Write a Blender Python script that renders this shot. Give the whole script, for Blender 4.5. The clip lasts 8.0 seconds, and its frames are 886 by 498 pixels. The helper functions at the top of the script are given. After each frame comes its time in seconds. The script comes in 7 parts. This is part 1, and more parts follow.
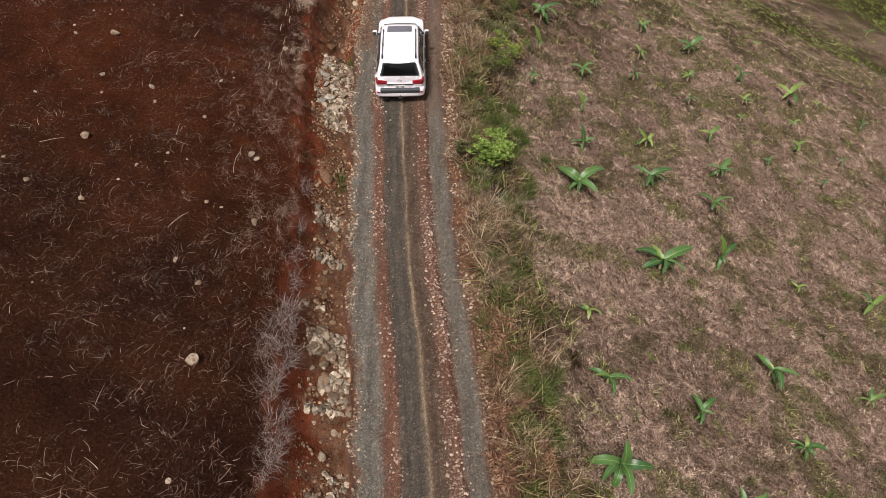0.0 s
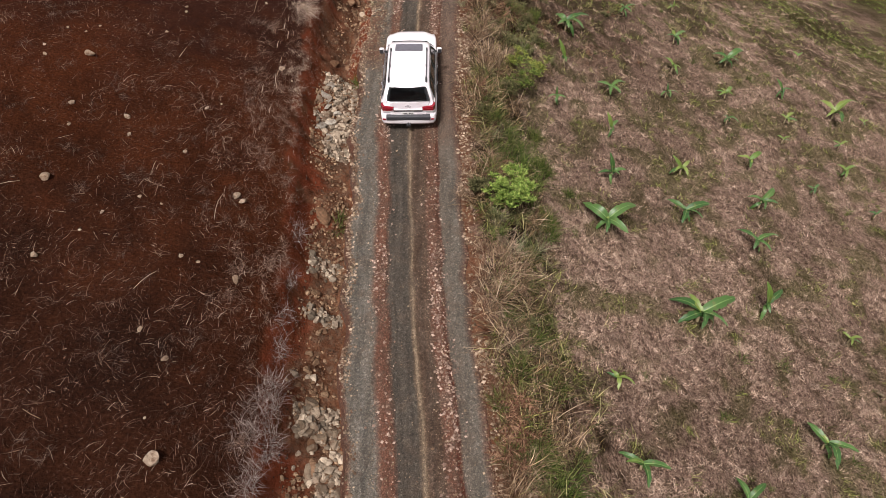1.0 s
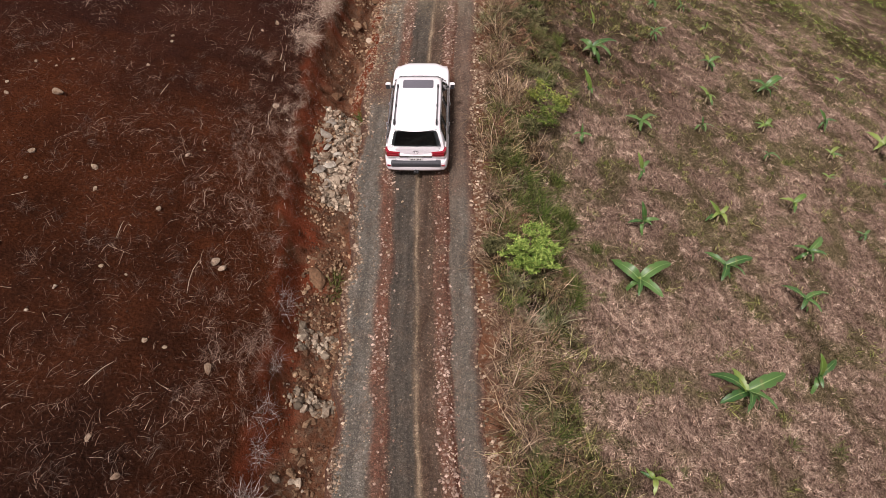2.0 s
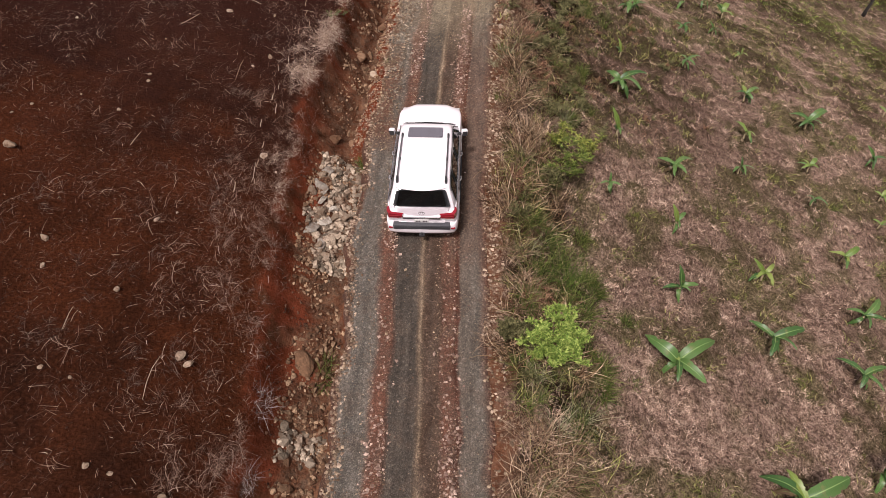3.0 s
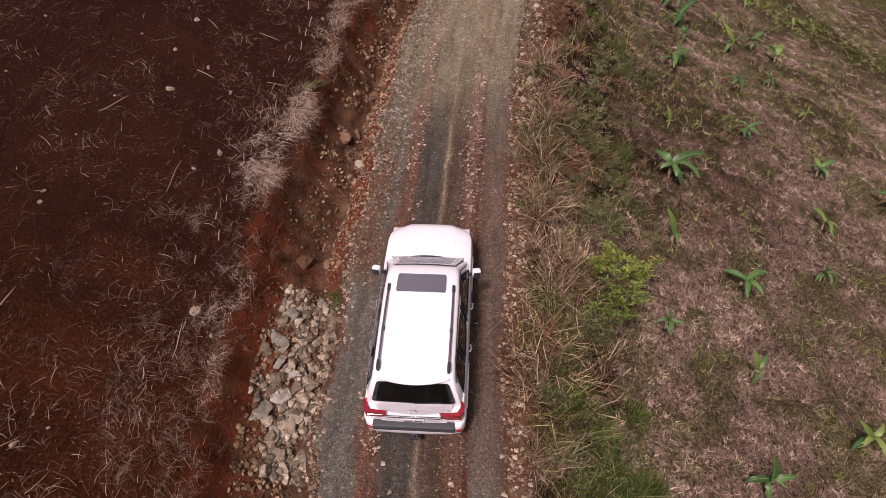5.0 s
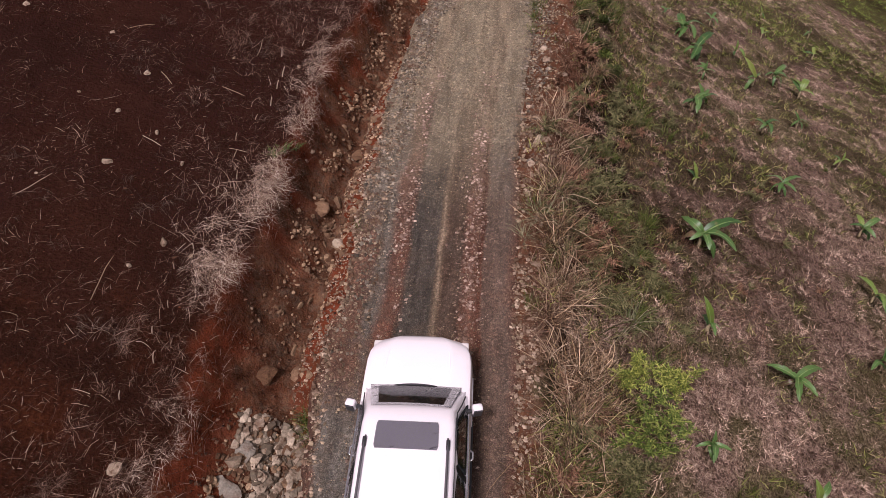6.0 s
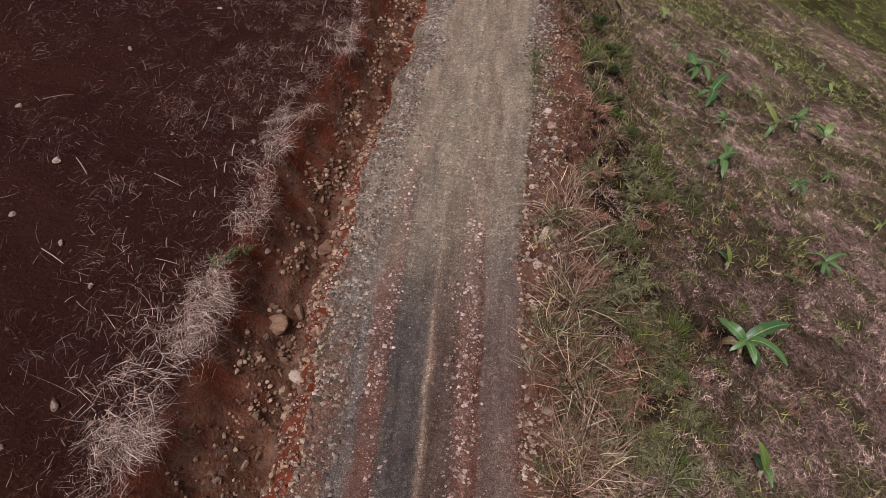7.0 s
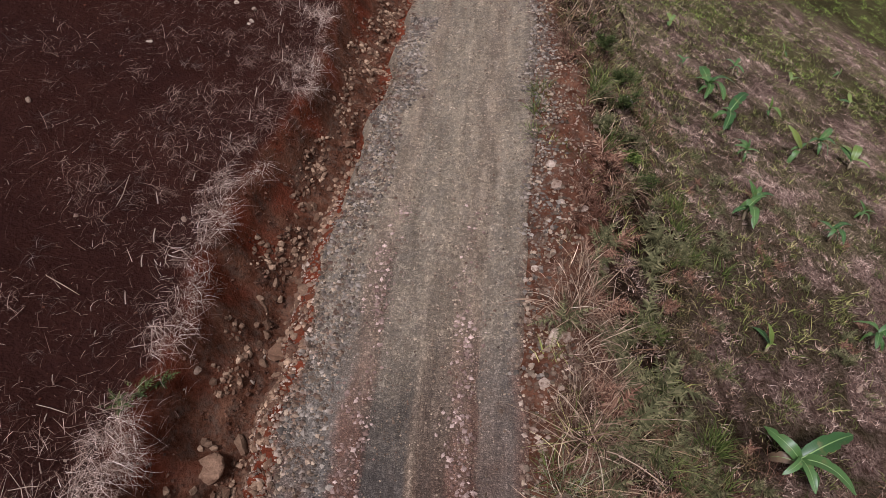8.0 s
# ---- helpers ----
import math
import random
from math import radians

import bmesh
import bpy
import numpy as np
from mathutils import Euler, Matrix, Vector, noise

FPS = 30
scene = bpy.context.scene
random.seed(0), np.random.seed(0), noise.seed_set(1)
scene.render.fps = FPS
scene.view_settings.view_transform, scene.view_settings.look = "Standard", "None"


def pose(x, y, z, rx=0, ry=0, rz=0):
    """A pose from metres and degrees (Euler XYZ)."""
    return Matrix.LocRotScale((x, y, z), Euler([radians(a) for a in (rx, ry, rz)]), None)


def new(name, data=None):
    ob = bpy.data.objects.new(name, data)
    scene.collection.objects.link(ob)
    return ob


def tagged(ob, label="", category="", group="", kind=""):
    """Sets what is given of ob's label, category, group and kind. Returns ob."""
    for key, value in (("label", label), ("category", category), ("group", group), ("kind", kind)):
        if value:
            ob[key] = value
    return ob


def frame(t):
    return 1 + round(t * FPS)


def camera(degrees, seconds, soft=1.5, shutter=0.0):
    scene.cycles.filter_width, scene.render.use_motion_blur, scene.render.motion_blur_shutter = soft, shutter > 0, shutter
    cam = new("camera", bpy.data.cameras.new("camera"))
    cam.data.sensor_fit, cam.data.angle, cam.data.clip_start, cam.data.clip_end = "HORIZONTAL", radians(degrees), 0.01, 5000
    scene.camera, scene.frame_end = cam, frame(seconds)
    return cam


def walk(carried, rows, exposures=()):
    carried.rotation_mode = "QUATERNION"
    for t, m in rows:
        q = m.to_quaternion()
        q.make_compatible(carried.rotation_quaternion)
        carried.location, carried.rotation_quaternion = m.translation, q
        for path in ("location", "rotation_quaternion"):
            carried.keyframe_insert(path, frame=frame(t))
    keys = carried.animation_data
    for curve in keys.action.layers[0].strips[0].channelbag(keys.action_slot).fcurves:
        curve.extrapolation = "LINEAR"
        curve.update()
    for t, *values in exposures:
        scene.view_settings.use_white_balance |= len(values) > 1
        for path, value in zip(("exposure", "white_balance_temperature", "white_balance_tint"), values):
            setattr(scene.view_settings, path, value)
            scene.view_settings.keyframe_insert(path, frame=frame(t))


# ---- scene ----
cam = camera(70.6, 8.0, soft=0.5)
METRES, EYE, TILT, LEAN, TURN = 28.0, 16.45, -50.83, 0.0, 0.0
ROWS = [
    (0.0, 0.0, 0.0, 0.0, 0.0, 0.0, -0.0),
    (0.5, 0.0021, 0.0499, 0.0348, 0.64, -0.35, -0.41),
    (1.0, 0.004, 0.097, 0.0686, 1.33, -0.57, -0.84),
    (2.5, 0.0011, 0.2382, 0.1726, 3.0, -0.07, -2.12),
    (3.0, -0.0015, 0.2862, 0.2085, 3.52, 0.07, -2.45),
    (3.5, -0.0044, 0.3335, 0.2451, 3.89, 0.14, -2.71),
    (4.0, -0.0077, 0.3804, 0.2819, 4.15, 0.15, -2.9),
    (4.5, -0.0115, 0.4285, 0.3174, 4.33, 0.25, -2.99),
    (6.0, -0.0225, 0.5811, 0.4285, 4.25, 1.63, -2.88),
    (6.5, -0.0256, 0.6364, 0.4715, 3.99, 2.39, -2.73),
    (7.0, -0.0295, 0.6935, 0.5172, 3.63, 2.88, -2.47),
    (7.5, -0.0319, 0.7492, 0.5615, 3.26, 2.82, -2.11),
    (8.0, -0.0319, 0.7988, 0.5997, 2.88, 2.0, -1.69),
]
EXPOSURES = [(0.0, 0.67, 6450, 10), (1.0, 0.66, 6500, 13), (2.5, 0.64, 6600, 19), (3.5, 0.58, 6600, 21), (4.5, 0.40, 6600, 25), (6.0, 0.32, 6400, 28), (8.0, 0.40, 5750, 22)]
walk(cam, [(t, pose(0, 0, EYE, TILT, LEAN, TURN) @ pose(METRES * x, METRES * y, METRES * z, 90 + pitch, roll, yaw)) for t, x, y, z, yaw, pitch, roll in ROWS], EXPOSURES)

# ---------------------------------------------------------------- overcast daylight
SUN_UP, SUN_ROUND = 62.0, 205.0
world = bpy.data.worlds.new("overcast_sky")
scene.world = world
world.use_nodes = True
sky = world.node_tree.nodes.new("ShaderNodeTexSky")
sky.sky_type, sky.sun_disc = "NISHITA", False
sky.sun_elevation, sky.sun_rotation = radians(SUN_UP), radians(SUN_ROUND)
sky.dust_density, sky.ozone_density, sky.air_density = 4.0, 0.6, 1.0
backing = world.node_tree.nodes["Background"]
backing.inputs["Strength"].default_value = 0.072
# cloud cover: the blue of the clear sky is mostly greyed out
grey = world.node_tree.nodes.new("ShaderNodeHueSaturation")
grey.inputs["Saturation"].default_value = 0.04
world.node_tree.links.new(sky.outputs[0], grey.inputs["Color"])
world.node_tree.links.new(grey.outputs[0], backing.inputs["Color"])
sun = new("sun", bpy.data.lights.new("sun", "SUN"))
sun.data.energy, sun.data.angle, sun.data.color = 2.8, radians(10), (1.0, 0.95, 0.89)
sun.matrix_world = pose(0, 0, 60, 90 - SUN_UP, 0, -SUN_ROUND + 180)


# ---------------------------------------------------------------- lie of the land
def vnoise(x, y, seed=0):
    """Smooth value noise, 0 to 1, of plan coordinates."""
    x, y = np.asarray(x, float), np.asarray(y, float)
    ix, iy = np.floor(x), np.floor(y)
    fx, fy = x - ix, y - iy
    fx, fy = fx * fx * (3 - 2 * fx), fy * fy * (3 - 2 * fy)

    def lattice(a, b):
        v = np.sin(a * 127.1 + b * 311.7 + seed * 74.7) * 43758.5453
        return v - np.floor(v)
    low = lattice(ix, iy) * (1 - fx) + lattice(ix + 1, iy) * fx
    high = lattice(ix, iy + 1) * (1 - fx) + lattice(ix + 1, iy + 1) * fx
    return low * (1 - fy) + high * fy


def fbm(x, y, seed=0, octaves=4):
    total, amp, norm = 0.0, 1.0, 0.0
    for k in range(octaves):
        total = total + amp * vnoise(x * 2 ** k + 17 * k, y * 2 ** k - 9 * k, seed + k)
        norm += amp
        amp *= 0.5
    return total / norm


def smooth(a, b, x):
    t = np.clip((np.asarray(x, float) - a) / (b - a), 0, 1)
    return t * t * (3 - 2 * t)


def road_mid(y):
    return np.interp(y, (-40, 5.6, 9.9, 13.4, 17.6, 20.7, 23, 29.4, 35, 38, 41, 44.7, 60, 120),
                     (2.5, -0.48, -0.88, -1.34, -1.63, -1.84, -1.95, -1.97, -1.93, -1.60, -1.45, -1.23, -0.4, 4.0))


def road_half(y):
    return 1.86 + 0.12 * smooth(14, 24, y) + 0.30 * (fbm(np.asarray(y) * 1.1, np.zeros_like(y) + 3.3, 5) - 0.5)


def road_left(y):
    """The broken edge of the road above the ditch."""
    return road_mid(y) - road_half(y) - 0.55 * (fbm(np.asarray(y) * 0.9, np.zeros_like(y) + 9.1, 6, 5) - 0.5)


def bank_edge(y):
    """Where the field on the uphill side breaks off above the ditch."""
    base = np.interp(y, (-40, 5, 7.4, 10, 13.4, 17.4, 20.3, 24, 27, 30, 35, 37.4, 39, 43, 60, 120),
                     (0.0, -4.1, -4.5, -4.7, -4.85, -5.3, -5.6, -6.0, -6.1, -5.95, -5.85, -5.6, -5.1, -5.0, -4.2, 0.2))
    return base + 0.5 * (fbm(np.asarray(y) * 0.8, np.zeros_like(y), 11) - 0.5)


def earth_heap(x, y):
    """The bare heap of red earth on the downhill verge, 0 to 1."""
    e = x - road_mid(y) - road_half(y) + 1.1 * (fbm(x * 1.1, y * 0.8, 45, 3) - 0.5)
    return smooth(0.05, 0.3, e) * (1 - smooth(1.35, 2.1, e)) * smooth(31.5, 34, y) * (1 - smooth(42, 45, y))


def bare_strip(x, y):
    """Bare pebbly earth between the upper track and its growth, 0 to 1."""
    e = x - road_mid(y) - road_half(y)
    return np.exp(-((e - 0.40) / 0.38) ** 2) * smooth(26, 29, y) * smooth(0.30, 0.50, fbm(x * 1.4, y * 1.4, 61))


def land(x, y):
    """Height of the bare ground."""
    x, y = np.broadcast_arrays(np.asarray(x, float), np.asarray(y, float))
    mid, half, edge = road_mid(y), road_half(y), bank_edge(y)
    left, right = road_left(y), mid + half
    d = edge - x
    field = np.interp(d, (0, 0.3, 1.2, 2.9, 4, 5.5, 7, 12, 60, 300, 3000), (1.02, 1.22, 1.66, 2.33, 2.66, 3.06, 3.55, 5.0, 17, 45, 60))
    field = field - 0.02 * np.clip(y - 20, -30, 30) * smooth(-1, 2, d) + 0.10 * (fbm(x * 1.3, y * 1.3, 21) - 0.5)
    field = field + 0.16 * (fbm(x * 4, y * 4, 23, 3) - 0.5)
    # bank, ditch floor, broken road shoulder
    w = np.clip((x - edge) / np.maximum(left - edge, 0.3), 0, 1)
    deep = 0.72 + 0.25 * (fbm(x * 0.01, y * 0.45, 31, 2) - 0.5)
    ditch = np.interp(w, (0, 0.10, 0.26, 0.45, 0.66, 0.84, 0.955, 1.0), (1.02, 0.40, -0.06, -0.36, -0.64, -0.80, -0.66, -0.10))
    # further up the water has cut a trench below a shelf of red earth
    trench = np.interp(w, (0, 0.10, 0.24, 0.40, 0.54, 0.65, 0.72, 0.80, 1.0), (1.02, 0.36, -0.14, -0.46, -0.82, -0.86, -0.50, -0.22, -0.08))
    ditch = ditch + (trench - ditch) * smooth(25, 27, y) * (1 - smooth(36, 39, y))
    ditch = np.where(ditch < 0, ditch * deep / 0.74, ditch)
    ditch = ditch + (0.46 * (fbm(x * 1.6, y * 1.6, 33) - 0.5) + 0.22 * (fbm(x * 5, y * 5, 35, 3) - 0.5)) * smooth(0, 0.12, w) * (1 - smooth(0.9, 1, w))
    e = x - right
    slope = np.interp(e, (0, 0.4, 0.9, 1.5, 2.5, 4.8, 5.8, 9.3, 13, 17, 30, 80, 200, 3000),
                      (-0.05, 0.0, -0.12, -0.50, -1.28, -2.55, -3.0, -4.6, -6.0, -7.5, -12.2, -28, -50, -60))
    slope = slope - np.interp(y, (37, 43, 50, 58, 76, 150, 600), (0, 0.9, 2.6, 3.7, 6.8, 16, 30)) * smooth(1, 5.5, e)
    slope = slope + (0.30 * (fbm(x * 0.55, y * 0.55, 41) - 0.5) + 0.46 * (fbm(x * 2.4, y * 2.4, 43, 3) - 0.5)) * smooth(0.3, 2.0, e)
    slope = slope + 0.7 * (fbm(x * 1.5, y * 1.3, 109, 3) - 0.5) * smooth(0.5, 1.0, e) * (1 - smooth(2.5, 4.0, e))
    mound = 0.42 * np.exp(-((e - 1.05) / 0.65) ** 2) * smooth(31, 34, y) * (1 - smooth(40, 44, y)) + 0.16 * (fbm(x * 4, y * 4, 47, 3) - 0.5) * earth_heap(x, y)
    z = np.where(x < edge, field, np.where(x < left, ditch, np.where(x < right, -0.06, slope + mound)))
    return z


# ---------------------------------------------------------------- materials
class Nodes:
    """Short hand for a node material."""

    def __init__(self, name, rough=0.8, metal=0.0, coat=0.0, spec=0.5):
        self.mat = bpy.data.materials.new(name)
        self.mat.use_nodes = True
        self.tree = self.mat.node_tree
        self.bsdf = self.tree.nodes["Principled BSDF"]
        self.bsdf.inputs["Roughness"].default_value = rough
        self.bsdf.inputs["Metallic"].default_value = metal
        self.bsdf.inputs["Coat Weight"].default_value = coat
        self.bsdf.inputs["Specular IOR Level"].default_value = spec
        self.place = None

    def node(self, kind, **values):
        n = self.tree.nodes.new(kind)
        for k, v in values.items():
            n.inputs[k].default_value = v
        return n

    def link(self, a, b):
        self.tree.links.new(a, b)

    def coords(self):
        if self.place is None:
            self.place = self.tree.nodes.new("ShaderNodeTexCoord").outputs["Object"]
        return self.place

    def noise(self, scale, detail=4.0, rough=0.55, stretch=None):
        n = self.node("ShaderNodeTexNoise", Scale=scale, Detail=detail, Roughness=rough)
        if stretch:
            m = self.node("ShaderNodeMapping", Scale=stretch)
            self.link(self.coords(), m.inputs["Vector"])
            self.link(m.outputs[0], n.inputs["Vector"])
        else:
            self.link(self.coords(), n.inputs["Vector"])
        return n.outputs["Fac"]

    def fibres(self, across=70.0, along=7.0):
        """Matted straw: the brightest of three sets of stretched grain that lie in different ways."""
        out = None
        for turn, shift in ((0.35, 0.0), (1.45, 7.0), (2.5, 13.0)):
            m = self.node("ShaderNodeMapping", Rotation=(0, 0, turn), Location=(shift, 0, 0))
            n = self.node("ShaderNodeMapping", Scale=(across, along, 12.0))
            bend = self.node("ShaderNodeTexNoise", Scale=1.6, Detail=2.0)
            self.link(self.coords(), bend.inputs["Vector"])
            warp = self.node("ShaderNodeVectorMath")
            warp.operation = "MULTIPLY_ADD"
            warp.inputs[1].default_value = (0.5, 0.5, 0.5)
            self.link(bend.outputs["Color"], warp.inputs[0])
            self.link(self.coords(), warp.inputs[2])
            self.link(warp.outputs[0], m.inputs["Vector"])
            self.link(m.outputs[0], n.inputs["Vector"])
            t = self.node("ShaderNodeTexNoise", Scale=1.0, Detail=2.0, Roughness=0.5)
            self.link(n.outputs[0], t.inputs["Vector"])
            out = t.outputs["Fac"] if out is None else self.math("MAXIMUM", out, t.outputs["Fac"])
        return out

    def cells(self, scale, output="Color"):
        n = self.node("ShaderNodeTexVoronoi", Scale=scale)
        self.link(self.coords(), n.inputs["Vector"])
        return n.outputs[output]

    def attr(self, name):
        n = self.tree.nodes.new("ShaderNodeAttribute")
        n.attribute_name = name
        return n.outputs["Fac"]

    def ramp(self, fac, *stops):
        n = self.tree.nodes.new("ShaderNodeValToRGB")
        while len(n.color_ramp.elements) < len(stops):
            n.color_ramp.elements.new(0.5)
        for e, (p, c) in zip(n.color_ramp.elements, stops):
            e.position = p
            e.color = (*c, 1) if isinstance(c, tuple) else (c, c, c, 1)
        self.link(fac, n.inputs["Fac"])
        return n.outputs["Color"]

    def mix(self, fac, a, b, kind="MIX"):
        n = self.tree.nodes.new("ShaderNodeMix")
        n.data_type, n.blend_type = "RGBA", kind
        for socket, v in ((n.inputs[0], fac), (n.inputs[6], a), (n.inputs[7], b)):
            if isinstance(v, (int, float)):
                socket.default_value = v
            elif isinstance(v, tuple):
                socket.default_value = (*v, 1)
            else:
                self.link(v, socket)
        return n.outputs[2]

    def math(self, kind, a, b=0.0):
        n = self.tree.nodes.new("ShaderNodeMath")
        n.operation = kind
        for socket, v in ((n.inputs[0], a), (n.inputs[1], b)):
            if isinstance(v, (int, float)):
                socket.default_value = v
            else:
                self.link(v, socket)
        return n.outputs[0]

    def random_island(self):
        return self.tree.nodes.new("ShaderNodeNewGeometry").outputs["Random Per Island"]

    def random_object(self):
        return self.tree.nodes.new("ShaderNodeObjectInfo").outputs["Random"]

    def colour(self, c):
        if isinstance(c, tuple):
            self.bsdf.inputs["Base Color"].default_value = (*c, 1)
        else:
            self.link(c, self.bsdf.inputs["Base Color"])
        return self

    def bump(self, height, strength=0.5, distance=0.02):
        n = self.node("ShaderNodeBump", Strength=strength, Distance=distance)
        self.link(height, n.inputs["Height"])
        self.link(n.outputs[0], self.bsdf.inputs["Normal"])
        return self


def ground_material():
    m = Nodes("ground", 1.0, spec=0.0)
    big, mid, fine = m.noise(0.35, 4), m.noise(2.2, 5), m.noise(14, 6, 0.7)
    soil = m.ramp(fine, (0.25, (0.010, 0.0034, 0.0018)), (0.5, (0.038, 0.0115, 0.0056)), (0.8, (0.098, 0.031, 0.0145)))
    soil = m.mix(m.ramp(big, (0.40, 0.0), (0.62, 1.0)), m.mix(0.45, soil, (0.013, 0.0062, 0.0045)), m.mix(0.18, soil, (0.080, 0.0245, 0.0115)))
    soil = m.mix(m.attr("damp_shade"), soil, m.mix(0.50, soil, (0.046, 0.0150, 0.0105)))
    soil = m.mix(1.0, soil, m.ramp(m.attr("rust"), (0.0, (0.70, 0.86, 1.05)), (1.0, (1.18, 1.18, 1.14))), "MULTIPLY")
    raw = m.ramp(m.math("ADD", m.math("MULTIPLY", mid, 0.6), m.math("MULTIPLY", fine, 0.4)), (0.3, (0.055, 0.0190, 0.0100)), (0.55, (0.175, 0.044, 0.0215)), (0.8, (0.225, 0.082, 0.045)))
    raw = m.mix(m.ramp(m.noise(0.9, 5, 0.65), (0.52, 0.0), (0.68, 0.7)), raw, (0.100, 0.060, 0.033))
    mud = m.ramp(m.math("ADD", m.math("MULTIPLY", mid, 0.55), m.math("MULTIPLY", fine, 0.45)), (0.34, (0.030, 0.0115, 0.0065)), (0.5, (0.110, 0.047, 0.026)), (0.68, (0.225, 0.115, 0.067)))
    mud = m.mix(m.ramp(m.noise(4.5, 5, 0.7), (0.46, 0.0), (0.64, 0.65)), mud, (0.125, 0.088, 0.062))
    wet = m.math("MULTIPLY", m.attr("damp_shade"), 0.35)
    mud = m.mix(wet, mud, m.mix(1.0, mud, (0.52, 0.46, 0.44), "MULTIPLY"))
    raw = m.mix(wet, raw, m.mix(1.0, raw, (0.62, 0.52, 0.50), "MULTIPLY"))
    straw = m.math("ADD", m.math("MULTIPLY", m.fibres(), 0.75), m.math("MULTIPLY", fine, 0.25))
    thatch = m.ramp(straw, (0.46, (0.018, 0.010, 0.007)), (0.53, (0.125, 0.077, 0.057)), (0.61, (0.330, 0.223, 0.172)), (0.72, (0.60, 0.455, 0.36)))
    thatch = m.mix(m.ramp(mid, (0.47, 0.0), (0.68, 0.7)), thatch, m.ramp(straw, (0.46, (0.016, 0.010, 0.005)), (0.66, (0.150, 0.108, 0.062))))
    thatch = m.mix(m.ramp(m.noise(5.5, 3, 0.6), (0.50, 0.0), (0.66, 0.75)), thatch, (0.040, 0.023, 0.017))
    # weathered slope; its darkening also holds the shade of dense growth
    thatch = m.mix(m.attr("damp_shade"), thatch, m.mix(0.9, thatch, m.mix(0.55, thatch, (0.020, 0.009, 0.006))))
    green = m.ramp(straw, (0.46, (0.010, 0.011, 0.004)), (0.57, (0.050, 0.052, 0.015)), (0.72, (0.190, 0.170, 0.058)))
    green = m.mix(m.attr("damp_shade"), green, m.mix(0.7, green, (0.008, 0.0065, 0.0030)))
    right = m.mix(m.attr("green"), thatch, green)
    # shade beneath the verge growth, painted into the ground as near-black
    right = m.mix(m.attr("growth_shade"), right, m.ramp(fine, (0.3, (0.004, 0.0024, 0.0015)), (0.7, (0.026, 0.015, 0.009))))
    left = m.mix(m.attr("raw"), soil, m.mix(m.attr("mud"), raw, mud))
    c = m.mix(m.attr("soil"), right, left)
    m.colour(c)
    m.bump(m.math("ADD", fine, m.math("MULTIPLY", mid, 1.2)), 1.0, 0.06)
    return m.mat


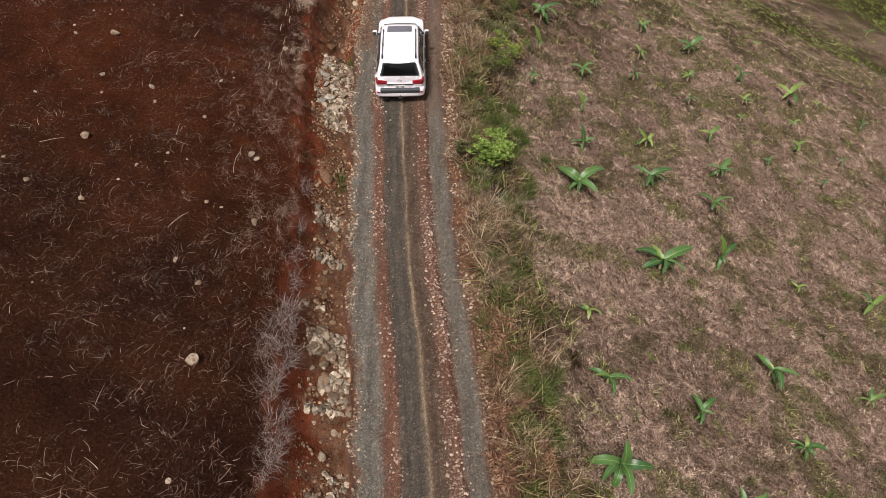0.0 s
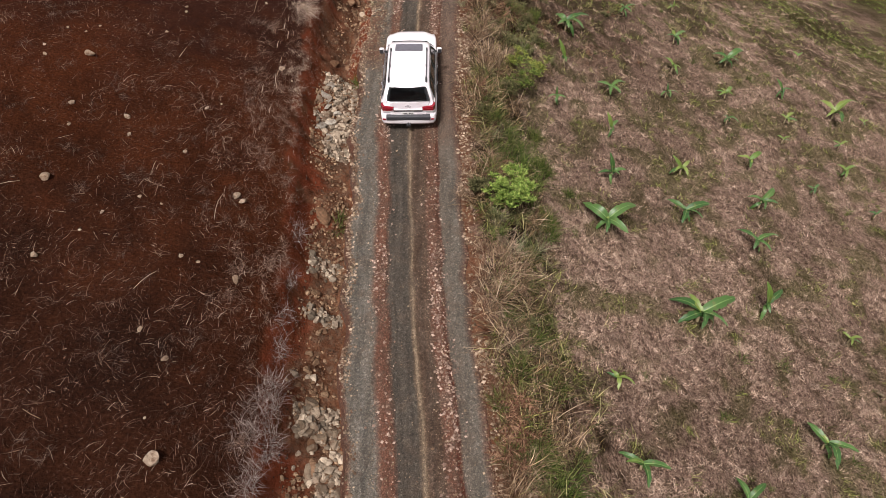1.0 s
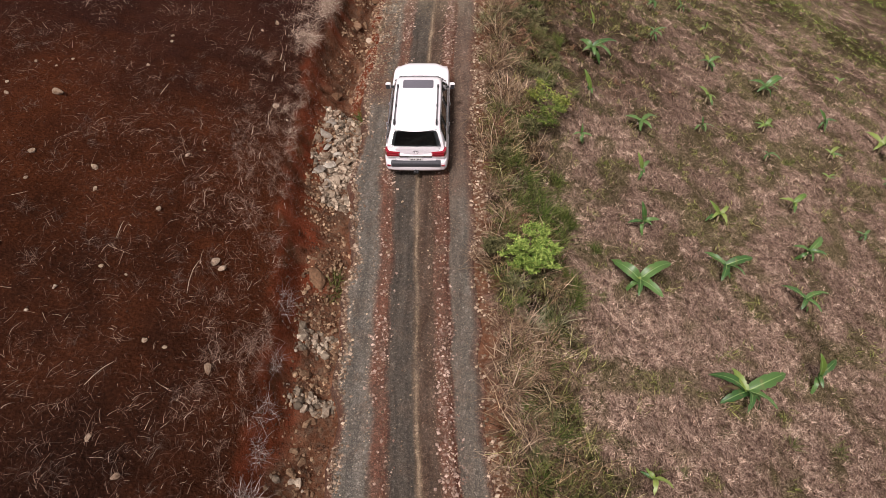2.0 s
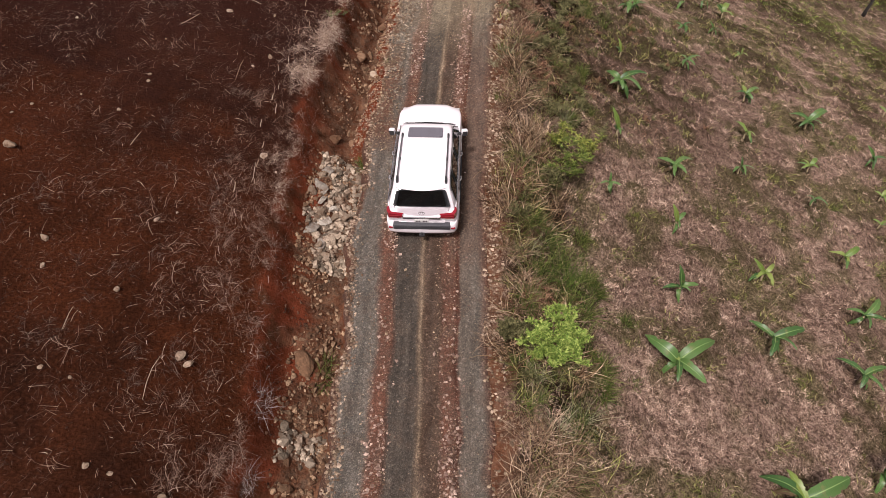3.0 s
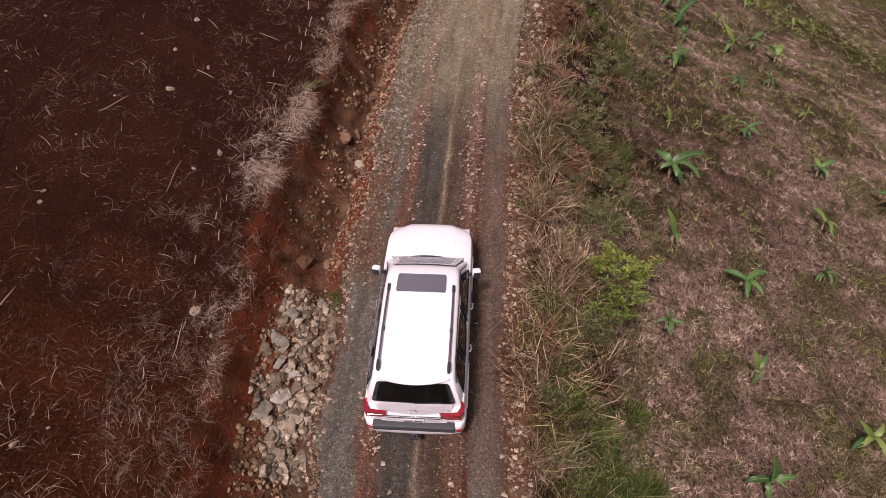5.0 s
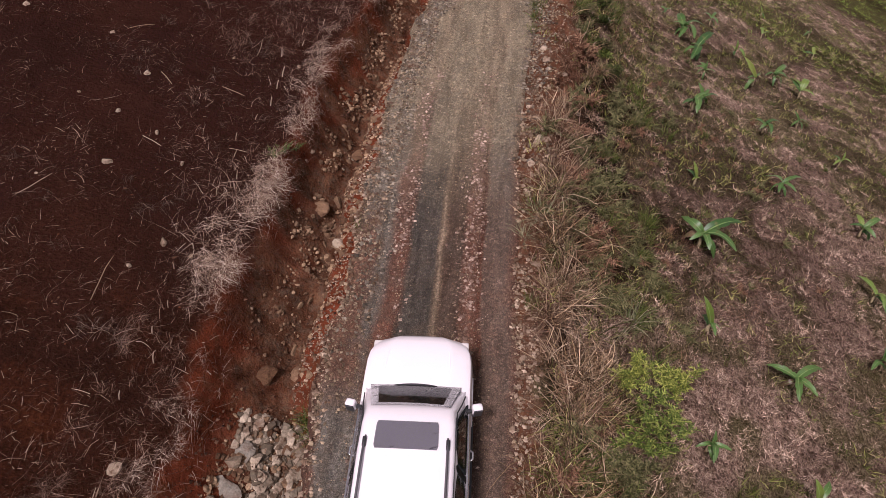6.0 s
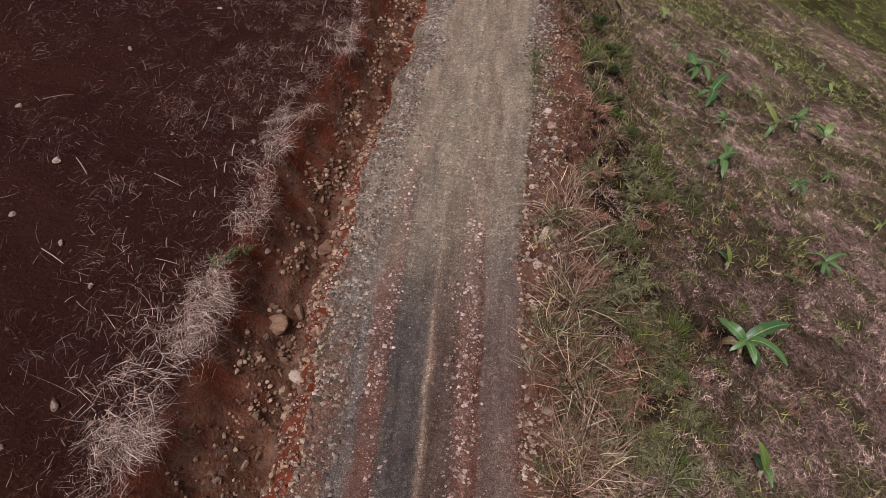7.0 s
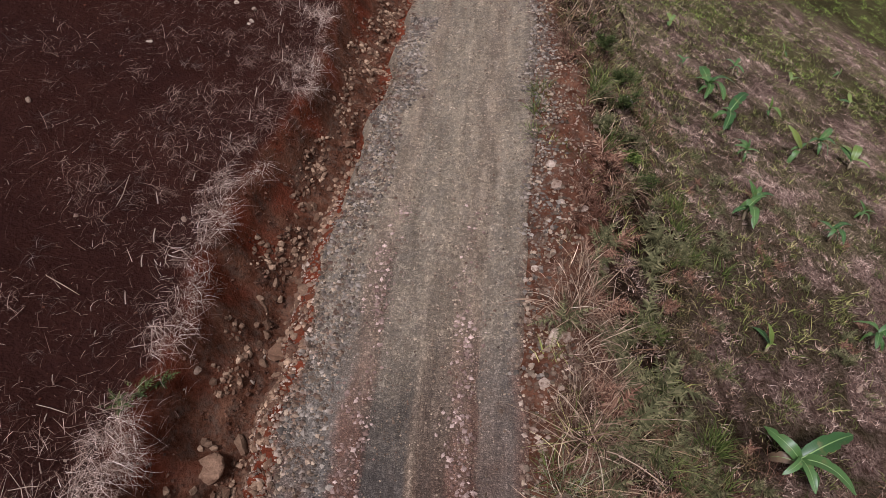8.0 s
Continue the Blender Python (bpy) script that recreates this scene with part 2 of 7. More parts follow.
def road_material():
    m = Nodes("road_gravel", 0.95, spec=0.08)
    across = m.attr("across")
    wob = m.math("MULTIPLY", m.math("SUBTRACT", m.noise(1.1, 4, 0.6, (1.4, 0.30, 1)), 0.5), 0.07)
    a = m.math("ADD", across, wob)
    grain = m.math("MULTIPLY", m.math("SUBTRACT", m.noise(9, 5, 0.75), 0.5), 0.07)
    grey, dark = (0.114, 0.100, 0.084), (0.060, 0.050, 0.041)
    red, brown = (0.112, 0.052, 0.035), (0.070, 0.044, 0.031)
    lanes = m.ramp(m.math("ADD", a, grain), (0.0, red), (0.035, grey), (0.20, grey), (0.245, red), (0.325, red), (0.355, dark), (0.515, dark), (0.56, brown), (0.66, brown),
                   (0.695, red), (0.765, red), (0.80, (0.100, 0.082, 0.066)), (0.93, (0.108, 0.094, 0.078)), (1.0, red))
    # shallow ruts along the wheel tracks, a ridge of pale dust between them, and the deep rut with its wet red clay
    for at, wide, tint, most in ((0.395, 0.010, (0.036, 0.030, 0.025), 0.6), (0.475, 0.010, (0.038, 0.031, 0.026), 0.5), (0.605, 0.011, (0.040, 0.027, 0.020), 0.5), (0.540, 0.024, (0.165, 0.112, 0.072), 0.60), (0.540, 0.009, (0.235, 0.175, 0.120), 0.65), (0.785, 0.015, (0.070, 0.021, 0.013), 0.95), (0.335, 0.008, (0.050, 0.031, 0.024), 0.6), (0.12, 0.02, (0.070, 0.064, 0.058), 0.45)):
        off = m.math("ABSOLUTE", m.math("SUBTRACT", m.math("ADD", a, m.math("MULTIPLY", grain, 0.35)), at))
        patchy = m.ramp(m.noise(1.3, 4, 0.6, (1, 0.25, 1)), (0.32, 0.25), (0.55, most))
        lanes = m.mix(m.math("MULTIPLY", patchy, m.ramp(off, (wide * 0.5, 1.0), (wide * 1.4, 0.0))), lanes, tint)
    lanes = m.mix(m.ramp(m.noise(2.6, 6, 0.7, (1, 0.45, 1)), (0.48, 0.0), (0.72, 0.5)), lanes, (0.084, 0.068, 0.054))
    lanes = m.mix(m.ramp(m.noise(1.5, 6, 0.7), (0.50, 0.0), (0.66, 0.6)), lanes, (0.092, 0.066, 0.050))
    far = m.ramp(m.noise(1.6, 6, 0.65, (1, 0.25, 1)), (0.3, (0.172, 0.136, 0.092)), (0.7, (0.280, 0.222, 0.147)))
    far = m.mix(m.ramp(m.math("ABSOLUTE", m.math("SUBTRACT", a, 0.53)), (0.02, 0.35), (0.06, 0.0)), far, (0.29, 0.235, 0.160))
    far = m.mix(m.ramp(m.noise(3.2, 6, 0.7), (0.42, 0.0), (0.62, 0.6)), far, (0.170, 0.142, 0.106))
    c = m.mix(m.attr("far"), lanes, far)
    c = m.mix(m.attr("clay"), c, m.ramp(m.noise(3, 5, 0.7), (0.3, (0.074, 0.032, 0.020)), (0.7, (0.150, 0.075, 0.048))))
    chips = m.node("ShaderNodeSeparateColor")
    m.link(m.cells(58), chips.inputs[0])
    stone = m.ramp(chips.outputs[0], (0.0, 0.50), (0.55, 0.90), (0.85, 1.5), (1.0, 2.5))
    c = m.mix(0.65, c, stone, "MULTIPLY")
    lumps = m.node("ShaderNodeSeparateColor")
    m.link(m.cells(17), lumps.inputs[0])
    c = m.mix(0.55, c, m.ramp(lumps.outputs[0], (0.0, 0.60), (0.5, 0.97), (0.90, 1.12), (0.95, 1.8)), "MULTIPLY")
    patches = m.ramp(m.noise(1.6, 6, 0.65, (2.2, 0.3, 1)), (0.3, 0.70), (0.7, 1.28))
    c = m.mix(1.0, c, patches, "MULTIPLY")
    dust = m.ramp(m.noise(5, 6, 0.7), (0.50, 0.0), (0.75, 0.35))
    c = m.mix(dust, c, (0.110, 0.080, 0.060))
    m.colour(c)
    m.bump(m.math("ADD", m.cells(42, "Distance"), m.math("MULTIPLY", m.noise(22, 5, 0.7), 1.2)), 0.75, 0.025)
    return m.mat


def plant_material(name, stops, rough=0.75, thin=0.0, per="island", clumped=False):
    """Leaf or straw, with a colour of its own for each blade."""
    m = Nodes(name, rough, spec=0.08)
    r = m.random_island() if per == "island" else m.random_object()
    c = m.ramp(r, *stops)
    c = m.mix(0.5, c, m.ramp(m.noise(9, 3), (0.3, 0.6), (0.7, 1.35)), "MULTIPLY")
    if clumped:
        c = m.mix(1.0, c, m.ramp(m.attr("tone"), (0.0, 0.14), (0.5, 0.95), (1.0, 1.75)), "MULTIPLY")
    m.colour(c)
    if thin:
        m.bsdf.inputs["Subsurface Weight"].default_value = 0.0
        glow = m.node("ShaderNodeBsdfTranslucent")
        m.link(c, glow.inputs["Color"])
        both = m.node("ShaderNodeMixShader", Fac=thin)
        m.link(m.bsdf.outputs[0], both.inputs[1])
        m.link(glow.outputs[0], both.inputs[2])
        m.link(both.outputs[0], m.tree.nodes["Material Output"].inputs["Surface"])
    return m.mat


def stone_material(name, low, high, per="object", stain=0.85):
    m = Nodes(name, 0.9, spec=0.12)
    r = m.random_object() if per == "object" else m.random_island()
    c = m.ramp(r, (0.0, low), (0.6, tuple(a * 0.65 + b * 0.35 for a, b in zip(low, high))), (1.0, high))
    c = m.mix(0.75, c, m.ramp(m.noise(7, 6, 0.7), (0.3, 0.42), (0.7, 1.4)), "MULTIPLY")
    c = m.mix(m.ramp(m.noise(3, 4), (0.46, 0.0), (0.68, stain)), c, (0.110, 0.056, 0.033))
    m.colour(c)
    m.bump(m.noise(14, 6, 0.75), 0.8, 0.04)
    return m.mat


def plain(name, c, rough=0.5, metal=0.0, coat=0.0, wear=0.12, scale=30.0):
    """Manufactured surface with slight unevenness."""
    m = Nodes(name, rough, metal, coat)
    m.colour(m.mix(wear, c, m.ramp(m.noise(scale, 5), (0.3, tuple(v * 0.4 for v in c)), (0.7, tuple(min(1, v * 1.3) for v in c)))))
    m.link(m.ramp(m.noise(6, 4), (0.3, max(0.02, rough - 0.08)), (0.7, min(1.0, rough + 0.12))), m.bsdf.inputs["Roughness"])
    return m.mat


def paint_material():
    m = Nodes("white_car_paint", 0.28, 0.0, 0.6)
    dirt = m.noise(3.5, 6, 0.7)
    c = (0.81, 0.755, 0.785)
    m.colour(m.mix(m.ramp(dirt, (0.5, 0.0), (0.8, 0.10)), c, (0.55, 0.47, 0.42)))
    return m.mat


GROUND, ROAD = ground_material(), road_material()
STONE = stone_material("weathered_stone", (0.150, 0.105, 0.070), (0.56, 0.445, 0.335))
BROWN_STONE = stone_material("earth_stained_stone", (0.100, 0.052, 0.029), (0.40, 0.265, 0.165))
BOULDER = stone_material("earthy_boulder", (0.125, 0.064, 0.035), (0.30, 0.18, 0.11))
PALE_STONE = stone_material("pale_stone", (0.28, 0.195, 0.135), (0.58, 0.455, 0.345))
PEBBLE = stone_material("gravel", (0.060, 0.040, 0.026), (0.46, 0.345, 0.235), "island")
PACKED = stone_material("packed_stone", (0.10, 0.076, 0.054), (0.60, 0.48, 0.365), "island", 0.75)
LEDGE = stone_material("pale_ledge_rock", (0.26, 0.228, 0.190), (0.50, 0.445, 0.375), "object", 0.55)
GREY_GRAVEL = stone_material("grey_gravel", (0.065, 0.053, 0.041), (0.36, 0.300, 0.235), "island", 0.7)
STRIP_GRAVEL = stone_material("pinkish_gravel", (0.13, 0.078, 0.060), (0.60, 0.44, 0.36), "island", 0.5)
PALE_GRAVEL = stone_material("pale_gravel", (0.15, 0.090, 0.058), (0.60, 0.46, 0.345), "island")
RUBBLE = stone_material("muddy_rubble", (0.075, 0.036, 0.020), (0.48, 0.32, 0.20), "island")
EARTH_CRUMB = stone_material("earth_crumbs", (0.030, 0.012, 0.007), (0.185, 0.095, 0.058), "island")
RED_CLOD = stone_material("clods", (0.015, 0.005, 0.003), (0.095, 0.031, 0.015), "island")
STRAW = plant_material("pale_straw", ((0.0, (0.028, 0.012, 0.008)), (0.6, (0.090, 0.046, 0.031)), (0.88, (0.190, 0.118, 0.086)), (1.0, (0.40, 0.285, 0.220))))
CANE = plant_material("split_cane", ((0.0, (0.27, 0.18, 0.125)), (1.0, (0.52, 0.40, 0.31))), per="object")
DRY_FIELD = plant_material("mown_dry_grass", ((0.0, (0.130, 0.077, 0.055)), (0.3, (0.310, 0.208, 0.154)), (0.7, (0.470, 0.335, 0.255)), (1.0, (0.64, 0.49, 0.385))), 0.85, clumped=True)
DULL_FIELD = plant_material("weathered_dry_grass", ((0.0, (0.034, 0.018, 0.012)), (0.4, (0.185, 0.108, 0.074)), (0.75, (0.390, 0.268, 0.200)), (1.0, (0.64, 0.49, 0.385))), 0.85, clumped=True)
GREEN_FIELD = plant_material("short_green_grass", ((0.0, (0.026, 0.032, 0.008)), (0.45, (0.098, 0.112, 0.028)), (0.85, (0.240, 0.245, 0.070)), (1.0, (0.45, 0.38, 0.18))), 0.8, 0.2, clumped=True)
LONG_STRAW = plant_material("long_straw", ((0.0, (0.028, 0.013, 0.008)), (0.52, (0.110, 0.064, 0.034)), (0.80, (0.39, 0.265, 0.150)), (1.0, (0.72, 0.54, 0.38))), 0.8, 0.1, clumped=True)
LONG_RUST = plant_material("long_russet_grass", ((0.0, (0.020, 0.009, 0.006)), (0.55, (0.090, 0.042, 0.025)), (0.85, (0.24, 0.125, 0.080)), (1.0, (0.46, 0.32, 0.23))), 0.85, 0.1, clumped=True)
DARK_MAT = plant_material("dark_fern_mat", ((0.0, (0.013, 0.008, 0.004)), (0.50, (0.064, 0.048, 0.019)), (0.85, (0.170, 0.130, 0.056)), (1.0, (0.36, 0.27, 0.15))), 0.8, 0.15, clumped=True)
LONG_GREEN = plant_material("long_green_grass", ((0.0, (0.016, 0.021, 0.006)), (0.52, (0.078, 0.092, 0.021)), (0.82, (0.270, 0.270, 0.080)), (1.0, (0.66, 0.57, 0.30))), 0.75, 0.2, clumped=True)
FAR_GREEN = plant_material("lush_far_grass", ((0.0, (0.066, 0.118, 0.019)), (0.5, (0.195, 0.290, 0.048)), (1.0, (0.38, 0.450, 0.108))), 0.8, 0.2, clumped=True)
DRY_TUFT = plant_material("dry_tuft", ((0.0, (0.045, 0.024, 0.015)), (0.45, (0.200, 0.125, 0.078)), (0.82, (0.44, 0.310, 0.205)), (1.0, (0.70, 0.56, 0.41))), 0.8, 0.1)
GREY_TUFT = plant_material("bleached_tuft", ((0.0, (0.034, 0.017, 0.012)), (0.32, (0.190, 0.118, 0.084)), (0.62, (0.50, 0.360, 0.274)), (0.95, (0.84, 0.67, 0.55))), 0.85)
BROWN_TUFT = plant_material("withered_tuft", ((0.0, (0.030, 0.014, 0.009)), (0.5, (0.125, 0.070, 0.050)), (0.85, (0.30, 0.195, 0.145)), (1.0, (0.54, 0.39, 0.31))), 0.85)
ASH_TUFT = plant_material("ashen_brush", ((0.0, (0.045, 0.028, 0.022)), (0.5, (0.170, 0.120, 0.104)), (1.0, (0.48, 0.38, 0.34))), 0.85)
DEAD_WEED = plant_material("dead_weed", ((0.0, (0.022, 0.012, 0.009)), (0.6, (0.085, 0.055, 0.043)), (1.0, (0.25, 0.18, 0.145))), 0.85)
RUST_FERN = plant_material("rust_fern", ((0.0, (0.050, 0.020, 0.012)), (0.6, (0.155, 0.077, 0.047)), (1.0, (0.34, 0.21, 0.135))), 0.85, 0.1)
GREEN_FERN = plant_material("green_fern", ((0.0, (0.030, 0.030, 0.012)), (0.5, (0.098, 0.096, 0.042)), (1.0, (0.220, 0.195, 0.095))), 0.75, 0.2)
GREEN_TUFT = plant_material("green_tuft", ((0.0, (0.024, 0.038, 0.008)), (0.5, (0.080, 0.115, 0.025)), (1.0, (0.240, 0.245, 0.082))), 0.7, 0.25)
LUSH_TUFT = plant_material("lush_tuft", ((0.0, (0.014, 0.024, 0.006)), (0.5, (0.068, 0.108, 0.022)), (0.85, (0.185, 0.225, 0.058)), (1.0, (0.44, 0.41, 0.19))), 0.7, 0.25)
PALE_TUFT = plant_material("pale_tuft", ((0.0, (0.110, 0.120, 0.062)), (0.6, (0.260, 0.255, 0.150)), (1.0, (0.46, 0.42, 0.28))), 0.75, 0.15)
BRIGHT_LEAF = plant_material("bright_leaf", ((0.0, (0.060, 0.105, 0.018)), (0.45, (0.170, 0.260, 0.052)), (1.0, (0.430, 0.510, 0.140))), 0.6, 0.25)
OLIVE_LEAF = plant_material("olive_leaf", ((0.0, (0.034, 0.054, 0.012)), (0.6, (0.105, 0.150, 0.034)), (1.0, (0.340, 0.375, 0.095))), 0.65, 0.2)
YELLOW_LEAF = plant_material("yellow_green_leaf", ((0.0, (0.046, 0.072, 0.015)), (0.5, (0.180, 0.225, 0.046)), (1.0, (0.60, 0.60, 0.16))), 0.65, 0.25)
DULL_LEAF = plant_material("dull_shrub_leaf", ((0.0, (0.020, 0.030, 0.009)), (0.55, (0.060, 0.082, 0.024)), (1.0, (0.150, 0.165, 0.055))), 0.7, 0.2)
BURNT = plain("dark_bark", (0.022, 0.017, 0.014), 0.9, wear=0.6, scale=18)
BARK = plain("bark", (0.13, 0.085, 0.055), 0.9, wear=0.6, scale=40)


def banana_material(name, low, high):
    m = Nodes(name, 0.42, spec=0.5)
    c = m.ramp(m.random_object(), (0.0, low), (1.0, high))
    veins = m.node("ShaderNodeTexWave", Scale=9.0, Distortion=2.0)
    m.link(m.coords(), veins.inputs["Vector"])
    c = m.mix(0.25, c, m.ramp(veins.outputs["Fac"], (0.0, 0.75), (1.0, 1.25)), "MULTIPLY")
    c = m.mix(m.ramp(m.noise(5, 4), (0.60, 0.0), (0.78, 0.6)), c, (0.20, 0.15, 0.06))
    m.colour(c)
    glow = m.node("ShaderNodeBsdfTranslucent")
    m.link(c, glow.inputs["Color"])
    both = m.node("ShaderNodeMixShader", Fac=0.25)
    m.link(m.bsdf.outputs[0], both.inputs[1])
    m.link(glow.outputs[0], both.inputs[2])
    m.link(both.outputs[0], m.tree.nodes["Material Output"].inputs["Surface"])
    return m.mat


BANANA_LEAF = banana_material("banana_leaf", (0.034, 0.092, 0.022), (0.088, 0.172, 0.044))
YOUNG_LEAF = banana_material("young_banana_leaf", (0.105, 0.180, 0.032), (0.220, 0.275, 0.062))
DEAD_LEAF = banana_material("dead_banana_leaf", (0.085, 0.052, 0.030), (0.16, 0.105, 0.062))
MIDRIB = plain("midrib", (0.22, 0.33, 0.11), 0.5)
BANANA_STEM = plain("banana_stem", (0.34, 0.27, 0.16), 0.6, wear=0.6, scale=14)
PAINT = paint_material()
GLASS_DARK = plain("tinted_glass", (0.006, 0.007, 0.008), 0.06, 0.0, 1.0, 0.05)
# the sky's reflection is put into the pale grey base colour
GLASS_ROOF = plain("sunroof_glass", (0.26, 0.245, 0.285), 0.08, 0.0, 1.0, 0.05)
BLACK_PLASTIC = plain("black_plastic", (0.022, 0.022, 0.024), 0.6, wear=0.4)
GREY_PLASTIC = plain("grey_step_pad", (0.055, 0.055, 0.062), 0.65, wear=0.5)
CHROME = plain("chrome", (0.75, 0.75, 0.76), 0.18, 1.0, 0.0, 0.1)
RAIL_METAL = plain("dark_rail_metal", (0.16, 0.15, 0.16), 0.35, 0.7)
RED_LENS = plain("red_lens", (0.24, 0.006, 0.016), 0.15, 0.0, 1.0, 0.2)
DARK_RED = plain("dark_red_lens", (0.20, 0.008, 0.012), 0.2, 0.0, 1.0, 0.2)
CLEAR_LENS = plain("clear_lens", (0.62, 0.56, 0.56), 0.12, 0.0, 1.0)
TYRE = plain("tyre_rubber", (0.03, 0.027, 0.025), 0.85, wear=0.6)
ALLOY = plain("alloy", (0.5, 0.5, 0.52), 0.3, 0.9)
PLATE = plain("plate_white", (0.68, 0.66, 0.64), 0.45, wear=0.3)
PLATE_INK = plain("plate_ink", (0.07, 0.05, 0.06), 0.5)
COWL = plain("grey_cowl", (0.035, 0.033, 0.038), 0.8)
MIRROR_DARK = plain("shaded_mirror", (0.035, 0.035, 0.04), 0.35, 0.0, 0.3)
# near-black colour stands for the shade below the car and inside the arches
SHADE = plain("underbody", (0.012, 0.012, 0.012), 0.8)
RAG = plain("pale_rag", (0.52, 0.50, 0.47), 0.9, wear=0.5)


# ---------------------------------------------------------------- mesh helpers
def mesh_from(name, verts, faces, materials, smoothly=False, **attrs):
    """A mesh from arrays: verts (n, 3), faces (m, 3 or 4), and float attributes of the points."""
    me = bpy.data.meshes.new(name)
    verts, faces = np.asarray(verts, np.float32), np.asarray(faces, np.int32)
    me.vertices.add(len(verts))
    me.vertices.foreach_set("co", verts.ravel())
    me.loops.add(faces.size)
    me.loops.foreach_set("vertex_index", faces.ravel())
    me.polygons.add(len(faces))
    me.polygons.foreach_set("loop_start", np.arange(len(faces), dtype=np.int32) * faces.shape[1])
    me.polygons.foreach_set("use_smooth", np.full(len(faces), smoothly))
    for key, values in attrs.items():
        me.attributes.new(key, "FLOAT", "POINT").data.foreach_set("value", np.asarray(values, np.float32).ravel())
    me.update(calc_edges=True)
    me.validate()
    for m in materials if isinstance(materials, (list, tuple)) else [materials]:
        me.materials.append(m)
    return me


def mesh_of(name, bm, material, smoothly=False):
    me = bpy.data.meshes.new(name)
    bmesh.ops.recalc_face_normals(bm, faces=bm.faces)
    bm.to_mesh(me)
    bm.free()
    me.materials.append(material)
    if smoothly:
        me.shade_smooth()
    return me


def part(name, data, parent, label="", m=None):
    """One mesh as a part of a thing, or of a part."""
    ob = new(name, data)
    ob.parent = parent
    if m is not None:
        ob.matrix_basis = m
    if label:
        tagged(ob, label)
    return ob


def grid_faces(nx, ny):
    i = np.arange(nx * ny).reshape(ny, nx)
    return np.stack([i[:-1, :-1], i[:-1, 1:], i[1:, 1:], i[1:, :-1]], -1).reshape(-1, 4)


def widening(start, step, factor, limit):
    """Coordinates that run outwards from start in growing steps."""
    out, x = [], start
    while abs(x) < limit:
        step *= factor
        x += step
        out.append(x)
    return out


# ---------------------------------------------------------------- ground and road
def lush_band(x, y):
    """Strips of fresh green that cross the far slope."""
    s = 0.53 * x + 0.85 * y + 7 * (fbm(x * 0.25, y * 0.25, 55) - 0.5)
    return 0.9 * np.exp(-((s - 62) / 4.2) ** 2) + 0.9 * smooth(76, 82, s)


def greenness(x, y):
    """How green the grass of the downhill side is, 0 to 1."""
    e = x - road_mid(y) - 1.95
    patch = smooth(0.48, 0.64, fbm(x * 0.9 + 5, y * 0.9, 51) - 0.02 * (1 - smooth(14, 24, y)) + 0.045 * smooth(26, 31, y) + 0.075 * smooth(33, 40, y)) * 0.8
    verge = 0.4 * smooth(0.4, 1.0, e) * (1 - smooth(1.6, 3.4, e + 3.5 * (fbm(x * 0.5, y * 0.35, 53) - 0.5))) * smooth(0.42, 0.58, fbm(x * 1.1, y * 0.9, 57))
    strip = 0.90 * np.exp(-((e - 3.7) / 1.5) ** 2) * smooth(33, 38, y) * smooth(0.36, 0.54, fbm(x * 1.2, y * 0.6, 56))
    far = lush_band(x, y)
    return np.clip(np.maximum.reduce([patch, verge, strip, far]), 0, 1)


def worn(x, y):
    """The stretch of slope near the verge where the cut grass has weathered dark."""
    near = (1 - smooth(8, 14, x + 4 * (fbm(x * 0.3, y * 0.3, 58) - 0.5))) * (1 - smooth(37, 43, y)) * smooth(25, 34, y)
    return np.maximum(near, (0.45 + 0.35 * smooth(34, 40, y)) * smooth(0.46, 0.58, fbm(x * 0.38, y * 0.38, 59)))


def gaps(x, y):
    """Openings in the growth of the verge where ground painted shade-dark shows, 0 to 1."""
    return 1 - smooth(0.43, 0.51, fbm(x * 1.5, y * 1.3, 109, 3))


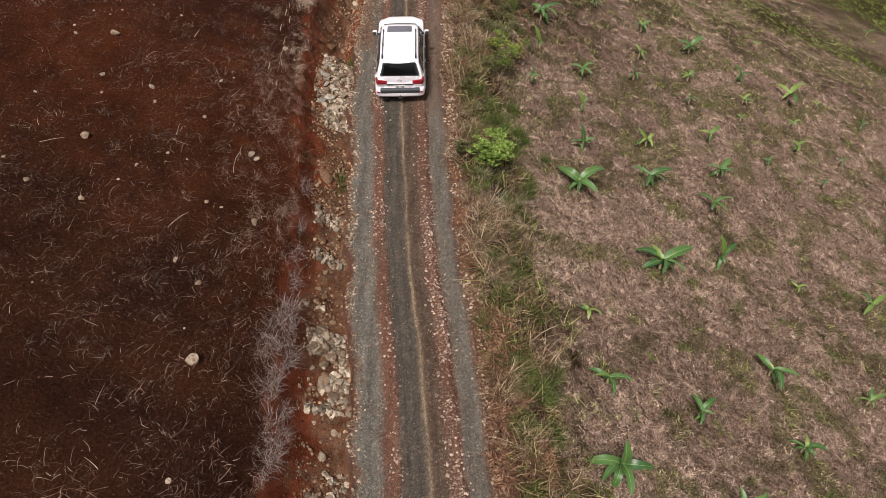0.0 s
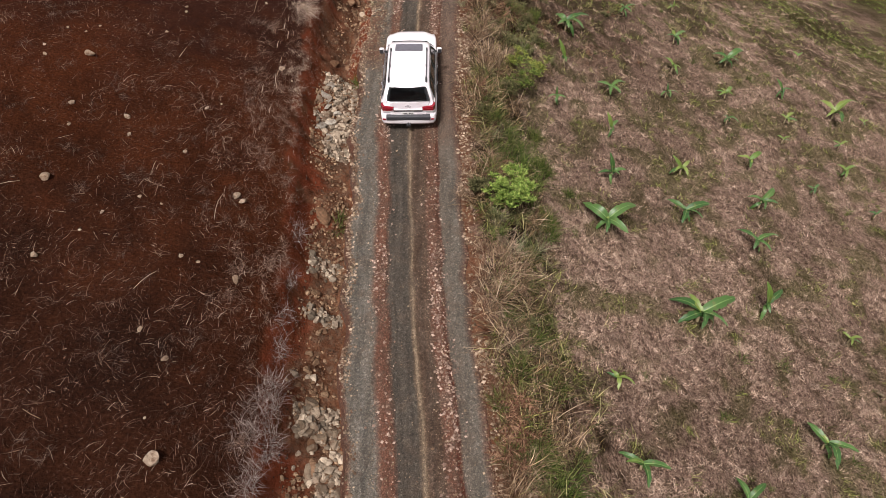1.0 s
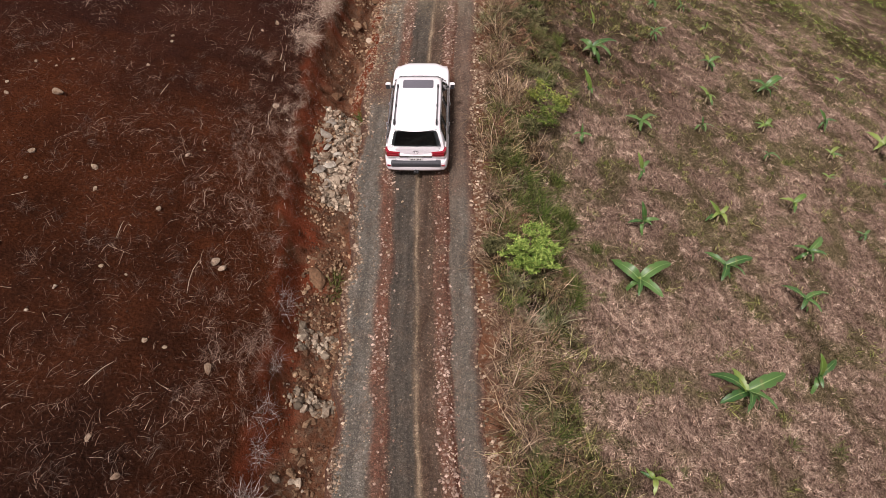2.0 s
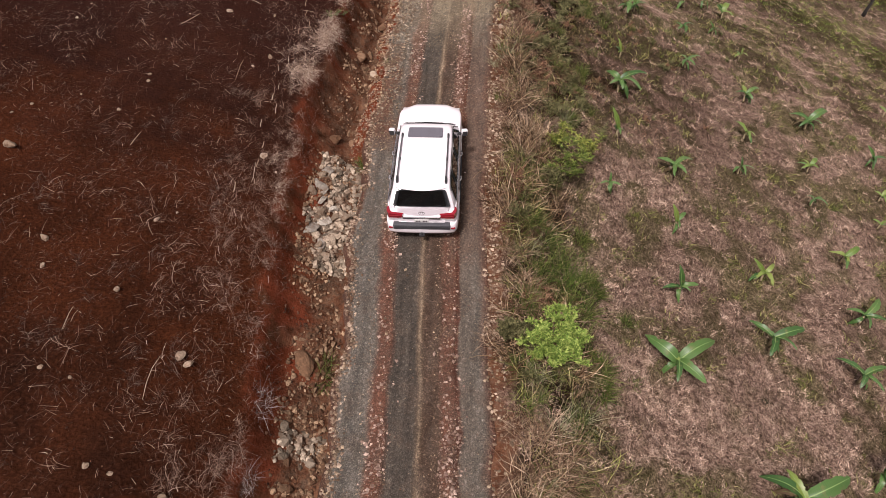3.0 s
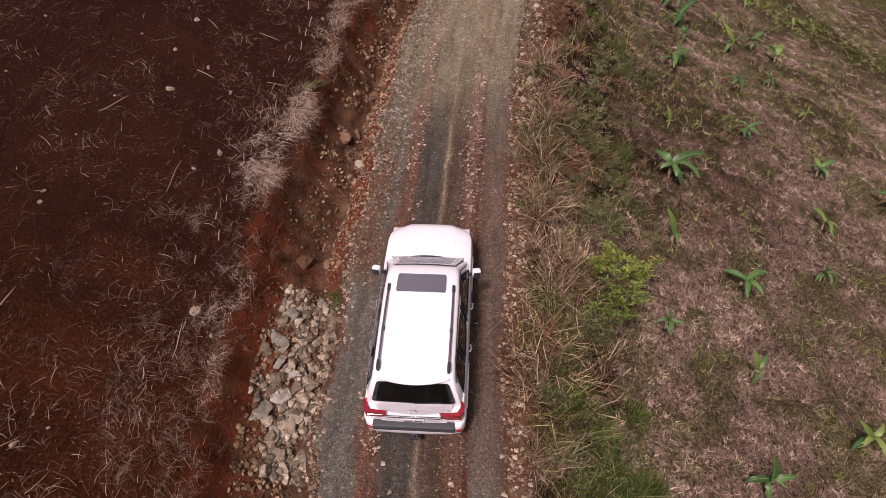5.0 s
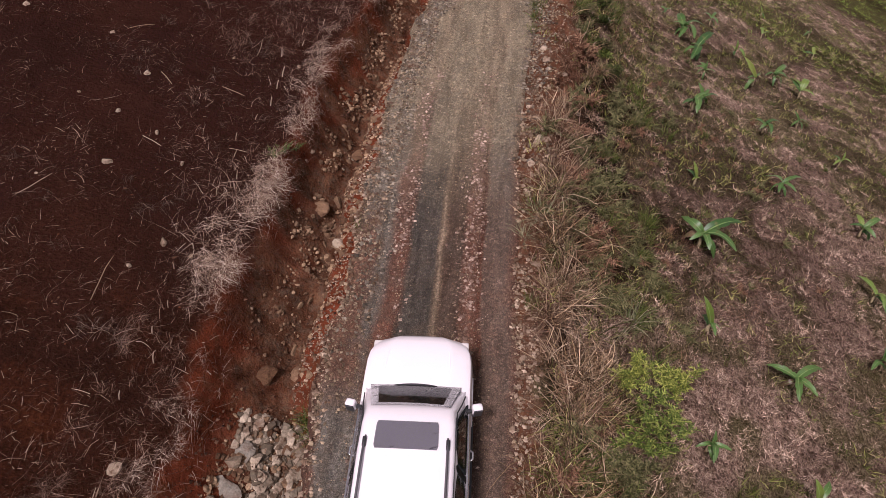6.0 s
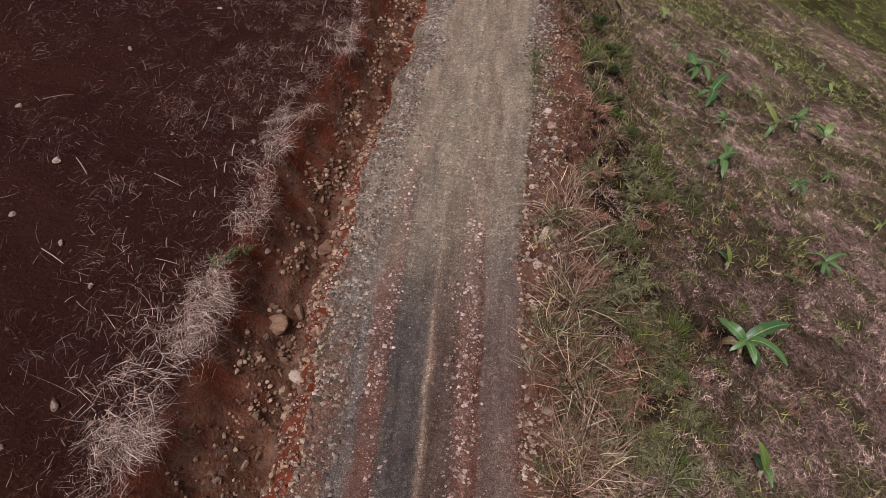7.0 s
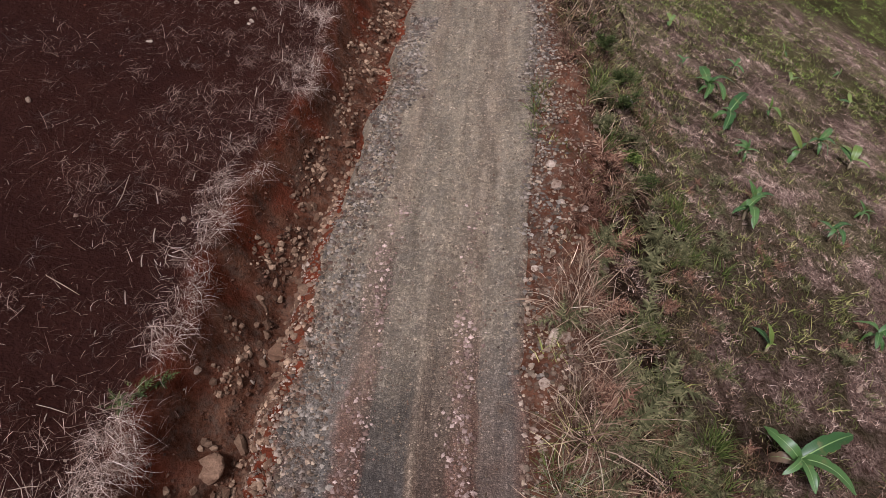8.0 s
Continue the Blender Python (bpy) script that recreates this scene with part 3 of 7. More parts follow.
def build_ground():
    xs = np.array(sorted(widening(-14, -0.12, 1.12, 1600)) + list(np.arange(-14, 3.5, 0.14)) + list(np.arange(3.5, 26, 0.25)) + widening(26, 0.16, 1.12, 1600))
    ys = np.array(sorted(widening(0, -0.14, 1.12, 1600)) + list(np.arange(0, 50, 0.18)) + widening(50, 0.14, 1.1, 1600))
    x, y = np.meshgrid(xs, ys)
    z = land(x, y)
    mid, half = road_mid(y), road_half(y)
    e = x - mid - half
    d = bank_edge(y) - x
    w = (x - bank_edge(y)) / np.maximum(road_left(y) - bank_edge(y), 0.3)
    rough = fbm(x * 1.4, y * 1.4, 61)
    soil = 1 - smooth(0.25, 0.75, e + 1.3 * (rough - 0.5) + 0.5 * (fbm(x * 5, y * 5, 62) - 0.5))
    # bare red earth on a strip of the downhill verge
    soil = np.maximum(soil, bare_strip(x, y))
    soil = np.maximum(soil, earth_heap(x, y))
    raw = 1 - smooth(-0.05, 0.25, d + 0.4 * (rough - 0.5))
    mud = np.where(e > -0.3, 0.92, smooth(0.15, 0.5, w + 0.9 * (rough - 0.5) + 0.18 * smooth(24, 28, y)) * (1 - smooth(24, 26, y) * smooth(0.67, 0.74, w)) * (1 - smooth(0.85, 1.0, w)))
    me = mesh_from("ground", np.stack([x, y, z], -1).reshape(-1, 3), grid_faces(len(xs), len(ys)), GROUND, True,
                   soil=soil, raw=raw, mud=mud, green=np.maximum(0.7 * greenness(x, y), 0.95 * np.clip(lush_band(x, y), 0, 1)), growth_shade=0.95 * (1 - earth_heap(x, y)) * smooth(0.3, 0.8, e) * (1 - smooth(1.2, 3.0, e - 2.2 * smooth(27, 33, y) + 1.4 * smooth(36, 40, y) + 6.0 * (rough - 0.5) + 4.2 * (fbm(x * 0.55, y * 0.55, 105, 3) - 0.5))), damp_shade=np.where(x > 0, worn(x, y), smooth(18, 33, y - 0.3 * np.clip(x + 9, -6, 6) + 8 * (rough - 0.5))),
                   rust=smooth(10, 18, y + 7 * (rough - 0.5) + 0.5 * (x + 9)) * (1 - smooth(20, 27, y + 7 * (rough - 0.5))))
    tagged(new("ground", me), "hillside of dark red soil, ditch and dry grass", "ground", kind="structure")


def build_road():
    us = np.concatenate([[-1.10, -1.03], np.linspace(-1, 1, 59), [1.03, 1.10]])
    ys = np.array(sorted(widening(-2, -0.2, 1.15, 60)) + list(np.arange(-2, 52, 0.14)) + widening(52, 0.2, 1.15, 120))
    u, y = np.meshgrid(us, ys)
    x = road_mid(y) + np.where(u < 0, -u * (road_left(y) - road_mid(y)), u * road_half(y))
    out = np.abs(u)
    lane = u * 1.95
    z = 0.02 - 0.055 * np.exp(-((lane - 1.11) / 0.07) ** 2) - 0.022 * np.exp(-((lane + 0.45) / 0.22) ** 2) - 0.02 * np.exp(-((lane - 0.42) / 0.2) ** 2)
    z = z + 0.025 * np.exp(-((lane - 0.14) / 0.08) ** 2) + 0.02 * np.exp(-((lane + 0.95) / 0.2) ** 2)
    z = z + 0.05 * (fbm(x * 2.2, y * 0.8, 71) - 0.5) + 0.025 * (fbm(x * 9, y * 9, 72, 3) - 0.5)
    z = np.where(out > 1.001, np.where(out > 1.05, -0.45, -0.12), z - 0.05 * smooth(0.9, 1.0, out))
    far = smooth(29.5, 37, y + 3 * (fbm(x * 0.8, y * 0.8, 73) - 0.5))
    ragged = 1.6 * (fbm(x * 1.5, y * 0.6, 74) - 0.5)
    clay = 0.45 * smooth(0.75, 1.2, lane + 0.5 * ragged) * smooth(19, 23, y) * (1 - smooth(29, 34, y)) + smooth(1.15, 1.5, -lane + 0.6 * ragged) * smooth(24.5, 26.5, y) * (1 - smooth(29, 31.5, y))
    me = mesh_from("road", np.stack([x, y, z], -1).reshape(-1, 3), grid_faces(len(us), len(ys)), ROAD, True,
                   across=np.clip(u / 2 + 0.5, 0, 1), far=far * 0.85, clay=np.clip(clay, 0, 0.85))
    tagged(new("road", me), "narrow gravel track with wheel ruts and reddish stones", "road", kind="structure")


build_ground()
build_road()


# ---------------------------------------------------------------- the white off-road car
def loft(stations, close_ends=True):
    """A skin over rings of points, one ring a station."""
    bm = bmesh.new()
    rings = [[bm.verts.new(p) for p in ring] for ring in stations]
    for a, b in zip(rings, rings[1:]):
        n = len(a)
        for i in range(n):
            bm.faces.new((a[i], a[(i + 1) % n], b[(i + 1) % n], b[i]))
    if close_ends:
        bm.faces.new(rings[0])
        bm.faces.new(reversed(rings[-1]))
    return bm


def box(x0, x1, y0, y1, z0, z1, bevel=0.0, segments=2):
    bm = bmesh.new()
    bmesh.ops.create_cube(bm, size=1)
    for v in bm.verts:
        v.co = Vector(((x0 + x1) / 2 + v.co.x * (x1 - x0), (y0 + y1) / 2 + v.co.y * (y1 - y0), (z0 + z1) / 2 + v.co.z * (z1 - z0)))
    if bevel:
        bmesh.ops.bevel(bm, geom=list(bm.edges), offset=bevel, segments=segments, affect="EDGES", profile=0.6)
    return bm


def tube(points, radius, sides=8):
    """A bent bar along points."""
    bm = bmesh.new()
    points = [Vector(p) for p in points]
    rings = []
    for i, p in enumerate(points):
        way = (points[min(i + 1, len(points) - 1)] - points[max(i - 1, 0)]).normalized()
        side = way.cross(Vector((0, 0, 1)))
        side = side.normalized() if side.length > 1e-3 else Vector((1, 0, 0))
        up = side.cross(way)
        r = radius[i] if isinstance(radius, (list, tuple)) else radius
        rings.append([bm.verts.new(p + r * (math.cos(a) * side + math.sin(a) * up)) for a in (2 * math.pi * k / sides for k in range(sides))])
    for a, b in zip(rings, rings[1:]):
        for k in range(sides):
            bm.faces.new((a[k], a[(k + 1) % sides], b[(k + 1) % sides], b[k]))
    bm.faces.new(rings[0])
    bm.faces.new(reversed(rings[-1]))
    return bm


def panel(corners, thick=0.012, cuts=6, bulge=0.0, round_off=0.0):
    """A four-cornered sheet, bulged outwards, with rounded corners and some thickness. Corners run counter-clockwise from outside."""
    a, b, c, d = (Vector(p) for p in corners)
    normal = (b - a).cross(d - a).normalized()
    bm = bmesh.new()

    def at(s, t):
        p = (a * (1 - s) + b * s) * (1 - t) + (d * (1 - s) + c * s) * t
        return p + normal * bulge * (1 - (2 * s - 1) ** 2) * (1 - 0.3 * (2 * t - 1) ** 2)
    rows = []
    for j in range(cuts + 1):
        t = j / cuts
        pull = 0.0
        if round_off:
            q = min(t, 1 - t) * 2
            pull = round_off * (1 - math.sqrt(max(0.0, 1 - (1 - min(1, q / 0.35)) ** 2)))
        rows.append([bm.verts.new(at(pull + (1 - 2 * pull) * i / cuts, t)) for i in range(cuts + 1)])
    for r, q in zip(rows, rows[1:]):
        for i in range(cuts):
            bm.faces.new((r[i], r[i + 1], q[i + 1], q[i]))
    bmesh.ops.solidify(bm, geom=list(bm.faces), thickness=thick)
    return bm


def mirrored(points):
    return [(-x, y, z) for x, y, z in reversed(points)]


def build_car():
    car = new("suv")
    body_rings = []
    # y, half width at the waist, height of the deck at the middle and at the shoulder
    for y, w, top, shoulder, low in ((0.03, 0.86, 0.96, 0.94, 0.50), (0.09, 0.93, 1.05, 1.03, 0.44), (0.20, 0.955, 1.10, 1.08, 0.42), (0.32, 0.965, 1.14, 1.10, 0.42), (0.9, 0.985, 1.15, 1.11, 0.40),
                                     (1.6, 0.985, 1.15, 1.11, 0.40), (2.6, 0.985, 1.15, 1.11, 0.40), (3.35, 0.985, 1.16, 1.11, 0.40), (3.62, 0.985, 1.19, 1.12, 0.40),
                                     (4.0, 0.985, 1.20, 1.11, 0.40), (4.35, 0.98, 1.175, 1.08, 0.40), (4.55, 0.955, 1.145, 1.04, 0.41), (4.72, 0.89, 1.11, 0.99, 0.43), (4.86, 0.76, 1.05, 0.93, 0.46), (4.95, 0.60, 0.96, 0.86, 0.50)):
        half = [(w - 0.06, y, low), (w - 0.01, y, low + 0.14), (w, y, 0.74 if y < 4.8 else 0.66), (w - 0.005, y, min(0.92, shoulder - 0.08)), (w - 0.035, y, shoulder),
                (w - 0.13, y, shoulder + 0.035), (w * 0.66, y, top - 0.012), (w * 0.58, y, top), (w * 0.25, y, top + 0.004)]
        body_rings.append(half + mirrored(half))
    bm = loft(body_rings)
    body = part("body", mesh_of("body", bm, PAINT, True), car, "glossy white painted body shell")
    bevel = body.modifiers.new("soft_edges", "BEVEL")
    bevel.width, bevel.segments, bevel.limit_method = 0.012, 2, "ANGLE"
    # cabin: pillars, window frames and roof in one shell
    cabin = []
    for y, z_low, w_low, z_top, w_top in ((0.21, 1.05, 0.86, 1.13, 0.86), (0.275, 1.06, 0.885, 1.42, 0.80), (0.36, 1.08, 0.91, 1.70, 0.735), (0.46, 1.08, 0.92, 1.775, 0.715),
                                          (0.8, 1.08, 0.925, 1.83, 0.715), (1.5, 1.08, 0.925, 1.86, 0.72), (2.3, 1.08, 0.925, 1.865, 0.72), (2.75, 1.08, 0.92, 1.845, 0.71),
                                          (3.00, 1.08, 0.915, 1.79, 0.69), (3.25, 1.08, 0.905, 1.58, 0.735), (3.50, 1.08, 0.90, 1.34, 0.79), (3.72, 1.08, 0.89, 1.14, 0.85)):
        half = [(w_low, y, z_low), (w_low - 0.012, y, z_low + 0.06 * (z_top - z_low)), (w_top + 0.035, y, z_top - 0.10 * (z_top - z_low)), (w_top, y, z_top - 0.022),
                (w_top - 0.07, y, z_top + 0.002), (w_top * 0.6, y, z_top + 0.016), (w_top * 0.2, y, z_top + 0.022)]
        cabin.append(half + mirrored(half))
    shell = part("cabin", mesh_of("cabin", loft(cabin), PAINT, True), car, "white roof and pillars")
    # sheet joint across the rear of the roof, and the spoiler lip
    part("roof_seam", mesh_of("roof_seam", tube([(-0.60, 0.58, 1.800), (-0.3, 0.53, 1.808), (0, 0.51, 1.810), (0.3, 0.53, 1.808), (0.60, 0.58, 1.800)], 0.004, 6), CLEAR_LENS), shell)
    lip = []
    for x in np.linspace(-0.67, 0.67, 13):
        q = (x / 0.67) ** 2
        y, z = 0.285 + 0.13 * q, 1.775 - 0.01 * q
        lip.append([(x, y + 0.30, 1.784 - 0.03 * q), (x, y, z), (x, y - 0.01, z - 0.022), (x, y + 0.12, z - 0.05)])
    part("rear_spoiler", mesh_of("rear_spoiler", loft(lip), PAINT, True), car, "white rear roof spoiler")
    rear = part("rear_window", mesh_of("rear_window", panel([(-0.785, 0.185, 1.235), (0.785, 0.185, 1.235), (0.655, 0.345, 1.745), (-0.655, 0.345, 1.745)], 0.05, 12, 0.02, 0.02), GLASS_DARK, True), car, "black tinted rear window")
    rear.matrix_basis = pose(0, 0, 0)
    part("wiper", mesh_of("wiper", tube([(0.0, 0.165, 1.245), (0.28, 0.168, 1.262), (0.52, 0.178, 1.285)], 0.011, 6), BLACK_PLASTIC), rear)
    # windscreen and side windows
    part("windscreen", mesh_of("windscreen", panel([(0.80, 3.76, 1.175), (-0.80, 3.76, 1.175), (-0.64, 3.06, 1.795), (0.64, 3.06, 1.795)], 0.02, 10, 0.035), GLASS_DARK, True), car, "dark windscreen")
    cowl = []
    for x in np.linspace(-0.80, 0.80, 15):
        q = (x / 0.80) ** 2
        y, z = 3.80 - 0.16 * q, 1.200 - 0.012 * q
        cowl.append([(x, y, z), (x, y + 0.022, z - 0.02), (x, y - 0.10, z - 0.03), (x, y - 0.085, z + 0.010)])
    part("cowl", mesh_of("cowl", loft(cowl), COWL, True), car, "dark grey cowl below the windscreen")
    side_glass = (("quarter_window", 0.42, 1.08, 0.60, 1.06), ("rear_door_window", 1.14, 2.06, 1.12, 2.08), ("front_door_window", 2.16, 3.48, 2.18, 2.90))
    for name, y0, y1, t0, t1 in side_glass:
        for s in (1, -1):
            a, b = (s * 0.93, y0, 1.17), (s * 0.925, y1, 1.17)
            c, d = (s * 0.765, t1, 1.715), (s * 0.765, t0, 1.715 if name != "quarter_window" else 1.69)
            corners = [a, b, c, d] if s > 0 else [b, a, d, c]
            part(name, mesh_of(name, panel(corners, 0.014, 5, 0.006, 0.03), GLASS_DARK, True), car)
    for s in (1, -1):
        for y0, y1, t0, t1 in ((1.07, 1.15, 1.05, 1.13), (2.05, 2.17, 2.07, 2.19)):
            corners = [(s * 0.931, y0, 1.17), (s * 0.929, y1, 1.17), (s * 0.767, t1, 1.715), (s * 0.767, t0, 1.715)]
            part("window_pillar", mesh_of("window_pillar", panel(corners if s > 0 else [corners[1], corners[0], corners[3], corners[2]], 0.012, 3, 0.004), BLACK_PLASTIC), car)
        part("drip_trim", mesh_of("drip_trim", tube([(s * 0.79, 0.42, 1.64), (s * 0.752, 0.8, 1.75), (s * 0.757, 1.6, 1.785), (s * 0.75, 2.7, 1.765), (s * 0.765, 3.03, 1.69), (s * 0.83, 3.3, 1.45), (s * 0.875, 3.56, 1.23)], 0.012, 6), BLACK_PLASTIC), car)
        part("belt_trim", mesh_of("belt_trim", tube([(s * 0.945, 0.45, 1.145), (s * 0.955, 1.5, 1.15), (s * 0.955, 2.6, 1.15), (s * 0.945, 3.35, 1.155)], 0.013, 6), CHROME), car)
    # sunroof
    part("sunroof", mesh_of("sunroof", panel([(-0.50, 2.29, 1.890), (0.50, 2.29, 1.890), (0.49, 2.76, 1.870), (-0.49, 2.76, 1.870)], 0.012, 8, 0.006, 0.02), GLASS_ROOF, True), car, "glass sunroof with sky reflection in its grey colour")
    # roof rails on black feet
    for s in (1, -1):
        rail = part("roof_rail", mesh_of("roof_rail", tube([(s * 0.640, 0.50, 1.83), (s * 0.645, 0.64, 1.895), (s * 0.648, 1.3, 1.925), (s * 0.648, 2.0, 1.93), (s * 0.645, 2.38, 1.905), (s * 0.64, 2.50, 1.86)], [0.016, 0.02, 0.02, 0.02, 0.02, 0.016], 8), RAIL_METAL, True), car, "dark metal roof rail")
        for y0, y1 in ((0.52, 0.70), (1.36, 1.44), (2.30, 2.46)):
            part("rail_foot", mesh_of("rail_foot", box(s * 0.646 - 0.028, s * 0.646 + 0.028, y0, y1, 1.80, 1.925, 0.014), BLACK_PLASTIC, True), rail)
    # tail: lamps, garnish, plate, badge, bumper
    for s in (1, -1):
        a = [(s * 0.950, 0.24), (s * 0.940, 0.10), (s * 0.880, -0.005), (s * 0.66, -0.012), (s * 0.52, -0.010)]
        lamp = [[(x, y, z0), (x, y, z1), (x * 0.93, y + 0.07, z1), (x * 0.93, y + 0.07, z0)] for (x, y), z0, z1 in zip(a, (1.03, 0.99, 0.97, 0.975, 0.99), (1.14, 1.16, 1.155, 1.12, 1.095))]
        tail = part("tail_lamp", mesh_of("tail_lamp", loft(lamp), RED_LENS), car, "red wrap-around tail lamp")
        part("lamp_band", mesh_of("lamp_band", box(min(s * 0.86, s * 0.56), max(s * 0.86, s * 0.56), -0.022, -0.004, 1.045, 1.068, 0.004), DARK_RED), tail)
        part("lamp_base", mesh_of("lamp_base", box(min(s * 0.87, s * 0.62), max(s * 0.87, s * 0.62), -0.018, 0.0, 0.945, 0.966, 0.004), CLEAR_LENS), tail)
        part("reflector", mesh_of("reflector", box(min(s * 0.90, s * 0.79), max(s * 0.90, s * 0.79), -0.088, -0.03, 0.615, 0.66, 0.008), RED_LENS), car, "red bumper reflector")
    tailgate = part("tailgate", mesh_of("tailgate", panel([(-0.62, 0.0, 0.80), (0.62, 0.0, 0.80), (0.74, 0.175, 1.225), (-0.74, 0.175, 1.225)], 0.03, 8, 0.03), PAINT, True), car)
    part("garnish", mesh_of("garnish", box(-0.52, 0.52, -0.005, 0.03, 0.955, 0.985, 0.006), CHROME), tailgate, "chrome garnish strip")
    part("garnish_shadow_strip", mesh_of("garnish_shadow_strip", box(-0.50, 0.50, 0.0, 0.022, 0.925, 0.952, 0.003), BLACK_PLASTIC), tailgate)
    plate = part("number_plate", mesh_of("number_plate", box(-0.20, 0.20, -0.022, 0.0, 0.815, 0.915, 0.004), PLATE), tailgate, "white number plate with dark bars")
    for i in range(7):
        if i != 3:
            part("plate_bar", mesh_of("plate_bar", box(-0.16 + i * 0.047, -0.128 + i * 0.047, -0.027, -0.021, 0.835, 0.885), PLATE_INK), plate)
    bm = bmesh.new()
    for rx, rz, m4 in ((0.085, 0.055, 1), (0.035, 0.05, 1)):
        ring = []
        for k in range(24):
            t = 2 * math.pi * k / 24
            ring.append([(((rx + q) * math.cos(t)), 0.072 + dy, 1.085 + ((rz + q) * math.sin(t))) for q, dy in ((0.008, 0), (0, -0.008), (-0.008, 0), (0, 0.01))])
        rings = [[bm.verts.new(p) for p in r] for r in ring]
        for i in range(24):
            p, q = rings[i], rings[(i + 1) % 24]
            for j in range(4):
                bm.faces.new((p[j], p[(j + 1) % 4], q[(j + 1) % 4], q[j]))
    part("badge", mesh_of("badge", bm, CHROME, True), tailgate, "plain chrome oval badge")
    bumper = []
    for x, y, z0, z1 in ((-0.985, 0.55, 0.46, 0.74), (-0.98, 0.25, 0.43, 0.80), (-0.955, 0.08, 0.42, 0.80), (-0.88, -0.045, 0.42, 0.79), (-0.7, -0.085, 0.42, 0.785), (-0.35, -0.10, 0.42, 0.785), (0, -0.105, 0.42, 0.785)):
        bumper.append([(x, y + 0.02, z0), (x, y, z0 + 0.06), (x, y, z1 - 0.05), (x * 0.99, y + 0.03, z1 - 0.01), (x * 0.93, y + 0.16, z1), (x * 0.9, y + 0.2, z0)])
    bumper += [[(-x, y, z) for x, y, z in ring] for ring in reversed(bumper[:-1])]
    part("rear_bumper", mesh_of("rear_bumper", loft(bumper), PAINT, True), car, "white rear bumper")
    pad = part("step_pad", mesh_of("step_pad", box(-0.775, 0.775, -0.122, 0.03, 0.625, 0.795, 0.02), GREY_PLASTIC, True), car, "dark grey ribbed bumper step")
    for z in (0.655, 0.69, 0.725):
        part("rib", mesh_of("rib", box(-0.75, 0.75, -0.129, -0.119, z, z + 0.012, 0.003), BLACK_PLASTIC), pad)
    part("tow_hitch", mesh_of("tow_hitch", box(-0.075, 0.075, -0.20, 0.1, 0.40, 0.47, 0.015), BLACK_PLASTIC), car, "black tow hitch")
    part("tow_ball", mesh_of("tow_ball", tube([(0, -0.17, 0.46), (0, -0.172, 0.50), (0, -0.17, 0.545)], [0.018, 0.03, 0.016], 10), BLACK_PLASTIC, True), car)
    # front: grille, lamps and bumper
    part("grille", mesh_of("grille", box(-0.55, 0.55, 4.80, 4.945, 0.66, 0.90, 0.03), CHROME, True), car, "chrome grille")
    part("front_bumper", mesh_of("front_bumper", box(-0.86, 0.86, 4.55, 4.97, 0.40, 0.66, 0.07, 3), PAINT, True), car, "white front bumper")
    for s in (1, -1):
        part("headlight", mesh_of("headlight", box(min(s * 0.90, s * 0.56), max(s * 0.90, s * 0.56), 4.58, 4.86, 0.78, 0.94, 0.04, 3), CLEAR_LENS, True), car, "clear headlight")
        # hood crease
        part("hood_crease", mesh_of("hood_crease", tube([(s * 0.60, 3.85, 1.184), (s * 0.58, 4.2, 1.180), (s * 0.55, 4.5, 1.142), (s * 0.49, 4.76, 1.080)], [0.01, 0.016, 0.016, 0.008], 6), PAINT, True), car)
        # mirrors
        arm = part("door_mirror", mesh_of("door_mirror", box(min(s * 0.99, s * 1.17), max(s * 0.99, s * 1.17), 3.25, 3.39, 1.12, 1.32, 0.05, 3), PAINT, True), car, "white door mirror with dark glass", pose(s * 0.98, 3.33, 1.2, 0, s * 8, s * 14) @ pose(-s * 0.98, -3.33, -1.2))
        part("mirror_glass", mesh_of("mirror_glass", box(min(s * 1.0, s * 1.145), max(s * 1.0, s * 1.145), 3.228, 3.252, 1.135, 1.30, 0.005), MIRROR_DARK), arm)
        part("mirror_arm", mesh_of("mirror_arm", box(min(s * 0.90, s * 1.02), max(s * 0.90, s * 1.02), 3.29, 3.36, 1.14, 1.20, 0.015), BLACK_PLASTIC), arm)
        # doors: joints and handles
        for y in (1.12, 2.11, 3.46):
            part("door_joint", mesh_of("door_joint", tube([(s * 0.972, y, 0.50), (s * 0.988, y, 0.74), (s * 0.982, y, 0.92), (s * 0.956, y, 1.10)], 0.004, 4), BLACK_PLASTIC), body)
        for y in (1.46, 2.50):
            part("door_handle", mesh_of("door_handle", tube([(s * 0.972, y, 0.99), (s * 1.025, y + 0.03, 0.995), (s * 1.03, y + 0.15, 0.995), (s * 0.972, y + 0.20, 0.99)], 0.017, 8), CHROME, True), body, "chrome door handle")
        part("side_step", mesh_of("side_step", box(min(s * 0.90, s * 1.02), max(s * 0.90, s * 1.02), 1.25, 3.5, 0.36, 0.42, 0.02), BLACK_PLASTIC, True), car, "black side step")
        # wheels with flared arches
        for y in (1.00, 3.85):
            arch = [[(s * xx, y + r * math.cos(a), 0.40 + r * math.sin(a)) for xx, r in ((0.93, 0.43), (1.0, 0.43), (1.0, 0.475), (0.95, 0.50))] for a in np.linspace(-0.15, math.pi + 0.15, 15)]
            part("wheel_arch", mesh_of("wheel_arch", loft(arch), PAINT, True), car)
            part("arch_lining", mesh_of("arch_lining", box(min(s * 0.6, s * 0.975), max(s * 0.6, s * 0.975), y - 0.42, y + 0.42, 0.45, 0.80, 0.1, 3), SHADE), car)
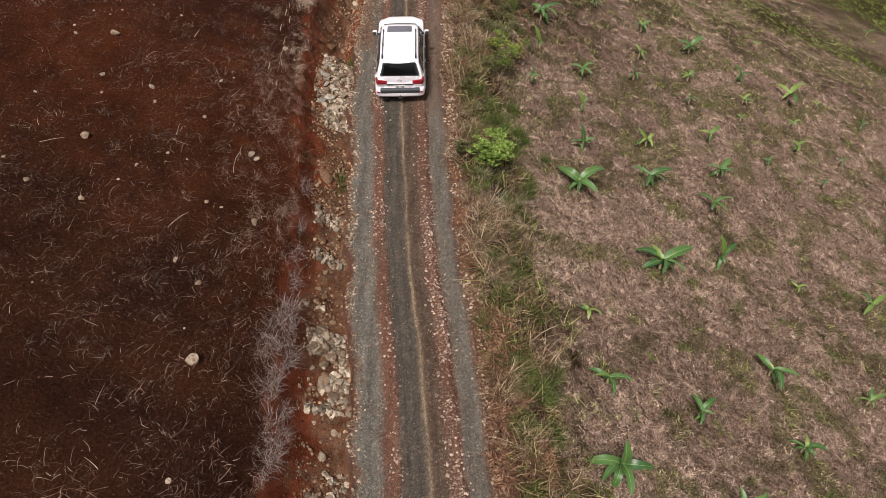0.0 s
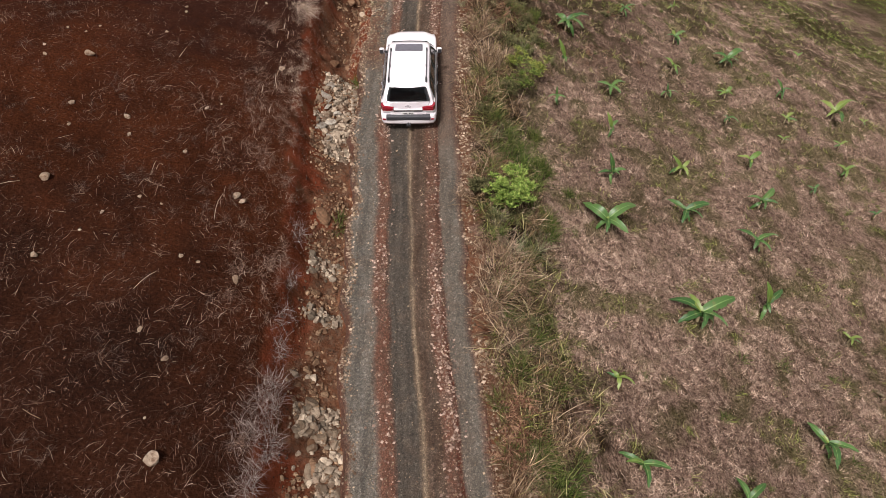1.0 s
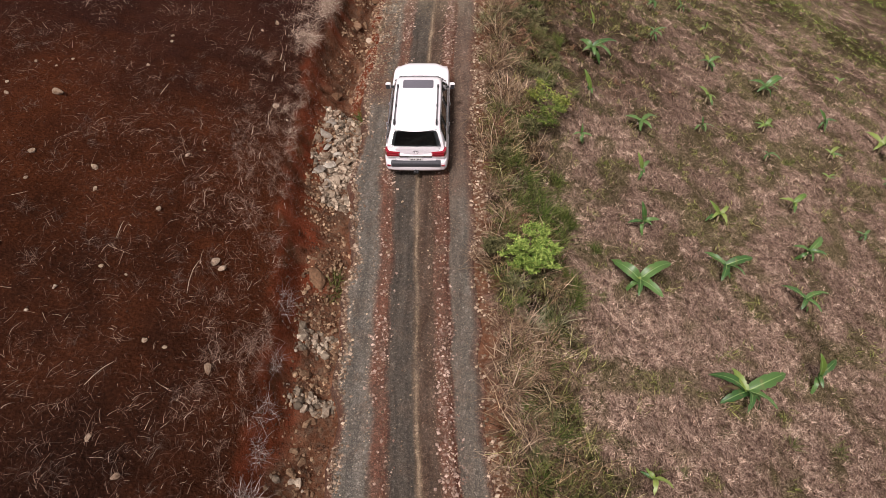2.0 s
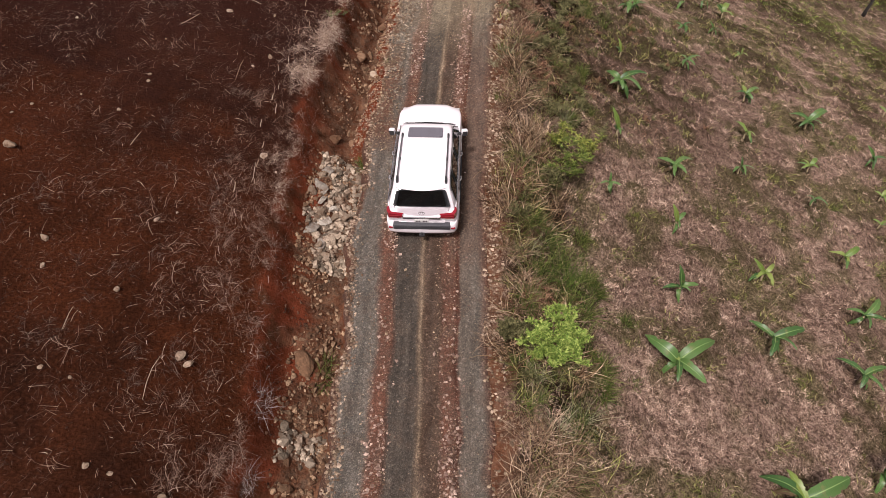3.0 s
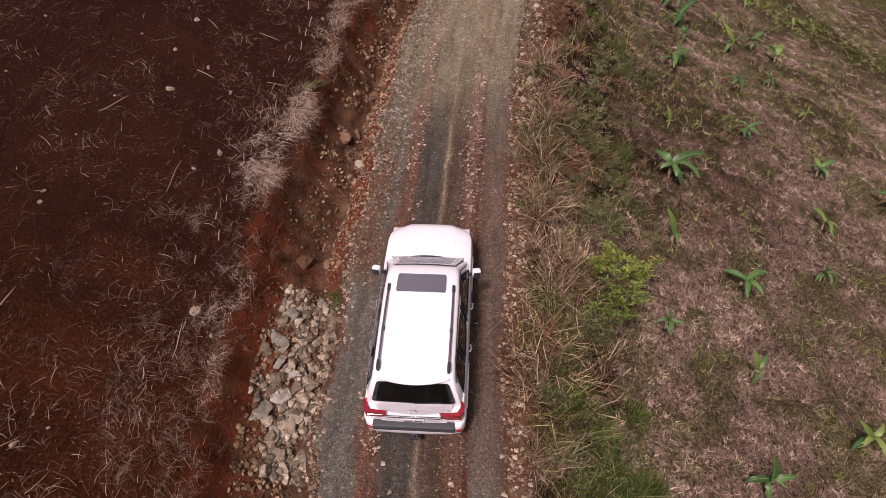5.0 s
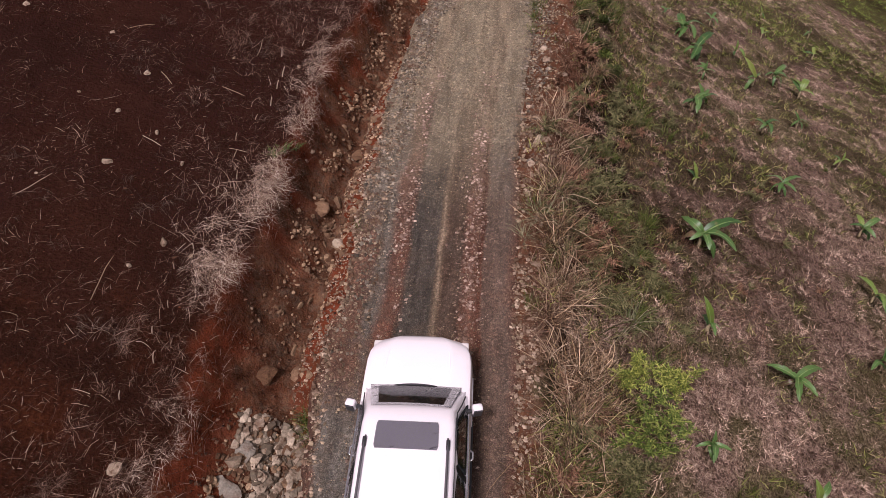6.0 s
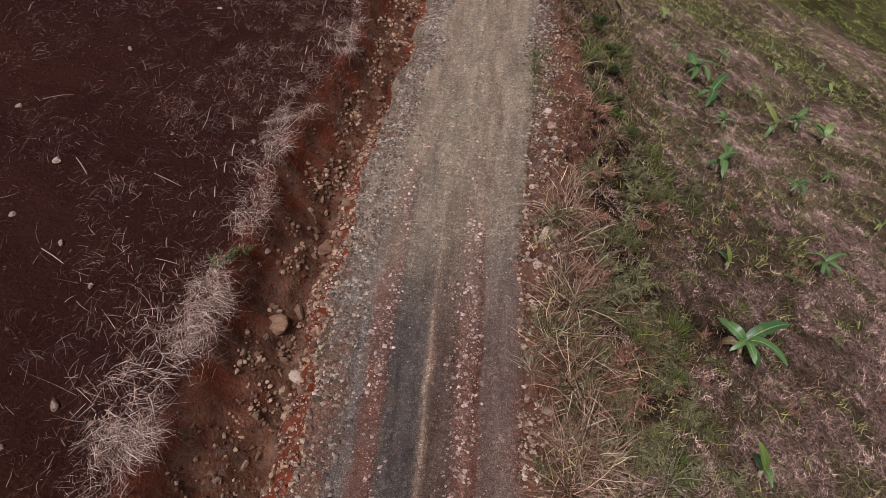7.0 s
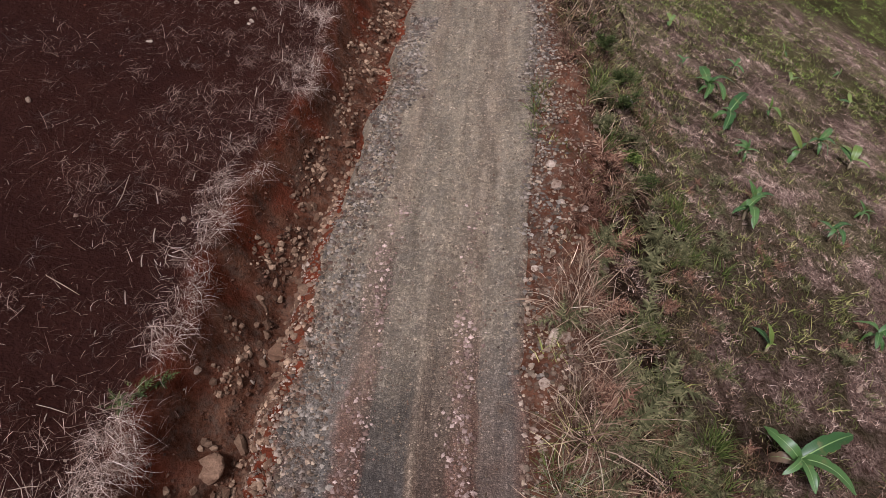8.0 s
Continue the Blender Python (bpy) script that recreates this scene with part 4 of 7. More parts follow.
            wheel = part("wheel", mesh_of("wheel", tube([(s * 0.82, y, 0.385), (s * 0.955, y, 0.385)], 0.25, 20), ALLOY), car)
            ring = []
            for k in range(28):
                a = 2 * math.pi * k / 28
                ring.append([(s * xx, y + r * math.cos(a), 0.385 + r * math.sin(a)) for xx, r in ((0.70, 0.25), (0.69, 0.35), (0.73, 0.39), (0.93, 0.39), (0.975, 0.35), (0.968, 0.25))])
            part("tyre", mesh_of("tyre", loft(ring + ring[:1], False), TYRE, True), wheel, "dark dusty tyre")
            for k in range(5):
                a = 2 * math.pi * k / 5
                c, q = math.cos(a), math.sin(a)
                part("spoke", mesh_of("spoke", tube([(s * 0.962, y + 0.05 * c, 0.385 + 0.05 * q), (s * 0.972, y + 0.24 * c, 0.385 + 0.24 * q)], 0.028, 6), ALLOY), wheel)
    part("underbody", mesh_of("underbody", box(-0.80, 0.80, 0.25, 4.6, 0.26, 0.46, 0.05), SHADE), car, "underbody with shade in its near-black colour")
    tagged(car, "white seven-seat off-road car with roof rails on the gravel track", "car")
    car.matrix_basis = pose(-1.755, 21.26, -0.01, 0, 0, 1.6) @ Matrix.Diagonal((1.04, 1.02, 1.0, 1))


build_car()


# ---------------------------------------------------------------- blades, tufts, ferns, bushes
def strips(root, way, up, length, width, bend, rng, segments=3, droop=1.0, curl=0.0):
    """Bent, tapering blades as triangles and quads split into triangles. All arguments are arrays over the blades."""
    n = len(root)
    side = np.cross(way, up)
    side /= np.maximum(np.linalg.norm(side, axis=1, keepdims=True), 1e-6)
    turn = curl * rng.normal(size=n) if curl else np.zeros(n)
    verts = np.empty((n, 2 * segments + 1, 3))
    for k in range(segments + 1):
        t = k / segments
        c = root + way * (length * t)[:, None] + up * (bend * length * (t - droop * t * t))[:, None] + side * (turn * length * t * t)[:, None]
        if k < segments:
            w = (width * (1 - 0.55 * t) / 2)[:, None]
            verts[:, 2 * k], verts[:, 2 * k + 1] = c - side * w, c + side * w
        else:
            verts[:, 2 * k] = c
    tri = []
    for k in range(segments - 1):
        a = 2 * k
        tri += [(a, a + 1, a + 3), (a, a + 3, a + 2)]
    a = 2 * (segments - 1)
    tri.append((a, a + 1, a + 2))
    faces = (np.arange(n)[:, None, None] * (2 * segments + 1) + np.array(tri)[None]).reshape(-1, 3)
    return verts.reshape(-1, 3), faces


def directions(rng, n, low, high):
    """Unit vectors all round, at elevations between low and high degrees; and their ups."""
    a, e = rng.uniform(0, 2 * np.pi, n), np.radians(rng.uniform(low, high, n))
    way = np.stack([np.cos(a) * np.cos(e), np.sin(a) * np.cos(e), np.sin(e)], -1)
    up = np.stack([-np.cos(a) * np.sin(e), -np.sin(a) * np.sin(e), np.cos(e)], -1)
    return way, up


def tuft_mesh(name, seed, material, n, length, width, low, high, spread, bend=0.5, droop=1.3, pull=(0.0, 0.0, 0.0), curl=0.35):
    rng = np.random.default_rng(seed)
    r = spread * np.sqrt(rng.uniform(0, 1, n))
    a = rng.uniform(0, 2 * np.pi, n)
    root = np.stack([r * np.cos(a), r * np.sin(a), np.full(n, -0.06)], -1)
    way, up = directions(rng, n, low, high)
    out = root * np.array([1, 1, 0])
    way = way + 0.6 * out / max(spread, 1e-3) + np.array(pull)
    way /= np.linalg.norm(way, axis=1, keepdims=True)
    v, f = strips(root, way, up, rng.uniform(*length, n), rng.uniform(*width, n), rng.uniform(0.3, 1.0, n) * bend, rng, 3, droop, curl)
    return mesh_from(name, v, f, material)


def frond_arrays(rng, length, pairs=16, rise=0.5, broad=0.15, taper=False):
    """One arching compound leaf, along +x from the origin: a rachis and pairs of narrow leaflets."""
    t = np.linspace(0.12, 1, pairs)
    curve = lambda s: np.stack([length * s * 0.92, 0 * s, length * (rise * s - 0.85 * rise * s * s * 1.15)], -1)
    roots = np.repeat(curve(t), 2, 0)
    s = np.tile([1.0, -1.0], pairs)
    tt = np.repeat(t, 2)
    size = length * 0.34 * np.sin(np.pi * np.clip(tt * 0.9 + 0.08, 0, 1)) ** 0.7 * rng.uniform(0.5, 1.25, len(tt))
    if taper:
        size = length * 0.40 * np.clip(1.05 - tt, 0.06, 1) ** 0.8 * rng.uniform(0.75, 1.1, len(tt))
    way = np.stack([0.55 + 0.35 * rng.normal(size=len(s)), s * rng.uniform(0.6, 1.2, len(s)), -0.25 + 0.35 * rng.normal(size=len(s))], -1)
    way /= np.linalg.norm(way, axis=1, keepdims=True)
    up = np.tile([0.0, 0.0, 1.0], (len(s), 1))
    v1, f1 = strips(roots, way, up, size, size * broad, np.full(len(s), 0.1), rng, 1)
    spine = curve(np.linspace(0, 1, 5))
    w = 0.008
    v2 = np.concatenate([spine + [0, w, 0], spine - [0, w, 0]])
    f2 = np.array([(i, i + 1, i + 6) for i in range(4)] + [(i, i + 6, i + 5) for i in range(4)])
    return np.concatenate([v1, v2]), np.concatenate([f1, f2 + len(v1)])


def turned(v, yaw, pitch, at, scale=1.0):
    m = np.array(Matrix.Rotation(yaw, 3, "Z") @ Matrix.Rotation(-pitch, 3, "Y"))
    return v * scale @ m.T + np.asarray(at)


def joined(pieces):
    """Many (verts, faces) as one."""
    vs, fs, n = [], [], 0
    for v, f in pieces:
        vs.append(v)
        fs.append(f + n)
        n += len(v)
    return np.concatenate(vs), np.concatenate(fs)


def fern_mesh(name, seed, material, fronds=10, length=0.55):
    rng = np.random.default_rng(seed)
    pieces = []
    for k in range(fronds):
        v, f = frond_arrays(rng, length * rng.uniform(0.6, 1.15), 19, rng.uniform(0.4, 0.9), 0.20, True)
        yaw = 2 * np.pi * k / fronds + rng.uniform(-0.4, 0.4)
        pieces.append((turned(v, yaw, rng.uniform(0.1, 0.9), (0.05 * rng.normal(), 0.05 * rng.normal(), 0.0)), f))
    return mesh_from(name, *joined(pieces), material)


def on_land(x, y, sink=0.0, turn=0.0, scale=1.0, tilt=(0.0, 0.0)):
    z = float(land(x, y)) - sink
    return Matrix.LocRotScale((x, y, z), Euler((tilt[0], tilt[1], turn)), (scale,) * 3)


def scatter(name, meshes, spots, rng, label, category, group, scales=(0.8, 1.25), sink=0.02, lean=0.12, swing=6.28):
    """Plants or stones of one kind, each a thing of its own."""
    for x, y, *s in spots:
        if (not s and float(earth_heap(x, y)) > 0.35 and rng.uniform() < 0.8) or (not s and x > 0 and float(gaps(x, y)) > 0.6):
            continue
        size = s[0] if s else rng.uniform(*scales)
        ob = new(name, meshes[int(rng.integers(len(meshes)))])
        ob.matrix_basis = on_land(x, y, sink, rng.uniform(-0.5, 0.5) * swing, size, (rng.normal() * lean, rng.normal() * lean))
        tagged(ob, label, category, group)


def spots_along(rng, n, y0, y1, offset0, offset1, side):
    """Random places in a strip beside the road's downhill edge ("verge") or uphill of the bank ("bank")."""
    y = rng.uniform(y0, y1, n)
    o = rng.uniform(offset0, offset1, n)
    if side == "verge":
        o = offset0 + (o - offset0) * np.clip(0.35 + 1.5 * smooth(0.36, 0.64, fbm(y * 0.55, o * 0.4, 107, 3)), 0.3, 1.5)
    x = road_mid(y) + road_half(y) + o if side == "verge" else bank_edge(y) - o
    return list(zip(x.tolist(), y.tolist()))


def build_tufts():
    rng = np.random.default_rng(5)
    dry = [tuft_mesh("dry_grass_tuft", 100 + i, DRY_TUFT, 95, (0.40, 1.0), (0.009, 0.020), 20, 80, 0.22, 0.9, 1.5) for i in range(5)]
    grey = [tuft_mesh("bleached_grass_tuft", 120 + i, BROWN_TUFT, 80, (0.16, 0.55), (0.006, 0.012), -15, 55, 0.32, 0.9, 1.8, (0.2, -0.2, 0.0), 0.8) for i in range(5)]
    spill = [tuft_mesh("bleached_grass_tuft", 130 + i, GREY_TUFT, 150, (0.08, 0.34), (0.004, 0.009), -5, 65, 0.40, 1.1, 2.0, (0.75, -0.60, 0.05), 1.0) for i in range(5)]
    green = [tuft_mesh("green_grass_tuft", 140 + i, GREEN_TUFT, 80, (0.22, 0.65), (0.010, 0.022), 30, 85, 0.20, 0.6, 1.2) for i in range(4)]
    broom = [tuft_mesh("green_broom_tuft", 150 + i, GREEN_TUFT, 260, (0.35, 0.60), (0.010, 0.020), 35, 88, 0.22, 0.25, 1.2) for i in range(3)]
    rust = [fern_mesh("rust_fern", 160 + i, RUST_FERN, 9, 0.60) for i in range(4)]
    fern = [fern_mesh("green_fern", 170 + i, GREEN_FERN, 8, 0.62) for i in range(5)]
    russet = [tuft_mesh("russet_tuft", 155 + i, RUST_FERN, 150, (0.20, 0.55), (0.006, 0.012), 5, 70, 0.24, 0.9, 1.6) for i in range(4)]
    weed = [fern_mesh("leafy_weed", 180 + i, DULL_LEAF, 8, 0.38) for i in range(2)]
    # bleached grass hanging over the brink of the ditch
    runs = [(3, 10, 9), (10, 16, 9), (16, 21, 9), (21, 26.5, 15), (26.5, 31, 40), (31, 36, 15), (36, 47, 26)]
    for y0, y1, n in runs:
        spots = [(x, y) for x, y in spots_along(rng, int(n * 1.65), y0, y1, 0.05, 0.55, "bank") if vnoise(y * 0.9, 0.5, 77) > 0.38]
        scatter("bleached_grass_tuft", spill if y0 > 20 else grey, spots, rng, "bleached dry grass tuft hanging over the ditch bank", "grass tuft", "grass along the bank", (0.7, 1.15) if y0 > 26 else (0.4, 0.75), 0.0, 0.25, 1.6)
    scatter("matted_tuft", grey, spots_along(rng, 60, 12, 20, 0.1, 1.5, "bank") + spots_along(rng, 90, 19.5, 26, 0.1, 1.7, "bank"), rng, "flattened bleached grass tuft on dark red soil", "grass tuft", "grass along the bank", (0.4, 0.75), 0.03, 0.3)
    scatter("bleached_grass_tuft", spill, [(x - 0.2, y, q) for x, y, q in [(-6.55, 28.3, 1.4), (-6.35, 28.9, 1.3), (-6.7, 27.7, 1.1), (-6.7, 27.3, 0.9), (-6.5, 26.7, 0.7), (-6.5, 27.0, 0.8), (-6.8, 28.1, 1.3), (-6.25, 30.1, 1.2), (-6.3, 30.6, 1.1), (-6.6, 29.3, 1.3), (-6.4, 27.9, 1.4), (-6.95, 28.6, 1.2), (-6.2, 26.6, 0.7), (-6.2, 29.5, 1.1), (-6.35, 27.2, 0.8), (-6.0, 34.0, 1.2), (-6.1, 34.7, 1.1), (-5.9, 35.6, 1.2)]],
            rng, "large bleached grass tuft spilling over the ditch bank", "grass tuft", "grass along the bank", sink=0.0, lean=0.2, swing=1.4)
    scatter("matted_tuft", grey, spots_along(rng, 130, 34.5, 48, 0.2, 2.6, "bank"), rng, "low matted bleached grass on the field edge", "grass tuft", "grass along the bank", (0.4, 0.8), 0.03, 0.3)
    scatter("leafy_weed", weed, [(-6.05, 31.6, 1.0), (-6.2, 31.3, 0.8), (-5.85, 31.9, 0.8)], rng, "small green leafy weed on the bank brink", "weed", "weeds")
    brush = [tuft_mesh("dead_brush", 195 + i, ASH_TUFT, 200, (0.15, 0.50), (0.004, 0.009), 0, 85, 0.34, 0.6, 1.6) for i in range(3)]
    scatter("dead_brush", brush, spots_along(rng, 20, 3.5, 10.5, -0.15, 0.35, "bank") + spots_along(rng, 4, 10.5, 16, -0.1, 0.35, "bank"), rng, "tangled grey dead brush on the brink of the ditch", "brush", "grass along the bank", (0.8, 1.2), 0.0, 0.2)
    # downhill verge, by stretches
    tall = [(1.05, 13.4), (1.15, 14.1), (1.9, 14.4), (1.7, 12.4), (1.5, 15.6), (1.0, 15.7), (2.3, 14.0)]
    tall += [(0.75, 27.6), (0.95, 28.3), (1.3, 27.2), (1.1, 29.0), (1.5, 28.5), (0.8, 26.6), (1.2, 26.0), (1.0, 33.2), (1.25, 33.7), (0.85, 33.9), (1.3, 34.5), (1.5, 33.0), (1.2, 35.2), (1.0, 31.6), (1.3, 31.0), (1.1, 30.3), (0.9, 24.4), (0.7, 23.5), (1.0, 25.2), (0.8, 22.6)]
    scatter("dry_grass_tuft", dry, [(x, y, rng.uniform(0.75, 1.15)) for x, y in tall], rng, "tall arching straw-coloured grass tuft on the verge", "grass tuft", "verge grass", sink=0.03)
    scatter("dry_grass_tuft", dry, spots_along(rng, 70, 4, 46, 0.45, 2.3, "verge"), rng, "straw-coloured grass tuft on the roadside verge", "grass tuft", "verge grass", (0.45, 0.85))
    scatter("russet_tuft", russet, spots_along(rng, 34, 4, 11.5, 0.35, 1.4, "verge") + spots_along(rng, 50, 27, 45, 0.6, 2.0, "verge") + spots_along(rng, 14, 19, 27, 0.5, 1.5, "verge"), rng, "withered russet grass tuft beside the gravel track", "grass tuft", "verge grass", (0.7, 1.2))
    scatter("rust_fern", rust, spots_along(rng, 14, 4, 11.5, 0.35, 1.4, "verge") + spots_along(rng, 26, 28, 44, 0.6, 1.7, "verge") + spots_along(rng, 5, 20, 28, 0.5, 1.3, "verge"), rng, "withered rust-brown fern beside the gravel track", "fern", "verge ferns", (0.7, 1.25))
    scatter("green_fern", fern, spots_along(rng, 130, 28.5, 38, 1.0, 3.4, "verge") + spots_along(rng, 30, 38, 47, 1.5, 4.0, "verge") + spots_along(rng, 34, 16, 28, 0.9, 2.4, "verge") + spots_along(rng, 26, 3, 16, 0.9, 2.2, "verge"), rng, "grey-green fern clump on the verge", "fern", "verge ferns", (0.6, 1.15))
    scatter("green_grass_tuft", green, spots_along(rng, 30, 4, 16, 0.9, 2.6, "verge") + spots_along(rng, 34, 16, 28, 0.9, 2.6, "verge") + spots_along(rng, 50, 28, 47, 1.6, 4.2, "verge"), rng, "green grass tuft on the verge", "grass tuft", "verge grass", (0.6, 1.25))
    scatter("green_broom_tuft", broom, [(3.4, 20.9, 1.1), (3.79, 32.5, 1.1), (3.2, 18.0, 1.4), (3.3, 17.5, 1.2), (3.2, 21.2, 1.0), (2.2, 9.4, 1.2), (2.35, 8.8, 1.1), (3.1, 22.9, 0.9), (3.4, 31.0, 0.8), (2.9, 34.6, 0.7)], rng, "dense dark green broom-like tuft", "grass tuft", "broom tufts", sink=0.04)
    # tussocks that stand out along the verge
    tall_green = [tuft_mesh("green_tussock", 210 + i, LUSH_TUFT, 190, (0.35, 0.95), (0.008, 0.017), 25, 86, 0.26, 0.7, 1.4) for i in range(4)]
    pale_green = [tuft_mesh("pale_green_tussock", 216 + i, PALE_TUFT, 70, (0.45, 1.05), (0.008, 0.016), 15, 75, 0.10, 0.5, 1.3) for i in range(2)]
    scatter("green_tussock", tall_green, [(1.49, 22.4), (2.11, 21.3), (2.48, 20.8), (4.38, 20.2, 0.6), (1.14, 16.3, 0.7), (1.09, 17.3, 0.8), (2.15, 21.2), (2.9, 19.8, 1.2), (2.12, 23.3), (2.3, 20.2, 1.2), (1.8, 22.0), (2.6, 18.6), (1.5, 20.4), (1.9, 24.2),
                                          (3.4, 9.2, 0.9), (3.2, 7.6), (2.4, 12.8), (2.3, 14.8, 0.8), (1.6, 13.2, 0.7), (2.5, 16.2, 0.8), (2.95, 8.4), (3.1, 7.0), (1.3, 10.4, 0.7), (1.5, 9.0, 0.7), (2.5, 12.2)], rng, "tall lush green grass tussock on the verge", "grass tussock", "verge tussocks", (0.85, 1.25), 0.03)
    scatter("pale_green_tussock", pale_green, [(2.71, 16.5, 1.1), (1.95, 15.9, 1.0), (1.5, 14.3, 0.9), (0.59, 30.7), (0.2, 30.0, 0.7), (2.86, 28.6), (1.5, 17.0, 0.8), (2.3, 26.6), (1.3, 21.2, 0.9)], rng, "pale grey-green long-bladed grass tussock", "grass tussock", "verge tussocks", (0.8, 1.1), 0.02)
    scatter("dry_grass_tuft", dry, [(1.22, 28.3, 1.1), (1.18, 25.4, 1.1), (0.77, 18.9, 0.9), (0.25, 18.0, 0.6), (1.63, 34.1, 0.9), (0.98, 28.3, 1.2), (1.2, 19.6, 0.8), (0.9, 21.0, 0.9), (0.95, 19.9, 0.8), (1.56, 15.2, 1.2), (1.15, 14.6, 1.1), (2.07, 15.2, 1.2), (1.3, 13.9, 1.2), (1.75, 14.6, 1.2), (1.2, 11.8, 0.9), (2.03, 8.8, 0.9), (2.91, 9.5, 1.0), (2.3, 6.6, 1.0)], rng, "pale arching straw tussock beside the track", "grass tuft", "verge grass", sink=0.03)
    scatter("rust_fern", rust, [(1.99, 30.7, 1.3), (0.84, 23.8, 1.2), (1.0, 23.3, 1.1), (1.57, 19.8, 1.3), (1.3, 19.3, 1.1), (1.6, 42.7, 1.2), (2.14, 36.5, 1.3), (1.97, 29.9, 1.4), (1.7, 30.3, 1.2), (1.5, 35.6, 1.2), (1.3, 34.1, 1.1), (1.7, 34.6, 1.3), (1.6, 32.3, 1.2), (1.2, 36.4, 0.9), (1.5, 37.2, 1.0), (1.9, 38.0, 1.1), (1.3, 32.7, 1.0), (1.77, 10.3, 1.2), (1.9, 9.5, 1.3), (1.66, 7.2, 1.2), (1.73, 5.6, 1.3), (1.5, 6.1, 1.2), (1.75, 9.9, 1.1)], rng, "rust-red withered fern clump on the verge", "fern", "verge ferns")
    scatter("green_fern", fern, [(3.19, 36.7, 1.5), (2.05, 33.0, 1.5), (0.75, 33.7, 1.1), (3.38, 37.3, 1.4), (1.58, 31.6, 1.5), (2.82, 33.4, 1.6), (3.65, 29.9, 1.1), (1.9, 32.2, 1.4), (2.5, 32.6, 1.4), (2.7, 35.0, 1.4)], rng, "large feathery olive fern clump on the verge", "fern", "verge ferns")
    scatter("green_grass_tuft", green, [(float(a), float(b)) for a, b in zip(rng.uniform(3, 24, 150), rng.uniform(3, 50, 150))], rng, "small green weed tuft in mown dry grass", "grass tuft", "field weeds", (0.35, 0.8))
    small = spots_along(rng, 110, 30, 48, 2.6, 7.0, "verge")
    scatter("green_fern", fern, small, rng, "small grey-green fern in rough slope grass", "fern", "slope ferns", (0.35, 0.75))
    scatter("rust_fern", rust, spots_along(rng, 60, 30, 48, 2.6, 8.0, "verge"), rng, "small withered brown fern in rough slope grass", "fern", "slope ferns", (0.3, 0.6))
    dead = [tuft_mesh("dead_weed", 190 + i, DEAD_WEED, 45, (0.10, 0.40), (0.004, 0.010), -10, 50, 0.22, 1.0, 1.6) for i in range(4)]
    scatter("dead_weed", dead, spots_along(rng, 170, 3, 24, 0.4, 8.5, "bank") + spots_along(rng, 70, 24, 46, 0.6, 6.0, "bank"), rng, "grey dead weed clump on dark red soil", "weed", "dead weeds", (0.5, 1.2), 0.0, 0.25)
    # grass leaning out of the ditch shoulder
    scatter("green_grass_tuft", green, [(-3.95, 17.0, 0.9), (-4.0, 17.5, 0.8), (-4.1, 24.9, 0.9), (-4.25, 25.2, 0.7), (-3.9, 30.0, 0.5), (0.35, 27.9, 0.7), (0.5, 31.0, 0.9), (0.45, 39.5, 0.8), (0.6, 40.4, 0.9), (0.7, 41.2, 0.9)], rng, "thin pale green grass tuft at the road edge", "grass tuft", "verge grass", sink=0.0)


def build_bush(x, y, height, spread, seed, leaf, label, sprays=46, broad=0.5):
    """Several stems, and a crown of compound leaves at their tips."""
    rng = np.random.default_rng(seed)
    bush = new("bush")
    tips = []
    for k in range(7):
        a = 2 * np.pi * k / 7 + rng.uniform(-0.3, 0.3)
        r, h = spread * rng.uniform(0.35, 0.9), height * rng.uniform(0.55, 0.95)
        p = [(0, 0, -0.1), (0.25 * r * np.cos(a), 0.25 * r * np.sin(a), 0.4 * h), (0.65 * r * np.cos(a), 0.65 * r * np.sin(a), 0.75 * h), (r * np.cos(a), r * np.sin(a), h)]
        part("branch", mesh_of("branch", tube(p, [0.022, 0.016, 0.011, 0.005], 6), BARK), bush)
        tips += [Vector(p[1]).lerp(Vector(p[2]), 0.5), Vector(p[2]), Vector(p[3]), Vector(p[2]).lerp(Vector(p[3]), 0.5)]
    pieces = []
    for k in range(sprays):
        # a shoot: a rosette of small compound leaves, the lower ones spreading, the upper ones erect
        tip = tips[k % len(tips)] + Vector(rng.normal(0, 0.13 * spread, 3))
        for j in range(9):
            v, f = frond_arrays(rng, rng.uniform(0.15, 0.30), 6, rng.uniform(0.1, 0.5), broad)
            pieces.append((turned(v, 0.7 * j + rng.uniform(-0.4, 0.4), rng.uniform(-0.3, 0.5) + 0.09 * j, tip + Vector((0, 0, 0.016 * j))), f))
    part("crown", mesh_from("crown", *joined(pieces), leaf), bush, "crown of small compound leaves")
    bush.matrix_basis = on_land(x, y)
    tagged(bush, label, "bush")


